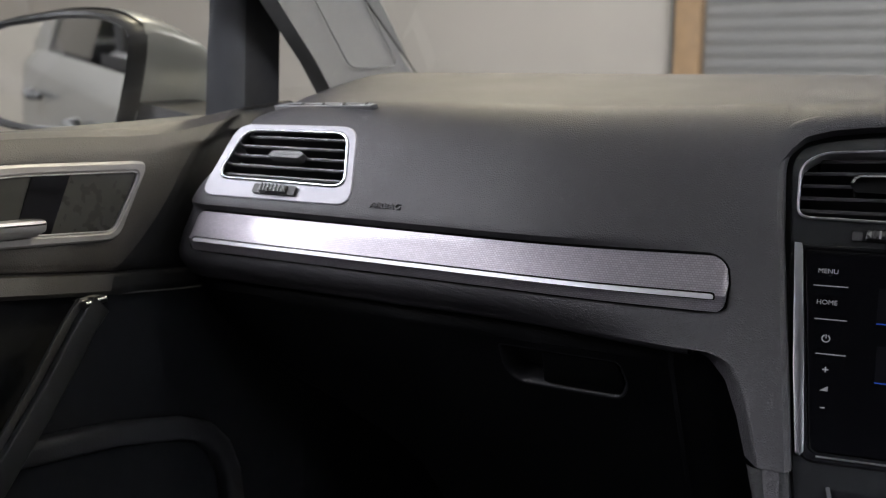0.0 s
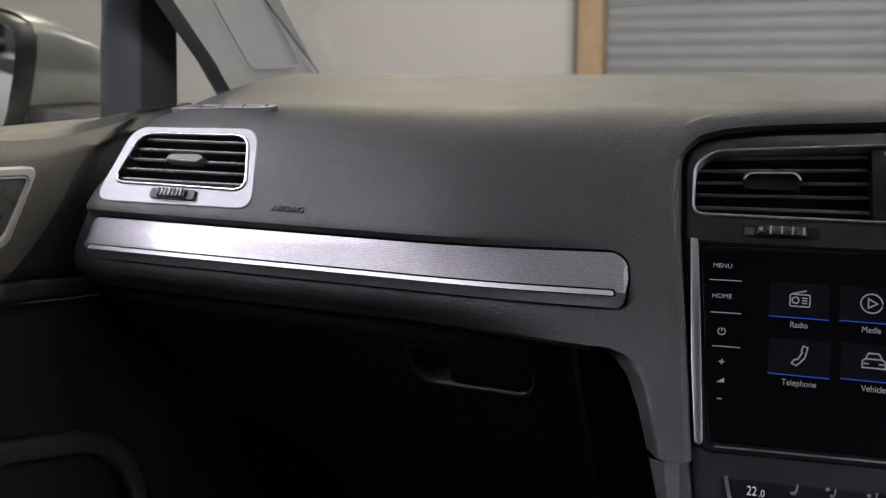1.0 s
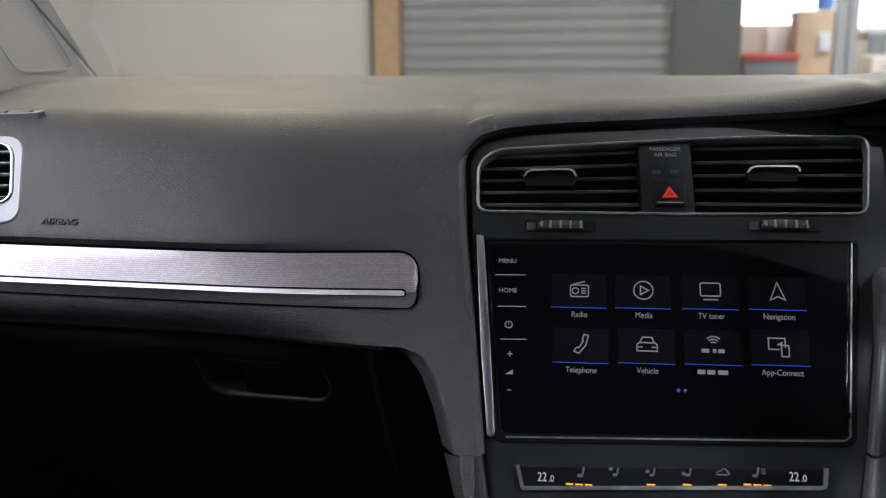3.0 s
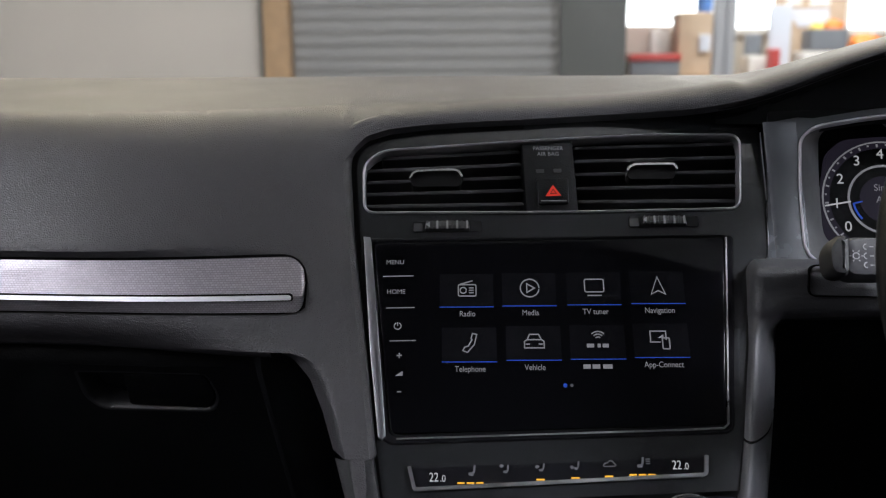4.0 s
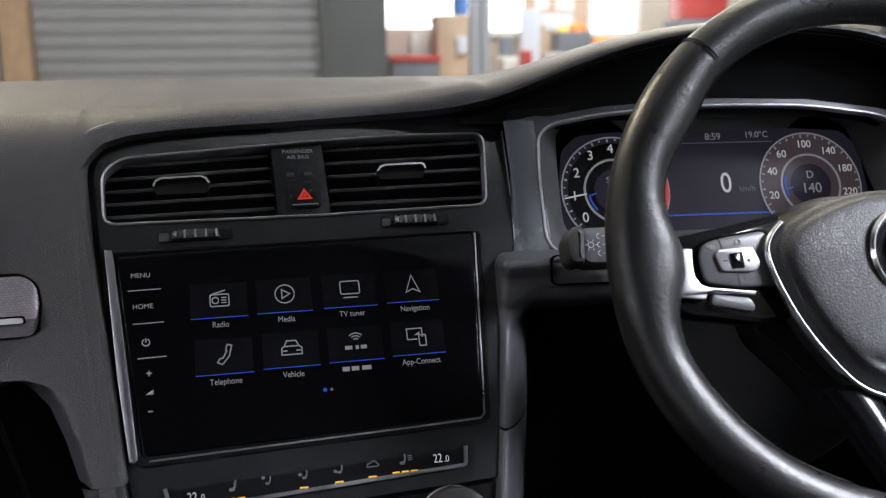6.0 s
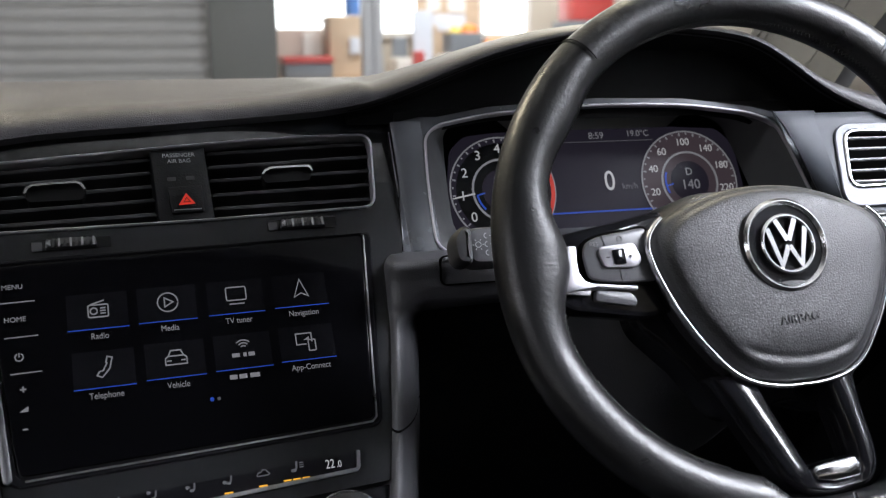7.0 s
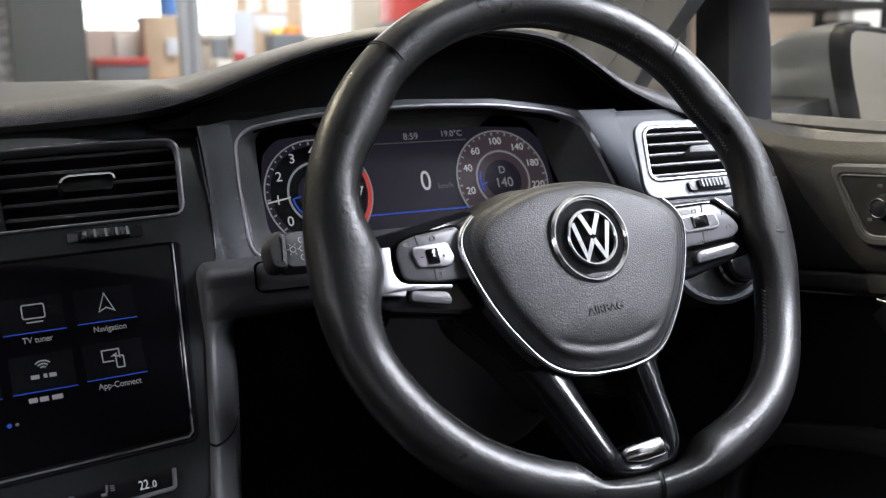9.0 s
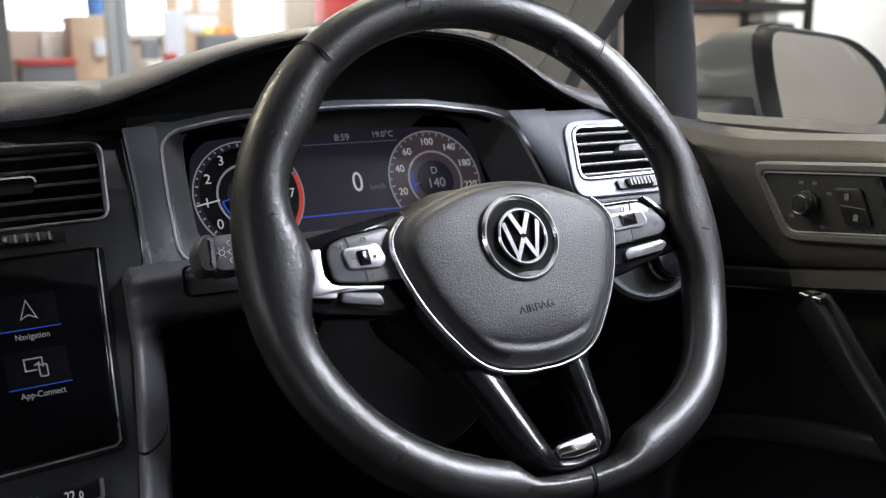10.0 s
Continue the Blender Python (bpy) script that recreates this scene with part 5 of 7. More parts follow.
# Darker than the knee panel above, with the footwell's shade in its colour.
part("lower_knee_panel", bm, HARD, dash, "lower knee panel, near black for the footwell's shade")
flap_o = rrect(0, 0, 0.084, 0.022, 0.006)
fp = part("flap", rim_plate(B(), flap_o, shrink(ccw(flap_o), 0.0009), -0.004, 0.0004), GAP, dash, "dark joint round a flap")
fp.matrix_basis = basis((0.2195, -0.0270, 0.9300), (1, 0, 0), (0, 0.16, 0.987))

# light switch pod under the right-hand vent
pod = thing("light_switch", basis((0.575, -0.060, 0.905), (1, 0, 0), (0, 0.35, 0.94)), "round light switch with a chrome knob in a dark pod", "switch")
part("pod_ring", rim_plate(B(), [(x * 1.5, y) for x, y in disc(0, 0, 0.036, 40)], [(x * 1.42, y) for x, y in disc(0, 0, 0.030, 40)], -0.03, 0.004, 0.003), GRAPHITE, pod)
part("pod_face", plate(B(), [(x * 1.45, y) for x, y in disc(0, 0, 0.031, 40)], -0.03, -0.002), HARD, pod)
kn = part("knob", plate(B(), disc(0.016, 0, 0.019, 32), -0.004, 0.016, 0.003), GLOSS, pod)
part("knob_ring", rim_plate(B(), disc(0.016, 0, 0.0225, 32), disc(0.016, 0, 0.0190, 32), -0.004, 0.006, 0.0015), CHROME, kn, "chrome ring")

# ------------------------------------------------------------------ steering wheel
RAKE = radians(24.3)
WV = (0, math.sin(RAKE), math.cos(RAKE))
M_WHEEL = basis((0.3702, -0.1405, 0.9593), (1, 0, 0), WV)
wheel = thing("steering_wheel", M_WHEEL, "black leather steering wheel with flat bottom, chrome trim and buttons", "steering wheel")


def bend(bm, f):
    """Lift every point by a height that depends on its y."""
    for v in bm.verts:
        v.co.z += f(v.co.y)
    return bm


def rim_point(a):
    """Centre of the rim at angle a, its half width and half thickness."""
    t = radians(a)
    x, y = 0.1742 * math.cos(t), 0.1735 * math.sin(t)
    if y < -0.10:
        y = -0.10 + (y + 0.10) * (1 - 0.13 * smooth01((-y - 0.10) / 0.0725))
    hw = 0.0160
    d = min(abs((a + 180) % 360 - 180), abs(a % 360 - 180))
    hw += (0.0078 if x < 0 else 0.0048) * math.exp(-((d - 1) / 10) ** 2) + 0.0022 * math.exp(-((d - 34) / 9) ** 2) * (1 if y > 0 else 0)
    return Vector((x, y, 0.02 * smooth01((-y - 0.05) / 0.11))), hw, 0.0155


b = B()
rings = []
for i in range(200):
    a = i * 360 / 200
    c, hw, ht = rim_point(a)
    t = (rim_point(a + 1)[0] - rim_point(a - 1)[0]).normalized()
    out = Vector((t.y, -t.x, 0)).normalized()
    extra = hw - 0.0160
    ring = []
    for k in range(24):
        s = 2 * math.pi * k / 24
        cs, sn = math.cos(s), math.sin(s)
        if cs < 0:
            cs *= 1 - 0.72 * smooth01((19 - abs(a - 270)) / 8)
        ring.append(b.verts.new(c - out * extra + out * hw * abs(cs) ** 0.94 * (1 if cs > 0 else -1) + Vector((0, 0, ht * abs(sn) ** 0.94 * (1 if sn > 0 else -1)))))
    rings.append(ring)
for r0, r1 in zip(rings, rings[1:] + rings[:1]):
    bridge(b, r0, r1)
part("rim", b, RIM, wheel, "worn smooth black leather rim", 80)
for a in (50, 131, 270.3):
    c, hw, ht = rim_point(a)
    t = (rim_point(a + 1)[0] - rim_point(a - 1)[0]).normalized()
    out = Vector((t.y, -t.x, 0)).normalized()
    b = B()
    rr = []
    for o in (-0.0012, -0.0005, 0.0005, 0.0012):
        q = 0.0006 if abs(o) > 0.0005 else -0.0004
        rr.append([b.verts.new(c + t * o + out * (hw + 0.0002 + q) * math.cos(s) + Vector((0, 0, (ht + 0.0002 + q) * math.sin(s)))) for s in [-2.0 + 4.0 * k / 32 for k in range(33)]])
    for r0, r1 in zip(rr, rr[1:]):
        bridge(b, r0, r1, False)
    part("seam", b, SEAL, wheel, "dark seam across the rim")
# zigzag lacing along the inner side
b = B()
a = 20.0
while a < 340:
    if not (168 < a < 192 or 244 < a < 296):
        for e, f in ((0.0, 0.55), (0.55, 1.1)):
            p = []
            for q in (a + e, a + f):
                c, hw, ht = rim_point(q)
                t = (rim_point(q + 1)[0] - rim_point(q - 1)[0]).normalized()
                out = Vector((t.y, -t.x, 0)).normalized()
                s = radians(160 if abs(q - a - 0.55) < 0.01 else 171)
                p.append(c - out * (hw - 0.0160) + out * (hw + 0.0006) * math.cos(s) + Vector((0, 0, (ht + 0.0006) * math.sin(s))))
            tube(b, p, 0.00038, 4, up=(0.3, 0.2, 1))
    a += 1.1
tagged(part("stitching", b, LACE, wheel, "dark grey lacing inside the rim"), kind="stuff")

# airbag pad: a domed shield
HALF = [(0.0, 0.0432), (0.030, 0.0408), (0.056, 0.0330), (0.078, 0.0225), (0.0895, 0.0090), (0.0895, -0.0060), (0.0825, -0.0270), (0.0740, -0.0450), (0.0630, -0.0620), (0.0490, -0.0790), (0.0340, -0.0880), (0.015, -0.0920), (0.0, -0.0925)]
SHIELD = ccw(HALF + [(-x, y) for x, y in HALF[-2:0:-1]])


def smooth_loop(pts, n=3):
    out = []
    m = len(pts)
    for i in range(m):
        p0, p1, p2, p3 = (Vector(pts[(i + k) % m]) for k in (-1, 0, 1, 2))
        for k in range(n):
            t = k / n
            out.append(tuple(0.5 * ((2 * p1) + (p2 - p0) * t + (2 * p0 - 5 * p1 + 4 * p2 - p3) * t * t + (3 * p1 - p0 - 3 * p2 + p3) * t ** 3)))
    return out


shield = smooth_loop(SHIELD, 4)
CY = -0.016


def pad_lift(y):
    return 0.003 + (0.012 - y) * 0.045


def dome(bm, loop, levels):
    rings = []
    for s, z in levels:
        rings.append([bm.verts.new((x * s, CY + (y - CY) * s, z)) for x, y in loop])
    for a, c in zip(rings, rings[1:]):
        bridge(bm, a, c)
    bm.faces.new(rings[-1])
    bm.faces.new(rings[0][::-1])


b = B()
dome(b, shield, [(0.955, -0.040), (0.958, -0.004), (0.952, 0.001), (0.935, 0.0034), (0.915, 0.0046), (0.895, 0.0052), (0.875, 0.0066), (0.86, 0.0080), (0.845, 0.0089), (0.83, 0.0094), (0.815, 0.0098), (0.80, 0.0101), (0.785, 0.0104), (0.77, 0.0106), (0.755, 0.0108), (0.74, 0.0110), (0.70, 0.0114), (0.5, 0.0127), (0.25, 0.0130), (0.05, 0.0131)])
for v in b.verts:
    if v.co.z > 0.0078:
        v.co.z -= 0.0017 * math.exp(-((v.co.y + 0.0745 - 5.0 * v.co.x ** 2) / 0.0030) ** 2) * smooth01((0.046 - abs(v.co.x)) / 0.015)
pad = part("airbag_pad", bend(b, pad_lift), AIRBAG_PAD, wheel, "grained black airbag pad", 60)
b = B()
n = len(shield)
start = max(range(n), key=lambda i: (shield[i][1] >= 0.024 and shield[(i + 1) % n][1] < 0.024 and shield[i][0] < 0))
run, i = [], start
while True:
    i = (i + 1) % n
    if shield[i][1] >= 0.024:
        break
    run.append(shield[i])
sweep(b, [(x * 0.985, CY + (y - CY) * 0.985, 0) for x, y in run], [(-0.0016, -0.003), (0.0016, -0.003), (0.0015, 0.0012), (0.0006, 0.0024), (-0.0006, 0.0024), (-0.0015, 0.0012)], False, (0, 0, 1))
part("pad_trim", bend(b, pad_lift), BRIGHT, wheel, "chrome line round the airbag pad", 60)
lettering("letters", "AIRBAG", 0.0078, -0.0008, -0.0510, 0.0189, SEAL, wheel, depth=0.0004, squeeze=1.05, spin=3)
b = B()
for sx in (-1, 1):
    stroke(b, [(sx * 0.071 - 0.0035, 0.0005), (sx * 0.071 + 0.0035, -0.0015), (sx * 0.071 + 0.002, -0.0045)], 0.0007, 0.0098, 0.0135)
part("horn_marks", b, SEAL, wheel)
# emblem
LX, LY = -0.0004, -0.0032
part("emblem_recess", plate(B(), disc(LX, LY, 0.0285, 48), 0.006, 0.0178), GLOSS, wheel, "gloss black emblem recess")
part("emblem_ring", rim_plate(B(), disc(LX, LY, 0.0304, 56), disc(LX, LY, 0.0262, 56), 0.004, 0.0202, 0.0018), BRIGHT, wheel, "chrome ring")
b = B()
rim_plate(b, disc(LX, LY, 0.0196, 48), disc(LX, LY, 0.0170, 48), 0.012, 0.0218, 0.0009)
for sx in (-1, 1):
    stroke(b, [(LX + sx * 0.0074, LY + 0.0160), (LX + sx * 0.0004, LY + 0.0019)], 0.0034, 0.016, 0.0213)
    stroke(b, [(LX + sx * 0.0138, LY + 0.0102), (LX + sx * 0.0072, LY - 0.0140), (LX + sx * 0.0004, LY - 0.0015)], 0.0034, 0.016, 0.0213)
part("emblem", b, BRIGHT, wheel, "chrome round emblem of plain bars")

# carrier behind the pad, from the side spokes down to the fork
b = B()
half = [(0.095, 0.026), (0.098, -0.020), (0.0936, -0.0462), (0.0803, -0.0600), (0.0658, -0.0750), (0.0452, -0.1060), (0.030, -0.110), (0.0, -0.100)]
plate(b, rpoly(half + [(-x, y) for x, y in half[-2::-1]], 0.008), -0.040, -0.014, 0.004)
part("carrier", b, GLOSS, wheel, "gloss black spoke carrier behind the pad")

# spokes with buttons
SPOKES = {
    -1: dict(body=[(-0.070, 0.030), (-0.110, 0.023), (-0.146, 0.017), (-0.156, 0.006), (-0.156, -0.024), (-0.140, -0.032), (-0.090, -0.040), (-0.07, -0.036)],
             inlay=[(-0.1405, 0.0090), (-0.1350, 0.0085), (-0.1358, -0.0010), (-0.1355, -0.0085), (-0.1322, -0.0138), (-0.1270, -0.0158), (-0.0970, -0.0194), (-0.0980, -0.0218), (-0.1240, -0.0178), (-0.1285, -0.0188), (-0.1305, -0.0232), (-0.1480, -0.0205)],
             field=[(-0.1320, 0.003), (-0.1290, 0.0105), (-0.1190, 0.0140), (-0.0860, 0.0182), (-0.0830, -0.0170), (-0.1091, -0.0166), (-0.1300, -0.0130)],
             key=[(-0.1225, 0.0034), (-0.1205, 0.0066), (-0.0975, 0.0080), (-0.0930, -0.0030), (-0.0975, -0.0080), (-0.1195, -0.0068)],
             rocker=[(-0.1135, 0.0040), (-0.1050, 0.0048), (-0.1045, -0.0056), (-0.1125, -0.0056)],
             low=[(-0.1262, -0.0196), (-0.1011, -0.0232), (-0.0985, -0.0291), (-0.101, -0.0322), (-0.1278, -0.0268)],
             joint=((-0.1180, 0.0138), (-0.1165, 0.0070), (-0.1085, -0.0080), (-0.1080, -0.0160))),
    1: dict(body=[(0.070, 0.028), (0.0812, 0.0205), (0.1320, 0.0215), (0.1468, 0.0110), (0.1700, -0.0145), (0.1580, -0.0240), (0.1406, -0.0260), (0.0956, -0.0366), (0.07, -0.036)],
            inlay=[(0.1300, 0.0205), (0.1360, 0.0180), (0.1480, 0.0075), (0.1655, -0.0132), (0.1640, -0.0140), (0.1468, 0.0060), (0.1350, 0.0160), (0.1300, 0.0190)],
            field=[(0.0830, 0.0148), (0.1250, 0.0162), (0.1403, 0.0045), (0.1465, -0.004), (0.1385, -0.0106), (0.0860, -0.0152), (0.0830, -0.0015)],
            key=[(0.0905, 0.0084), (0.1230, 0.0096), (0.1262, 0.0000), (0.1240, -0.0032), (0.0940, -0.0045), (0.0895, 0.0017)],
            rocker=[(0.0990, 0.0074), (0.1142, 0.0080), (0.1150, -0.0012), (0.1006, -0.0020)],
            low=[(0.0995, -0.0209), (0.1045, -0.0176), (0.139, -0.0142), (0.1428, -0.0185), (0.136, -0.0235), (0.1003, -0.0270)],
            joint=((0.1140, 0.0158), (0.1135, 0.0094), (0.1100, -0.0040), (0.1090, -0.0128)))}
for sx in (-1, 1):
    q = SPOKES[sx]
    sp = part("side_spoke", plate(B(), rpoly(q["body"], 0.005), -0.022, -0.005, 0.004), GLOSS, wheel, "gloss black spoke")
    part("silver_inlay", plate(B(), rpoly(q["inlay"], 0.0008, 3), -0.008, -0.0015, 0.0006), SATIN, sp, "bright silver inlay")
    part("button_field", plate(B(), rpoly(q["field"], 0.005), -0.008, 0.0, 0.0018), KEY_DARK, sp, "dark grey button field")
    key, rock = rpoly(q["key"], 0.003), ccw(q["rocker"])
    part("key_frame", plate(B(), key, -0.004, 0.0022, 0.0012), SATIN, sp, "satin silver rocker frame")
    part("field_gap", plate(B(), shrink(ccw(rpoly(q["field"], 0.005)), -0.0017), -0.008, -0.0024, 0.0006), GAP, sp)
    if sx > 0:
        part("key_inset", plate(B(), shrink(ccw(key), 0.0020), 0.0018, 0.0025), KEY_DARK, sp)
    part("rocker", plate(B(), rpoly(rock, 0.001), -0.004, 0.0036, 0.0012), GLOSS, sp)
    part("lower_key", plate(B(), rpoly(q["low"], 0.003), -0.008, -0.001, 0.002), KEY_DARK, sp, "dark grey lower key")
    m0, m1, m2, m3 = (Vector(p) for p in q["joint"])
    b = B()
    for u, v in ((m0, m1), (m2, m3)):
        bar(b, u, v, 0.0006, -0.0004, 0.0004)
    part("key_joint", b, SEAL, sp)
    b = B()
    if sx < 0:
        lettering("letters", "RES", 0.0038, -0.1239, 0.0086, 0.0002, PRINT_MID, sp, spin=-4, depth=0.0002)
    for px, py in ((0.1060 * sx, 0.0112), (0.1060 * sx, -0.0122), *(((0.1330, 0.0080), (0.1350, -0.0030)) if sx > 0 else ())):
        stroke(b, arc(px, py, 0.0017, -20, 200, 8), 0.0005, -0.0002, 0.0004)
        bar(b, (px - 0.0020, py - 0.0012), (px + 0.0020, py - 0.0012), 0.0005, -0.0002, 0.0004)
    kc = sum((Vector(p) for p in q["rocker"]), Vector((0, 0))) / 4
    for d in (-0.0075, 0.0078):
        bar(b, (kc.x + d - 0.0012, kc.y), (kc.x + d + 0.0012, kc.y), 0.0006, 0.0020, 0.0028)
        if d > 0:
            bar(b, (kc.x + d, kc.y - 0.0012), (kc.x + d, kc.y + 0.0012), 0.0006, 0.0020, 0.0028)
    tagged(part("key_print", b, PRINT_DIM, sp), kind="stuff")
low_o = rpoly([(-0.060, -0.080), (-0.0496, -0.1019), (-0.0383, -0.1314), (-0.0311, -0.1475), (-0.0212, -0.1562), (-0.0034, -0.1595), (0.0284, -0.1545), (0.0359, -0.1365), (0.0373, -0.105), (0.0420, -0.080)], [0.004, 0.02, 0.012, 0.008, 0.008, 0.010, 0.010, 0.015, 0.02, 0.004], 6)
low_i = rpoly([(-0.0310, -0.086), (-0.0267, -0.1048), (-0.0200, -0.1260), (-0.0152, -0.1413), (-0.0118, -0.1497), (0.000, -0.1515), (0.0203, -0.1501), (0.0221, -0.1365), (0.0221, -0.120), (0.0205, -0.086)], [0.004, 0.02, 0.012, 0.004, 0.003, 0.003, 0.004, 0.02, 0.02, 0.004], 6)


def fork_lift(y):
    return 0.0185 * min(1.0, max(0.0, (-y - 0.078) / 0.066))


b = rim_plate(B(), low_o, low_i, -0.022, 0.0035, 0.003)
ls = part("lower_spoke", bend(b, fork_lift), GLOSS, wheel, "gloss black forked lower spoke", 70)
b = B()
plate(b, rpoly([(-0.0145, -0.1430), (-0.0120, -0.1490), (0.000, -0.1512), (0.0196, -0.1498), (0.0208, -0.1440), (0.0190, -0.1375), (-0.0095, -0.1400)], 0.002), -0.010, 0.0022, 0.002)
part("silver_tip", bend(b, fork_lift), CHROME, ls, "chrome bridge at the fork's tip")

# column shroud and stalks
shroud = thing("steering_column", M_WHEEL, "black grained steering column shroud behind the wheel", "steering column")
b = B()
rows = []
for z, rx, ry, dy in ((-0.030, 0.052, 0.050, -0.005), (-0.045, 0.060, 0.060, -0.010), (-0.08, 0.066, 0.070, -0.018), (-0.13, 0.072, 0.082, -0.03), (-0.20, 0.075, 0.09, -0.045)):
    rows.append([(rx * abs(math.cos(s)) ** 0.7 * (1 if math.cos(s) > 0 else -1), dy + ry * abs(math.sin(s)) ** 0.7 * (1 if math.sin(s) > 0 else -1), z) for s in [2 * math.pi * k / 40 for k in range(40)]])
g = loft(b, rows, True)
b.faces.new(g[0])
part("shroud", b, PAD_LOW, shroud)
st = part("indicator_stalk", plate(B(), rrect(-0.1505, 0.0285, 0.065, 0.027, 0.010), -0.094, -0.072, 0.0065), KEY_DARK, shroud, "grey stalk with grey light symbols")
part("stalk_end", plate(B(), rpoly([(-0.1915, 0.0165), (-0.1790, 0.0150), (-0.1780, 0.0425), (-0.186, 0.0430), (-0.193, 0.034)], 0.006), -0.092, -0.0702, 0.006), MATT, st)
b = B()
tube(b, [(-0.14, 0.028, -0.08), (-0.04, 0.015, -0.075)], 0.009, 12, up=(0, 0, 1))
part("stalk_arm", b, SLAT, st)
b = B()
for y in (0.0345, 0.0285, 0.0225):
    stroke(b, arc(-0.1690, y, 0.0018, 90, 270, 6), 0.0005, -0.0722, -0.0716)
    bar(b, (-0.1670, y), (-0.1645, y), 0.0005, -0.0722, -0.0716)
stroke(b, arc(-0.1755, 0.0285, 0.002, 0, 350, 10), 0.0005, -0.0722, -0.0716)
for a in range(0, 360, 60):
    t = radians(a)
    bar(b, (-0.1755 + 0.003 * math.cos(t), 0.0285 + 0.003 * math.sin(t)), (-0.1755 + 0.0042 * math.cos(t), 0.0285 + 0.0042 * math.sin(t)), 0.0005, -0.0722, -0.0716)
part("stalk_marks", b, PRINT, st)

# ------------------------------------------------------------------ doors, pillars, mirrors, body


def mirrored(rows, sx):
    return [[(sx * x, y, z) for x, y, z in r] for r in rows]


DOOR = [(1.012, 0.742), (1.0215, 0.728), (1.023, 0.714), (1.018, 0.702), (1.005, 0.695), (0.985, 0.692), (0.95, 0.690), (0.925, 0.690), (0.905, 0.690), (0.8985, 0.692), (0.8975, 0.697), (0.896, 0.697), (0.8945, 0.690), (0.880, 0.687), (0.876, 0.690), (0.874, 0.705), (0.85, 0.708), (0.80, 0.712), (0.74, 0.712), (0.60, 0.712), (0.35, 0.72)]


car = thing("car", pose(0, 0, 0), "silver hatchback with closed doors and grey pillar trims", "car")


# Curve along which the dashboard's shadow begins on the door panels.
SHADE_EDGE = [(0.87, -0.128), (0.90, -0.112), (0.921, -0.085), (0.938, -0.061), (0.955, -0.040), (0.976, -0.023), (0.995, -0.005), (1.006, 0.017), (1.016, 0.044), (1.024, 0.084)]


def door_point(sx, y, z, x, roll=0.0):
    """A point of the inner panel, from its height and depth in the section."""
    dip = 0.0075 * math.exp(-((y + 0.035) / 0.10) ** 2)
    lift = 0.010 * smooth01((-y - 0.05) / 0.6)
    k = smooth01((y + 0.05) / 0.24)
    fall = 0.17 * min(max(-y - 0.13, -0.2), 0.35)
    up = (lift if z > 0.87 else lift * 0.4) + (0.0 if z < 0.8 else 0.008 * k) + fall * smooth01((z - 0.80) / 0.06) * smooth01((0.955 - z) / 0.05)
    up -= dip * smooth01((z - 0.96) / 0.05) + (0.007 * smooth01((z - 0.92) / 0.06) if sx > 0 else 0)
    return (sx * (x + 0.012 * k * (1 if z < 1.0 else 0) + roll), y, z + up)


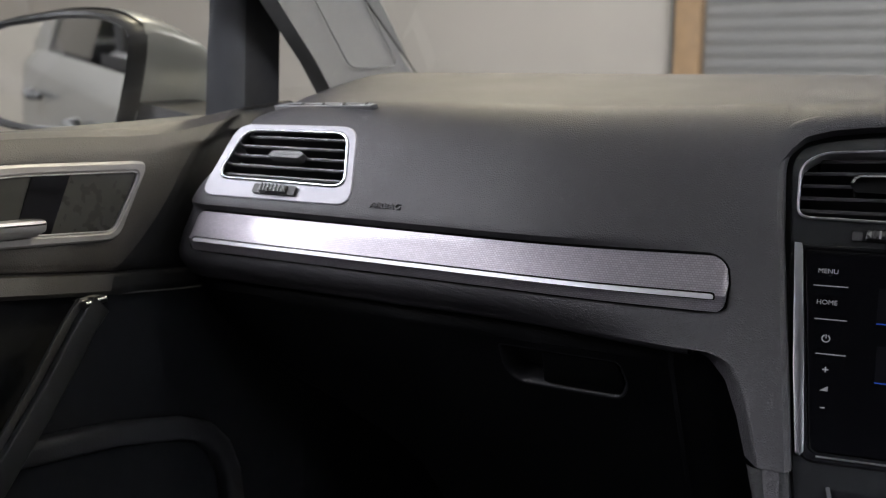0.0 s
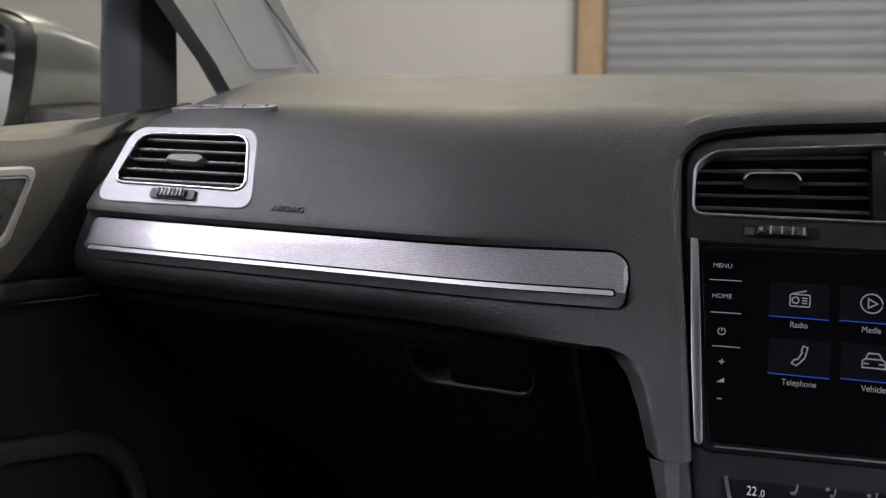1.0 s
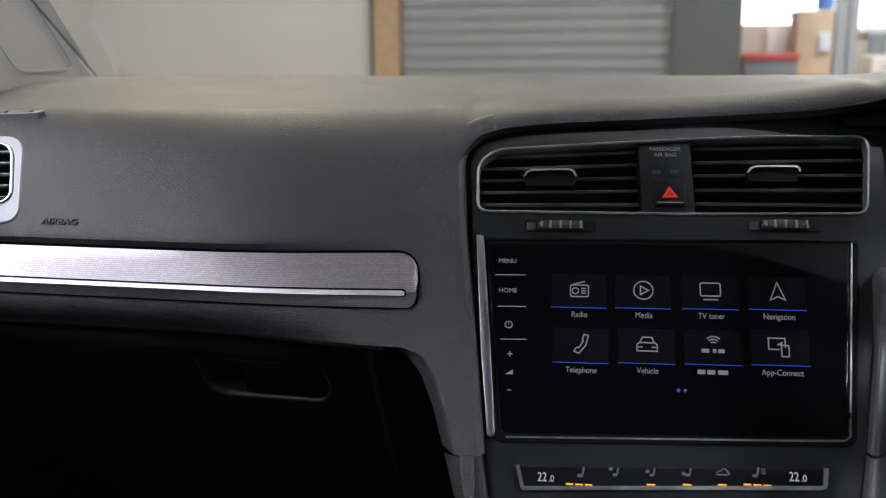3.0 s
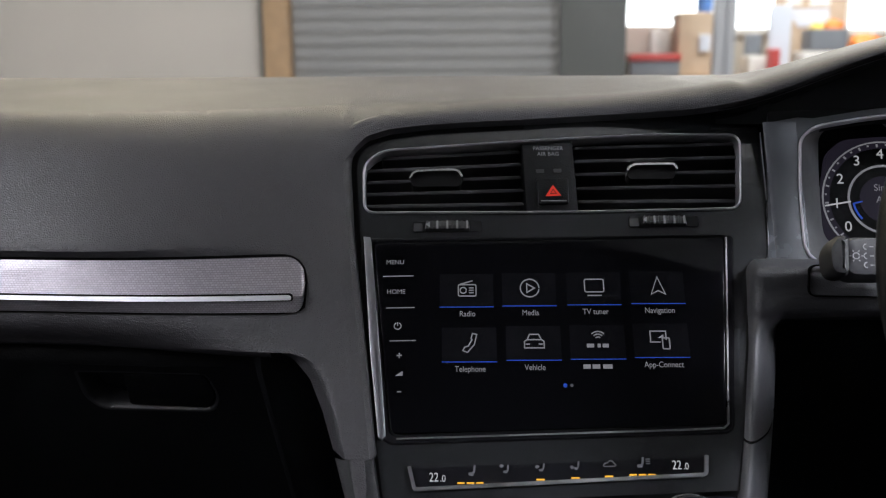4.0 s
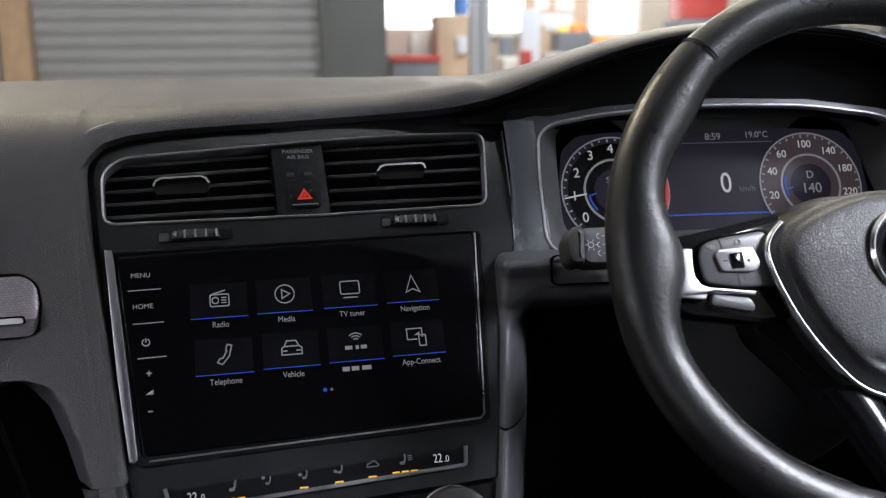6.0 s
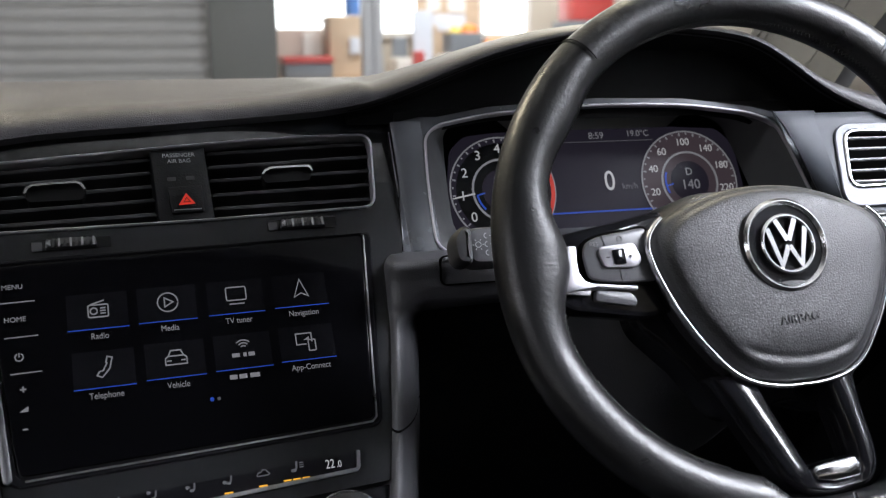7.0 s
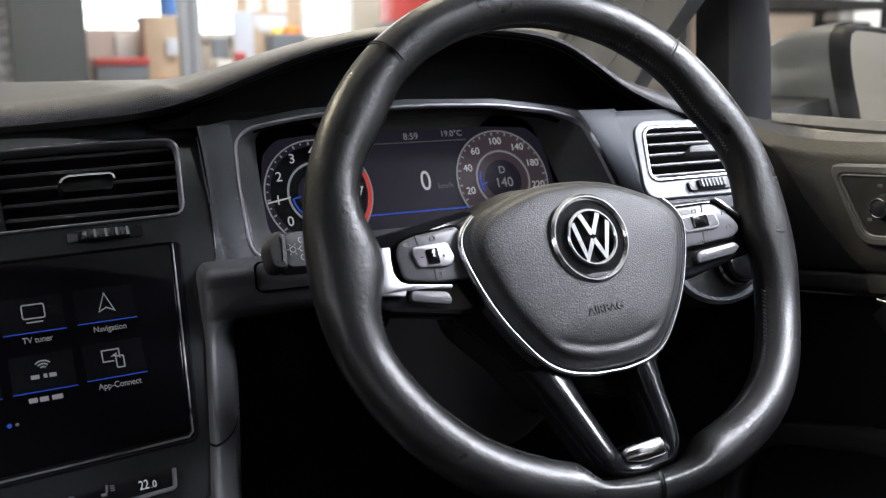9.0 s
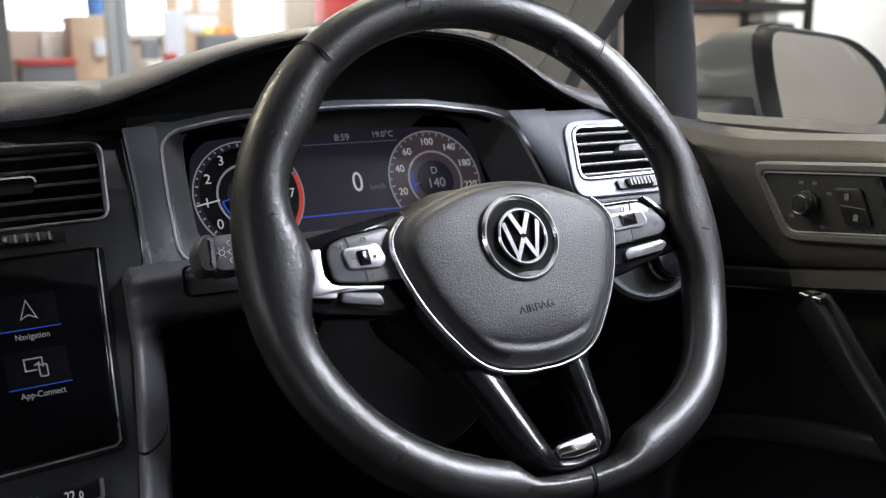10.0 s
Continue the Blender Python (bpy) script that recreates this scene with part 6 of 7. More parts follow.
def door(sx):
    upper = []
    for (za, xa), (zb, xb) in zip(DOOR[:14], DOOR[1:15]):
        upper += [(za + (zb - za) * t, xa + (xb - xa) * t) for t in (0, 0.25, 0.5, 0.75)]
    upper.append(DOOR[14])
    crest = 3 * 4
    edge = [0.19 if n < crest - 4 else lerp_table(SHADE_EDGE, z)[0] for n, (z, x) in enumerate(upper)]
    b = B()
    loft(b, [[door_point(sx, -1.25 + (e + 1.25) * u, z, x) for u in span(0, 0.6, 12)[:-1] + span(0.6, 1, 40)] for (z, x), e in zip(upper, edge)])
    d = part("door", b, DOOR_PAD, car, "dark grey grained inner door panel")
    # Past the curve the panel is black: the dashboard's shadow put into colour.
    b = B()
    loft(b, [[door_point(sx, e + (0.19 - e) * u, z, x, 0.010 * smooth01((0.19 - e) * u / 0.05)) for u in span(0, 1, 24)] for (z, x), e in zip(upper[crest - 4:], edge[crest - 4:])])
    part("door_shade", b, SEAL, d, "black area of the door panel for the dashboard's shadow", 70)
    b = B()
    loft(b, [[door_point(sx, y, z, x) for z, x in DOOR[14:]] for y in span(-1.25, 0.19, 48)])
    part("lower_panel", b, CLOTH, d, "black lower door panel")
    # handle surround on the panel
    def loc(pts):
        return ccw([(-sx * y, z) for y, z in pts])
    drop = -0.004 if sx > 0 else 0.0
    mm = basis((sx * 0.689, 0, drop), (0, -sx, 0), (0, 0, 1))
    if mm.col[2].x * sx > 0:
        mm = basis((sx * 0.689, 0, drop), (0, sx, 0), (0, 0, 1))
        def loc(pts):
            return ccw([(sx * y, z) for y, z in pts])
    o = rpoly(loc([(-0.0665, 0.9890), (-0.20, 1.000), (-0.40, 1.008), (-0.40, 0.955), (-0.225, 0.936), (-0.1100, 0.9225)]), 0.014, 8)
    i = rpoly(loc([(-0.0785, 0.9812), (-0.20, 0.9915), (-0.392, 0.999), (-0.392, 0.962), (-0.225, 0.945), (-0.1150, 0.9312)]), 0.009, 8)
    # Two tones of one surround: the side light's difference is put into colour.
    hs = part("handle_surround", rim_plate(B(), o, i, -0.004, 0.0035, 0.002), HANDLE_GREY if sx < 0 else SHADE, d, "satin grey surround" if sx < 0 else "grey surround, toned darker on the driver's side")
    hs.matrix_basis = mm
    dp = part("handle_plate", plate(B(), shrink(ccw(i), -0.001), -0.003, 0.0008), PLATE, d, "dark grey plate inside the surround")
    dp.matrix_basis = mm
    lr = part("surround_line", rim_plate(B(), i, shrink(ccw(i), 0.0012), -0.002, 0.003, 0.0005), SATIN, d)
    lr.matrix_basis = mm
    if sx < 0:
        b = B()
        plate(b, rpoly(loc([(-0.152, 0.992), (-0.188, 0.997), (-0.215, 0.940), (-0.180, 0.938)]), 0.003), 0.0004, 0.0016)
        o1 = part("handle_pocket", b, GLOSS, d)
        o1.matrix_basis = mm
        b = B()
        plate(b, rpoly(loc([(-0.188, 0.9545), (-0.198, 0.9565), (-0.40, 0.975), (-0.40, 0.957), (-0.200, 0.9425), (-0.190, 0.945)]), 0.003), 0.004, 0.013, 0.004)
        o1 = part("door_handle", b, SATIN, d, "satin silver door handle")
        o1.matrix_basis = mm
    else:
        kc = loc([(-0.1325, 0.9590)])[0]
        b = B()
        plate(b, disc(kc[0], kc[1], 0.0115, 28), 0.0, 0.006, 0.001)
        o1 = part("knob_base", b, MATT, d)
        o1.matrix_basis = mm
        b = B()
        plate(b, disc(kc[0], kc[1], 0.0080, 28), 0.005, 0.014, 0.002)
        o1 = part("mirror_knob", b, SLAT, d, "black mirror adjuster knob with a chrome ring")
        o1.matrix_basis = mm
        kr = part("knob_ring", rim_plate(B(), disc(kc[0], kc[1], 0.0088, 28), disc(kc[0], kc[1], 0.0070, 28), 0.008, 0.0146, 0.0005), CHROME, o1, "chrome ring")
        for dy, dz in ((-0.010, 0.017), (0.004, 0.018), (0.019, 0.011), (-0.017, -0.013), (0.015, -0.018)):
            b = B()
            plate(b, rrect(*loc([(-0.1325 - dy, 0.9590 + dz)])[0], 0.0045, 0.0026, 0.0005, 2), 0.0008, 0.0013)
            part("knob_mark", b, PRINT_MID, d).matrix_basis = mm
        b = B()
        plate(b, rpoly(loc([(-0.157, 0.976), (-0.183, 0.978), (-0.196, 0.949), (-0.171, 0.946)]), 0.004), 0.0006, 0.004, 0.0015)
        o1 = part("lock_buttons", b, SLAT, d, "black lock rocker")
        o1.matrix_basis = mm
        b = B()
        for yy, zz in ((-0.171, 0.970), (-0.181, 0.954)):
            plate(b, rrect(*loc([(yy, zz)])[0], 0.004, 0.0055, 0.0008, 2), 0.004, 0.0046)
        bar(b, loc([(-0.165, 0.9625)])[0], loc([(-0.189, 0.9620)])[0], 0.0007, 0.004, 0.0044)
        o1 = part("lock_marks", b, PRINT_MID, d)
        o1.matrix_basis = mm
        b = B()
        plate(b, rpoly(loc([(-0.197, 0.990), (-0.39, 0.996), (-0.39, 0.965), (-0.222, 0.947)]), 0.003), 0.0009, 0.0014)
        o1 = part("handle_pocket", b, GLOSS, d)
        o1.matrix_basis = mm
    # grab bar running down and back
    b = B()
    path = [(sx * 0.665, -0.160, 0.8790), (sx * 0.664, -0.178, 0.8640), (sx * 0.661, -0.2135, 0.8260), (sx * 0.658, -0.2560, 0.7860), (sx * 0.655, -0.31, 0.737), (sx * 0.66, -0.37, 0.69)]
    sweep(b, path, rpoly([(-0.012, -0.010), (0.010, -0.010), (0.010, 0.004), (0.006, 0.008), (-0.008, 0.004)], 0.003, 3), False, (sx, 0, 0))
    part("grab_bar", b, BAR, d, "grey grab bar with a chrome tip")
    b = B()
    sweep(b, [(sx * 0.665, -0.1545, 0.8825), (sx * 0.664, -0.1765, 0.8822)], rrect(0, 0, 0.018, 0.006, 0.002, 3), False, (0, 0, 1))
    part("bar_tip", b, CHROME, d, "chrome tip")
    b = B()
    sweep(b, [(p[0], p[1] - 0.012, p[2] + 0.004) for p in path], rrect(0, 0, 0.012, 0.004, 0.001, 2), False, (sx, 0, 0))
    part("bar_groove", b, SEAL, d)
    # pocket rim and speaker field
    b = B()
    sweep(b, [(sx * 0.704, -0.40, 0.793), (sx * 0.703, -0.19, 0.7526), (sx * 0.703, -0.12, 0.7395), (sx * 0.703, -0.035, 0.714), (sx * 0.703, -0.005, 0.699), (sx * 0.703, 0.017, 0.674), (sx * 0.703, 0.030, 0.640), (sx * 0.703, 0.033, 0.60), (sx * 0.703, 0.028, 0.50)], rrect(0, 0, 0.022, 0.024, 0.008, 3), False, (sx, 0, 0))
    part("pocket_rim", b, PAD_LOW, d, "dark grey rim of the door pocket")
    # top seal and window frame
    go, gb, gi = (0.0, 0.0, 0.0) if sx < 0 else (-0.013, -0.011, -0.018)
    b = B()
    slab(b, mirrored([[(0.742, y, 1.012 + 0.010 * smooth01((-y - 0.05) / 0.6)), (0.756, y, 1.020 + 0.010 * smooth01((-y - 0.05) / 0.6))] for y in span(-1.25, 0.10, 12)], sx), (0, 0, -0.03))
    part("window_seal", b, SEAL, d)
    b = B()
    slab(b, mirrored([[(0.752, 0.078 + go, 0.995), (0.742, 0.084 + go, 0.995), (0.730, 0.096 + go, 0.995), (0.727, 0.109 + gb, 0.995)], [(0.722, 0.064 + go, 1.16), (0.712, 0.068 + go, 1.16), (0.700, 0.082 + go, 1.16), (0.697, 0.093 + gb, 1.16)], [(0.64, 0.01, 1.40), (0.632, 0.015, 1.40), (0.616, 0.04, 1.40), (0.612, 0.06, 1.40)]], sx), (sx * 0.003, 0.012, 0))
    part("window_guide", b, GUIDE, d, "dark grey window guide post")
    b = B()
    slab(b, mirrored([[(0.727, 0.109 + gb, 1.0), (0.724, 0.168 + gi, 1.0)], [(0.697, 0.093 + gb, 1.16), (0.694, 0.144 + gi, 1.16)], [(0.612, 0.06, 1.40), (0.61, 0.09, 1.40)]], sx), (sx * 0.02, 0, 0))
    part("guide_seal", b, SEAL, d, "black rubber seal")
    b = B()
    slab(b, mirrored([[(0.760, -0.75, 1.012), (0.760, 0.100, 1.012)], [(0.634, -0.75, 1.395), (0.634, 0.040, 1.395)]], sx), (sx * 0.004, 0, 0))
    gp = part("window_pane", b, GLASS, d, "clear side window")
    gp.visible_shadow = False
    # outer skin
    b = B()
    out = []
    for y in span(-1.25, 0.55, 24):
        out.append([(0.785, y, 1.005), (0.812, y, 0.982), (0.838, y, 0.955), (0.842, y, 0.945), (0.848, y, 0.90), (0.86, y, 0.80), (0.87, y, 0.70), (0.865, y, 0.45), (0.84, y, 0.25)])
    loft(b, mirrored(out, sx))
    part("outer_skin", b, PAINT, d, "silver painted outer skin")
    b = B()
    tube(b, [(sx * 0.862, -0.98, 0.885), (sx * 0.888, -0.95, 0.885), (sx * 0.890, -0.80, 0.884), (sx * 0.862, -0.77, 0.884)], 0.012, 8)
    part("outer_handle", b, FRAME_GREY, d)
    return d


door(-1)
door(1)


GLASS_LOOP = {
    -1: [(0.920, 1.100), (0.931, 1.117), (0.955, 1.126), (0.990, 1.127), (1.027, 1.122), (1.058, 1.116), (1.092, 1.099), (1.108, 1.062), (1.097, 1.024), (1.069, 1.008), (1.04, 1.000), (0.996, 0.997), (0.948, 0.998), (0.931, 1.041)],
    1: [(0.925, 1.085), (0.929, 1.112), (0.969, 1.110), (1.016, 1.102), (1.047, 1.084), (1.068, 1.061), (1.082, 1.032), (1.074, 1.003), (1.037, 0.996), (0.997, 0.993), (0.954, 0.991), (0.939, 1.029)]}


def wing_mirror(sx):
    lean = 0.53 if sx < 0 else 0.36
    loop = [(x, z - (0.008 if sx > 0 else 0)) for x, z in smooth_loop(GLASS_LOOP[sx], 3)]
    cx, cz, xin = 1.0, 1.058, min(x for x, z in loop)

    def ring(bm, s, back):
        return [bm.verts.new((sx * (cx + (x - cx) * (s if x > cx else 1 + (s - 1) * 0.45)), 0.10 - lean * (x - 0.99) + back, cz + (z - cz) * s)) for x, z in loop]

    def shell_ring(bm, d):
        """A slice of the rounded housing at depth d behind the surround."""
        h, s = max(0.02, 1 - (d / 0.25) ** 2.1), math.sqrt(max(0.0, 1 - (d / 0.31) ** 2))
        out = []
        for x, z in loop:
            px, pz = cx + (x - cx) * (1.16 if x > cx else 1.06), max(cz + (z - cz) * (1.19 if z > cz else 1.16), 0.9 if d < 0.02 else 1.022)
            x0, z0 = xin - 0.018, 1.003
            out.append(bm.verts.new((sx * (x0 + (px - x0) * s), 0.122 - lean * (x - 0.99) * max(0.0, 1 - d / 0.2) + d, z0 + (pz - z0) * (h if pz > z0 else min(1, 0.4 + h)))))
        return out
    b = B()
    r = [shell_ring(b, d) for d in (0.0, 0.012, 0.03, 0.06, 0.09, 0.12, 0.15, 0.175, 0.20, 0.22, 0.235, 0.245)]
    for a, c in zip(r, r[1:]):
        bridge(b, a, c)
    b.faces.new(r[-1])
    w = part("wing_mirror", b, PAINT, car, "silver painted wing mirror")
    b = B()
    r = [ring(b, 0.985, 0.012), ring(b, 1.0, 0.002), ring(b, 1.05, -0.004), ring(b, 1.11, 0.0), ring(b, 1.145, 0.012), ring(b, 1.14, 0.025)]
    for a, c in zip(r, r[1:]):
        bridge(b, a, c)
    part("mirror_surround", b, SURROUND, w, "black plastic surround")
    b = B()
    b.faces.new([b.verts.new((v.co.x, v.co.y + ((-0.010 * (abs(v.co.x) - 1.0) - 0.024 * (v.co.z - cz)) if sx < 0 else 0.0), v.co.z)) for v in ring(b, 0.995, 0.008)])
    bmesh.ops.delete(b, geom=[v for v in b.verts if not v.link_faces], context="VERTS")
    part("mirror_glass", b, MIRROR, w, "mirror glass", smooth=0)
    b = B()
    loft(b, [[(sx * 0.755, 0.13, 0.970), (sx * 0.755, 0.24, 0.970), (sx * 0.755, 0.24, 0.992), (sx * 0.755, 0.14, 0.992)], [(sx * 0.83, 0.14, 0.975), (sx * 0.83, 0.24, 0.975), (sx * 0.83, 0.24, 1.012), (sx * 0.83, 0.15, 1.012)], [(sx * 0.955, 0.150, 0.985), (sx * 0.955, 0.25, 0.985), (sx * 0.955, 0.25, 1.03), (sx * 0.955, 0.155, 1.03)]], True)
    part("mirror_foot", b, MATT, w, "black mirror foot")


wing_mirror(-1)
wing_mirror(1)

shell = car
for sx in (-1, 1):
    b = B()
    rows = [[(0.664, 0.195, 1.035), (0.676, 0.25, 1.04), (0.692, 0.34, 1.046), (0.703, 0.43, 1.05), (0.715, 0.47, 1.045)],
            [(0.662, 0.160, 1.075), (0.672, 0.22, 1.078), (0.684, 0.31, 1.085), (0.690, 0.375, 1.09), (0.70, 0.41, 1.09)],
            [(0.648, 0.080, 1.136), (0.655, 0.14, 1.14), (0.668, 0.22, 1.145), (0.672, 0.285, 1.148), (0.68, 0.32, 1.15)],
            [(0.60, -0.13, 1.28), (0.605, -0.08, 1.285), (0.612, -0.01, 1.29), (0.615, 0.05, 1.295), (0.62, 0.08, 1.30)],
            [(0.545, -0.36, 1.405), (0.548, -0.32, 1.408), (0.552, -0.26, 1.41), (0.555, -0.22, 1.412), (0.56, -0.2, 1.415)]]
    slab(b, mirrored(rows, sx), (sx * 0.03, 0.01, 0))
    part("pillar_trim", b, PILLAR, shell, "light grey pillar trim")
    b = B()
    def pil(u, v):
        r0 = rows[0][1:4]
        r1 = rows[2][1:4]
        a = Vector(r0[0]).lerp(Vector(r0[2]), u)
        c = Vector(r1[0]).lerp(Vector(r1[2]), u)
        p = a.lerp(c, v)
        return (sx * (p.x - 0.004), p.y - 0.003, p.z)
    loopp = rpoly([(0.10, 0.25), (0.86, 0.18), (0.90, 1.6), (0.05, 1.6)], 0.12, 5)
    tube(b, [pil(u, v) for u, v in loopp], 0.0008, 6, True, up=(sx, 0, 0))
    part("trim_bead", b, PILLAR, shell)
    b = B()
    slab(b, mirrored([[(0.726, 0.150, 1.00), (0.73, 0.50, 1.0)], [(0.697, 0.120, 1.20), (0.70, 0.30, 1.2)]], sx), (sx * 0.004, 0, 0))
    qp = part("quarter_pane", b, GLASS, shell, "clear quarter light")
    qp.visible_shadow = False
    b = B()
    tube(b, [(sx * 0.735, 0.47, 1.03), (sx * 0.705, 0.29, 1.145), (sx * 0.64, -0.02, 1.31), (sx * 0.58, -0.28, 1.43)], 0.028, 8, up=(sx, 0, 0))
    part("pillar_outer", b, PAINT, shell, "silver painted windscreen pillar")
b = B()
ws = [[(x, 0.60 - 0.10 * (x / 0.72) ** 2, 1.005) for x in span(-0.70, 0.70, 14)], [(x * 0.93, 0.25 - 0.09 * (x / 0.72) ** 2, 1.20) for x in span(-0.70, 0.70, 14)], [(x * 0.80, -0.18 - 0.07 * (x / 0.72) ** 2, 1.415) for x in span(-0.70, 0.70, 14)]]
slab(b, ws, (0, 0.003, 0.004))
wp = part("windscreen", b, GLASS, shell, "clear windscreen")
wp.visible_shadow = False
b = B()
slab(b, [[(x, y, 1.42 + 0.03 * math.sin(math.pi * min(1, (0.15 - y) / 2.2)) - 0.03 * (x / 0.56) ** 2) for x in span(-0.58, 0.58, 10)] for y in span(-0.2, -2.3, 14)], (0, 0, 0.03))
part("roof", b, LINER, shell, "grey headliner under the roof")
b = B()
box(b, (-0.72, -2.32, 0.3), (0.72, -2.28, 1.02))
part("rear_bulkhead", b, CLOTH, shell)
b = B()
box(b, (-0.80, -2.3, 0.24), (0.80, 0.7, 0.30))
part("floor_carpet", b, CLOTH, shell)
b = B()
box(b, (-0.78, 0.55, 0.30), (0.78, 0.60, 0.98))
part("firewall", b, CLOTH, shell)
b = B()
loft(b, [[(x, 0.62, 1.0 - 0.02 * (x / 0.7) ** 2) for x in span(-0.78, 0.78, 12)], [(x, 1.0, 0.985 - 0.03 * (x / 0.7) ** 2) for x in span(-0.78, 0.78, 12)], [(x, 1.35, 0.90 - 0.05 * (x / 0.7) ** 2) for x in span(-0.78, 0.78, 12)], [(x, 1.55, 0.72 - 0.05 * (x / 0.7) ** 2) for x in span(-0.74, 0.74, 12)], [(x, 1.6, 0.3) for x in span(-0.74, 0.74, 12)]])
part("bonnet", b, PAINT, shell, "silver painted bonnet")
for sx in (-1, 1):
    b = B()
    box(b, (sx * 0.66 - 0.05, -1.30, 1.0), (sx * 0.66 + 0.05, -1.18, 1.42), 0.01)
    part("centre_pillar", b, SEAL, shell, "black centre pillar")
    b = B()
    loft(b, mirrored([[(0.785, y, 1.005), (0.812, y, 0.982), (0.838, y, 0.955), (0.842, y, 0.945), (0.848, y, 0.90), (0.86, y, 0.80), (0.87, y, 0.70), (0.84, y, 0.25)] for y in span(-2.5, -1.252, 6)], sx))
    part("rear_side", b, PAINT, shell)
    b = B()
    tube(b, [(sx * 0.862, -1.98, 0.885), (sx * 0.888, -1.95, 0.885), (sx * 0.890, -1.80, 0.884), (sx * 0.862, -1.77, 0.884)], 0.012, 8)
    part("outer_handle", b, FRAME_GREY, shell)
    b = B()
    slab(b, mirrored([[(0.775, y, 1.012), (0.70, y, 1.22), (0.62, y, 1.40)] for y in span(-2.15, -1.30, 4)], sx), (-sx * 0.004, 0, 0))
    part("rear_window", b, DARK_GLASS, shell, "dark rear side window").visible_shadow = False
    b = B()
    slab(b, mirrored([[(0.79, y, 1.00), (0.71, y, 1.22), (0.63, y, 1.41)] for y in (-2.6, -2.4, -2.16)], sx), (-sx * 0.02, 0, 0))
    part("rear_pillar", b, PAINT, shell, "silver rear pillar")
    b = B()
    tube(b, [(sx * 0.63, y, 1.415 + 0.02 * math.sin(math.pi * min(1, (0.15 - y) / 2.4))) for y in span(-0.2, -2.5, 12)], 0.022, 8, up=(0, 0, 1))
    part("roof_rail", b, PAINT, shell, "silver roof edge")
b = B()
slab(b, [[(x, y, 1.455 + 0.03 * math.sin(math.pi * min(1, (0.15 - y) / 2.2)) - 0.03 * (x / 0.62) ** 2) for x in span(-0.63, 0.63, 10)] for y in span(-0.19, -2.45, 14)], (0, 0, 0.012))
part("roof_skin", b, PAINT, shell, "silver painted roof")
b = B()
slab(b, [[(x, -2.46 - 0.04 * (1 - (x / 0.7) ** 2), 1.43) for x in span(-0.60, 0.60, 8)], [(x * 1.2, -2.66 - 0.05 * (1 - (x / 0.7) ** 2), 1.03) for x in span(-0.60, 0.60, 8)]], (0, 0.004, 0))
part("rear_screen", b, DARK_GLASS, shell, "dark rear screen").visible_shadow = False
b = B()
loft(b, [[(x, -2.66 - 0.05 * (1 - (x / 0.8) ** 2), z) for x in span(-0.78, 0.78, 10)] for z in (1.03, 0.9)] + [[(x, -2.72 - 0.06 * (1 - (x / 0.8) ** 2), z) for x in span(-0.82, 0.82, 10)] for z in (0.7, 0.45, 0.28)])
part("tailgate", b, PAINT, shell, "silver tailgate and bumper")
for sx in (-1, 1):
    b = B()
    loft(b, mirrored([[(0.78, y, 0.985 - 0.10 * smooth01((y - 0.9) / 0.7)), (0.84, y, 0.90 - 0.09 * smooth01((y - 0.9) / 0.7)), (0.865, y, 0.72), (0.86, y, 0.66)] for y in span(0.55, 1.56, 10)], sx))
    part("front_wing", b, PAINT, shell, "silver front wing")
    for yy in (1.02, -2.05):
        m = Matrix.Translation((sx * 0.76, yy, 0.315)) @ Matrix.Rotation(radians(90 * sx), 4, "Y")
        b = B()
        lathe(b, [(0.20, -0.10), (0.28, -0.10), (0.305, -0.085), (0.315, -0.05), (0.315, 0.05), (0.305, 0.085), (0.28, 0.10), (0.20, 0.10)], 40, m)
        wh = part("wheel", b, SEAL, shell, "black tyre on a silver rim")
        b = B()
        lathe(b, [(0.19, 0.06), (0.205, 0.103), (0.19, 0.100), (0.15, 0.075), (0.05, 0.085), (0.03, 0.095)], 40, m)
        part("wheel_rim", b, SATIN, wh, "silver rim")

# ------------------------------------------------------------------ workshop round the car
b = B()
box(b, (-7, -7, -0.1), (9, 11, 0.0))
solid("floor", b, CONCRETE, "grey concrete workshop floor", "floor", kind="structure")
b = B()
box(b, (-7, -7, 3.6), (9, 11, 3.7))
solid("ceiling", b, WHITE, "pale workshop ceiling", "ceiling", kind="structure")
b = B()
box(b, (-7, 4.75, 0), (-1.49, 4.9, 3.6))
solid("wall_north", b, WALL, "plain cream painted wall", "wall", kind="structure")
b = B()
box(b, (-7.1, -7, 0), (-7, 4.9, 3.6))
solid("wall_west", b, WALL, "plain cream painted wall", "wall", kind="structure")
b = B()
box(b, (-7, -7.1, 0), (9, -7, 3.6))
solid("wall_south", b, WALL, "plain cream painted wall", "wall", kind="structure")
b = B()
box(b, (9, -7, 0), (9.1, 11, 3.6))
solid("wall_east", b, WALL, "plain cream painted wall", "wall", kind="structure")
b = B()
box(b, (-1.478, 4.62, 0), (-1.335, 4.75, 3.4), 0.006)
solid("timber_post", b, WOOD, "raw timber door post with worn paint", "post", kind="structure")
b = B()
box(b, (-1.52, 4.70, 0), (-1.482, 4.75, 3.4), 0.004)
solid("trim", b, STEEL, "dark trim strip beside the post", "trim", kind="structure")
sh = thing("roller_shutter", pose(-0.56, 4.72, 0), "closed grey steel roller shutter", "roller shutter")
me = None
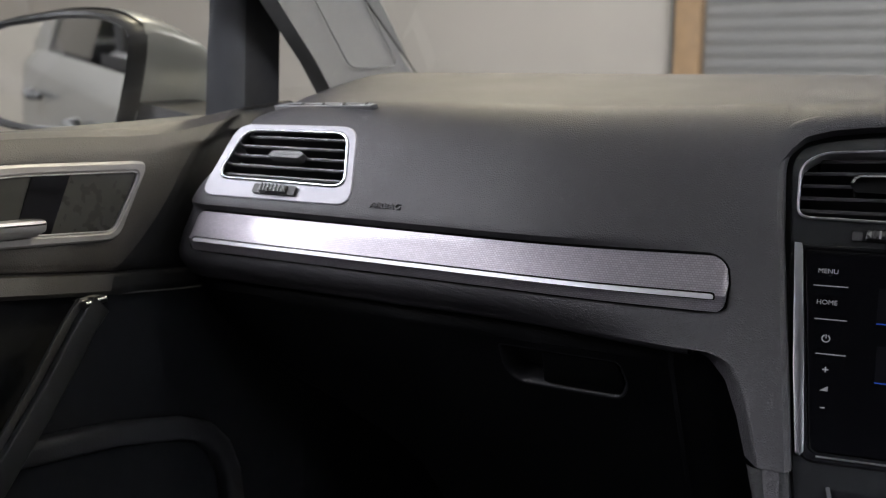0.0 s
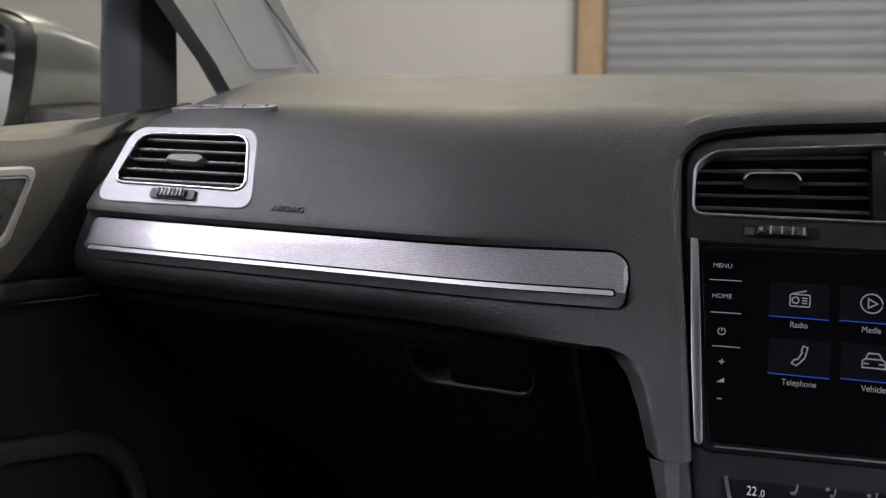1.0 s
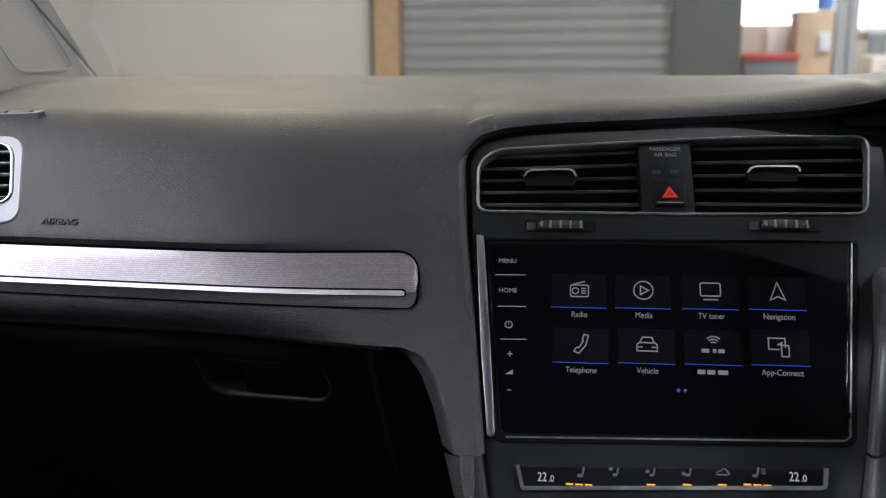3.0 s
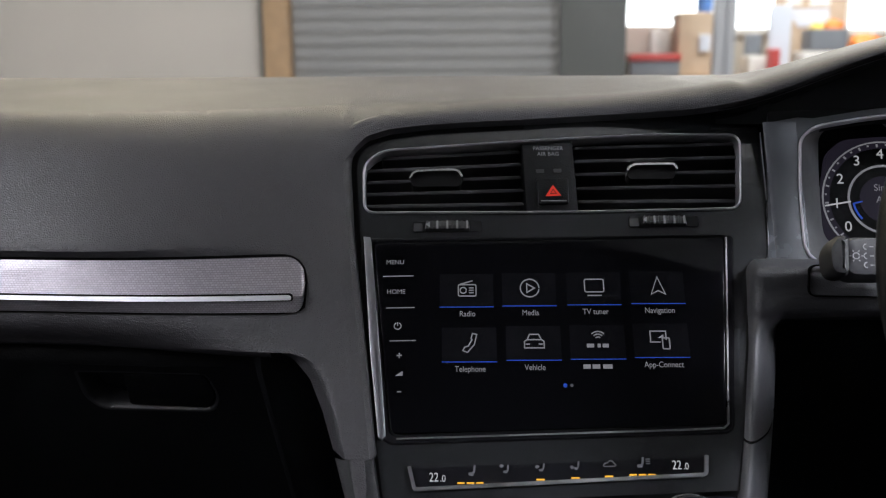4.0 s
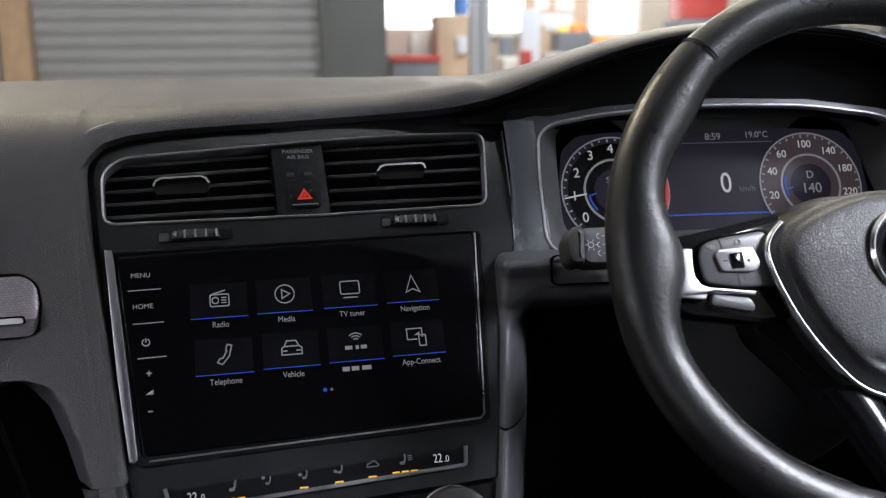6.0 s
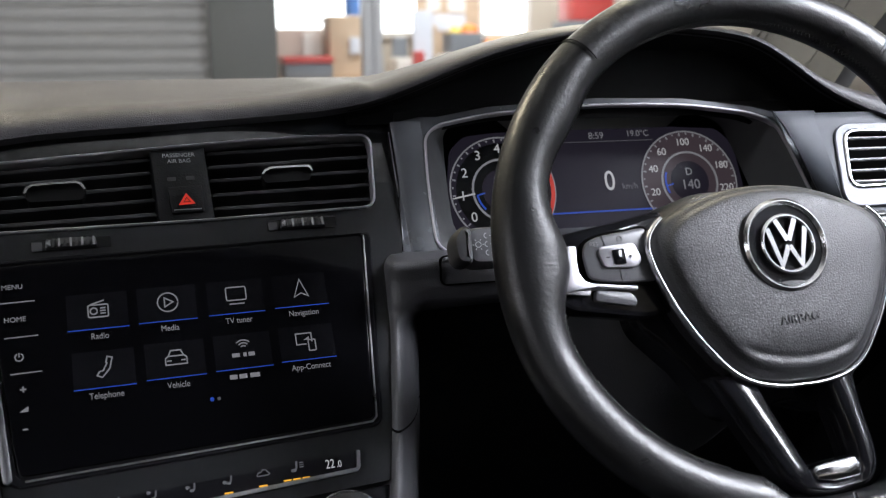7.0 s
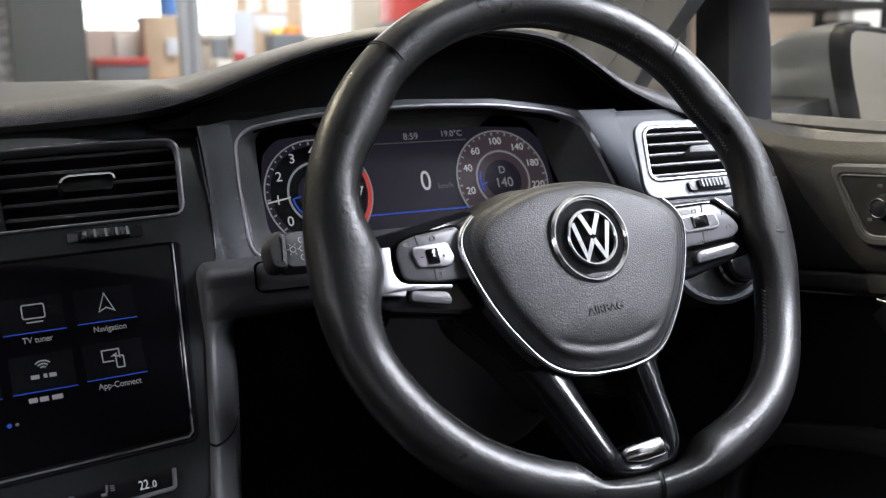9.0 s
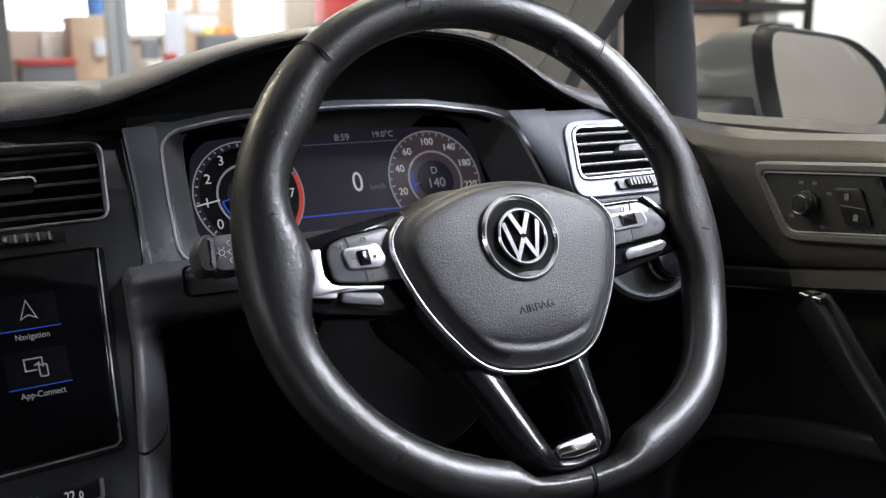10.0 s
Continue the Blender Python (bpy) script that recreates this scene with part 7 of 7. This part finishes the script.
for i in range(46):
    z = 0.02 + i * 0.0725
    if me is None:
        b = B()
        prof = [(0.0, 0.0), (-0.005, 0.008), (-0.008, 0.022), (-0.008, 0.050), (-0.005, 0.064), (0.0, 0.0715), (0.012, 0.0715), (0.012, 0.0)]
        rr = [[b.verts.new((x, y, zz)) for y, zz in prof] for x in (-0.77, 0.74)]
        bridge(b, *rr)
        b.faces.new(rr[0]), b.faces.new(rr[1][::-1])
        s0 = part("slat", b, SHUTTER, sh)
        me = s0.data
    else:
        s0 = new("slat", me)
        s0.parent = sh
    s0.location = (0, 0, z)
b = B()
box(b, (0.18, 4.60, 0), (0.54, 4.95, 3.4), 0.01)
solid("steel_column", b, STEEL, "dark green grey steel column", "column", kind="structure")
b = B()
box(b, (-1.49, 4.80, 0), (0.3, 4.9, 3.6))
solid("wall_behind_shutter", b, WALL, "wall behind the roller shutter", "wall", kind="structure")
b = B()
box(b, (-1.0, 8.3, 0), (9, 8.45, 3.6))
solid("wall_far", b, WALL, "cream back wall of the workshop", "wall", kind="structure")


def bright_window(x0, x1, z0, z1, y=8.28):
    w = thing("window_%d" % (1 + len([o for o in scene.objects if o.name.startswith("window_") and o.type == "EMPTY"])), pose((x0 + x1) / 2, y, z0), "white-framed window full of bright daylight", "window", kind="structure")
    cx = (x1 - x0) / 2
    b = B()
    box(b, (-cx, 0.0, 0), (cx, 0.01, z1 - z0))
    part("pane", b, DAYLIGHT, w, "overexposed daylight")
    for lo, hi in (((-cx - 0.05, -0.03, -0.05), (-cx, 0.01, z1 - z0 + 0.05)), ((cx, -0.03, -0.05), (cx + 0.05, 0.01, z1 - z0 + 0.05)), ((-cx, -0.03, -0.05), (cx, 0.01, 0)), ((-cx, -0.03, z1 - z0), (cx, 0.01, z1 - z0 + 0.05))):
        b = B()
        box(b, lo, hi)
        part("window_frame", b, WHITE, w)
    return w


bright_window(0.86, 1.70, 1.29, 2.2)
bright_window(1.88, 2.27, 1.26, 2.2)
bright_window(2.90, 3.35, 1.25, 2.2)


def crate(name, lo, hi, material, label, cat, lid=None):
    c = Vector(((lo[0] + hi[0]) / 2, (lo[1] + hi[1]) / 2, lo[2]))
    t = thing(name, Matrix.Translation(c), label, cat)
    b = B()
    box(b, Vector(lo) - c, Vector(hi) - c, 0.01)
    part("body", b, material, t)
    if lid:
        b = B()
        box(b, (lo[0] - c.x - 0.01, lo[1] - c.y - 0.01, hi[2] - c.z + 0.002), (hi[0] - c.x + 0.01, hi[1] - c.y + 0.01, hi[2] - c.z + 0.06), 0.01)
        part("lid", b, lid, t)
    return t


def bench(x0, x1, y0, y1, h):
    t = thing("workbench", pose((x0 + x1) / 2, (y0 + y1) / 2, 0), "wooden workbench on steel legs", "workbench")
    w, d = (x1 - x0) / 2, (y1 - y0) / 2
    b = B()
    box(b, (-w, -d, h - 0.04), (w, d, h), 0.004)
    part("top", b, WOOD, t)
    for sx in (-1, 1):
        for sy in (-1, 1):
            b = B()
            box(b, (sx * (w - 0.06) - 0.03, sy * (d - 0.06) - 0.03, 0), (sx * (w - 0.06) + 0.03, sy * (d - 0.06) + 0.03, h - 0.04))
            part("leg", b, STEEL, t)


bench(0.62, 1.75, 7.2, 8.0, 0.86)
bench(1.80, 4.4, 7.1, 8.0, 0.86)


def panel_board(name, lo, hi, material, label, cat):
    b = B()
    box(b, lo, hi, 0.004)
    return solid(name, b, material, label, cat)


panel_board("pin_board", (0.80, 7.90, 0.862), (1.40, 7.95, 1.28), PINK, "beige board leaning behind the bench", "board")
panel_board("paper_sheet", (1.10, 7.86, 1.00), (1.26, 7.885, 1.25), WHITE, "white paper sheet on the board", "paper")
crate("tool_chest", (0.86, 7.25, 0.862), (1.26, 7.7, 0.985), GREYBIN, "dark tool chest with a red lid on the bench", "tool chest", REDP)
crate("cardboard_box", (1.27, 7.45, 0.862), (1.58, 7.8, 1.38), CARD, "tall brown cardboard box on the bench", "box")
panel_board("paper_label", (1.44, 7.42, 1.06), (1.53, 7.445, 1.20), PALE, "pale label on the cardboard box", "label")
b = B()
lathe(b, [(0.06, 0.0), (0.068, 0.02), (0.068, 0.16), (0.03, 0.2), (0.02, 0.24), (0.02, 0.26)], 16, Matrix.Translation((1.50, 7.6, 1.384)))
solid("plastic_bottle", b, BLUEP, "blue plastic bottle on the cardboard box", "bottle")
b = B()
box(b, (1.37, 6.45, 0.0), (1.43, 6.55, 3.3), 0.004)
box(b, (1.46, 6.45, 0.0), (1.52, 6.55, 3.3), 0.004)
box(b, (1.42, 6.48, 0.0), (1.47, 6.52, 3.3))
solid("steel_post", b, ZINC, "grey steel double post of a lift", "post", kind="structure")
crate("storage_bin", (1.82, 7.3, 0.862), (2.02, 7.6, 1.02), WHITE, "white storage bin on the bench", "bin")
crate("monitor", (1.84, 7.55, 1.03), (1.98, 7.6, 1.20), GREYBIN, "dark grey monitor above the bench", "monitor")
crate("paint_can", (1.94, 7.15, 0.862), (2.03, 7.25, 1.08), REDP, "small red paint can on the bench", "can")
panel_board("notice_board", (1.97, 7.30, 0.862), (2.14, 7.33, 1.42), PALE, "pale blue notice board standing on the bench", "notice board")
panel_board("timber_board", (2.14, 7.85, 0.862), (2.74, 7.90, 1.66), CARD, "brown board standing behind the bench", "board")
for lo, hi, m, words in (((2.23, 1.44), (2.36, 1.58), WHITE, "white paper pinned to the brown board"), ((2.43, 1.43), (2.60, 1.60), WHITE, "white paper pinned to the brown board"), ((2.29, 1.26), (2.60, 1.41), PALE, "pale blue sheet pinned to the brown board"), ((2.15, 1.10), (2.27, 1.42), PALE, "tall pale blue sheet pinned to the brown board")):
    panel_board("paper_sheet", (lo[0], 7.838, lo[1]), (hi[0], 7.849, hi[1]), m, words, "paper")
lamp = thing("task_lamp", pose(1.62, 7.92, 0.862), "dark jointed task lamp standing on the bench", "lamp")
b = B()
lathe(b, [(0.0, 0.0), (0.06, 0.0), (0.06, 0.015), (0.02, 0.025), (0.0, 0.025)], 20)
part("base", b, BLACKP, lamp)
b = B()
tube(b, [(0, 0, 0.02), (0, 0, 0.30), (-0.14, 0.0, 0.44)], 0.011, 8, up=(0, 1, 0))
part("stem", b, BLACKP, lamp)
b = B()
tube(b, [(-0.13, 0, 0.435), (-0.36, -0.01, 0.50), (-0.50, -0.02, 0.555)], 0.013, 8, up=(0, 1, 0))
part("arm", b, BLACKP, lamp)
crate("cardboard_box", (2.10, 7.5, 0.862), (2.24, 7.8, 1.30), CARD, "brown cardboard box on the bench", "box")
crate("storage_bin", (2.28, 7.2, 1.06), (2.56, 7.5, 1.23), GREYBIN, "blue grey plastic storage crate", "bin")
crate("storage_bin", (2.22, 7.2, 0.862), (2.9, 7.6, 1.055), WHITE, "white storage crate on the bench", "bin")


def rag(name, c, r, material, label):
    """A crumpled soft heap."""
    b = B()
    rows = []
    for i in range(7):
        t = i / 6
        rows.append([(c[0] + r * math.cos(s) * math.cos(t * 1.5) * (1 + 0.25 * math.sin(3 * s + i)), c[1] + r * math.sin(s) * math.cos(t * 1.5), c[2] + r * 0.9 * math.sin(t * 1.5)) for s in [2 * math.pi * k / 14 for k in range(14)]])
    g = loft(b, rows, True)
    b.faces.new(g[0])
    b.faces.new(g[-1])
    return solid(name, b, material, label, "rag")


rag("safety_vest", (2.46, 7.3, 1.232), 0.085, ORANGE, "crumpled orange safety vest on a crate")
rag("safety_vest", (2.34, 7.3, 1.232), 0.06, YELLOW, "crumpled yellow safety vest on a crate")
rag("safety_vest", (2.72, 7.3, 1.06), 0.15, ORANGE, "crumpled orange safety vest on a crate")
crate("cardboard_box", (2.92, 7.3, 0.862), (3.3, 7.6, 1.14), CARD, "low brown cardboard box on the bench", "box")
rag("safety_vest", (3.04, 7.4, 1.145), 0.10, ORANGE, "crumpled orange safety vest on a box")
crate("tool_chest", (3.36, 7.2, 0.862), (3.85, 7.6, 1.33), GREYBIN, "dark tool chest on the bench", "tool chest")
crate("tool_case", (3.40, 7.22, 1.335), (3.80, 7.55, 1.60), REDP, "dark red tool case on the chest", "tool case")

rack = thing("storage_rack", pose(4.0, 3.2, 0), "black steel storage rack beside the car", "storage rack")
for z in (0.35, 0.98, 1.28, 1.72):
    b = B()
    box(b, (-0.52, -0.25, z), (0.50, 0.25, z + 0.05))
    part("shelf", b, BLACKP, rack)
for x in (-0.52, 0.46):
    for y in (-0.25, 0.21):
        b = B()
        box(b, (x, y, 0), (x + 0.04, y + 0.04, 2.0))
        part("upright", b, BLACKP, rack)
crate("cardboard_box", (3.52, 3.0, 1.032), (3.98, 3.4, 1.25), CARD, "brown cardboard box on the black rack", "box")
crate("storage_bin", (4.05, 3.0, 1.032), (4.42, 3.4, 1.22), BLACKP, "black storage bin on the rack", "bin")
crate("tool_case", (3.82, 3.0, 1.332), (4.0, 3.3, 1.5), REDP, "red tool case on the rack", "tool case")
b = B()
box(b, (4.62, 3.3, 0), (8.9, 3.4, 3.6))
solid("wall_partition", b, WHITE, "white painted partition wall", "wall", kind="structure")
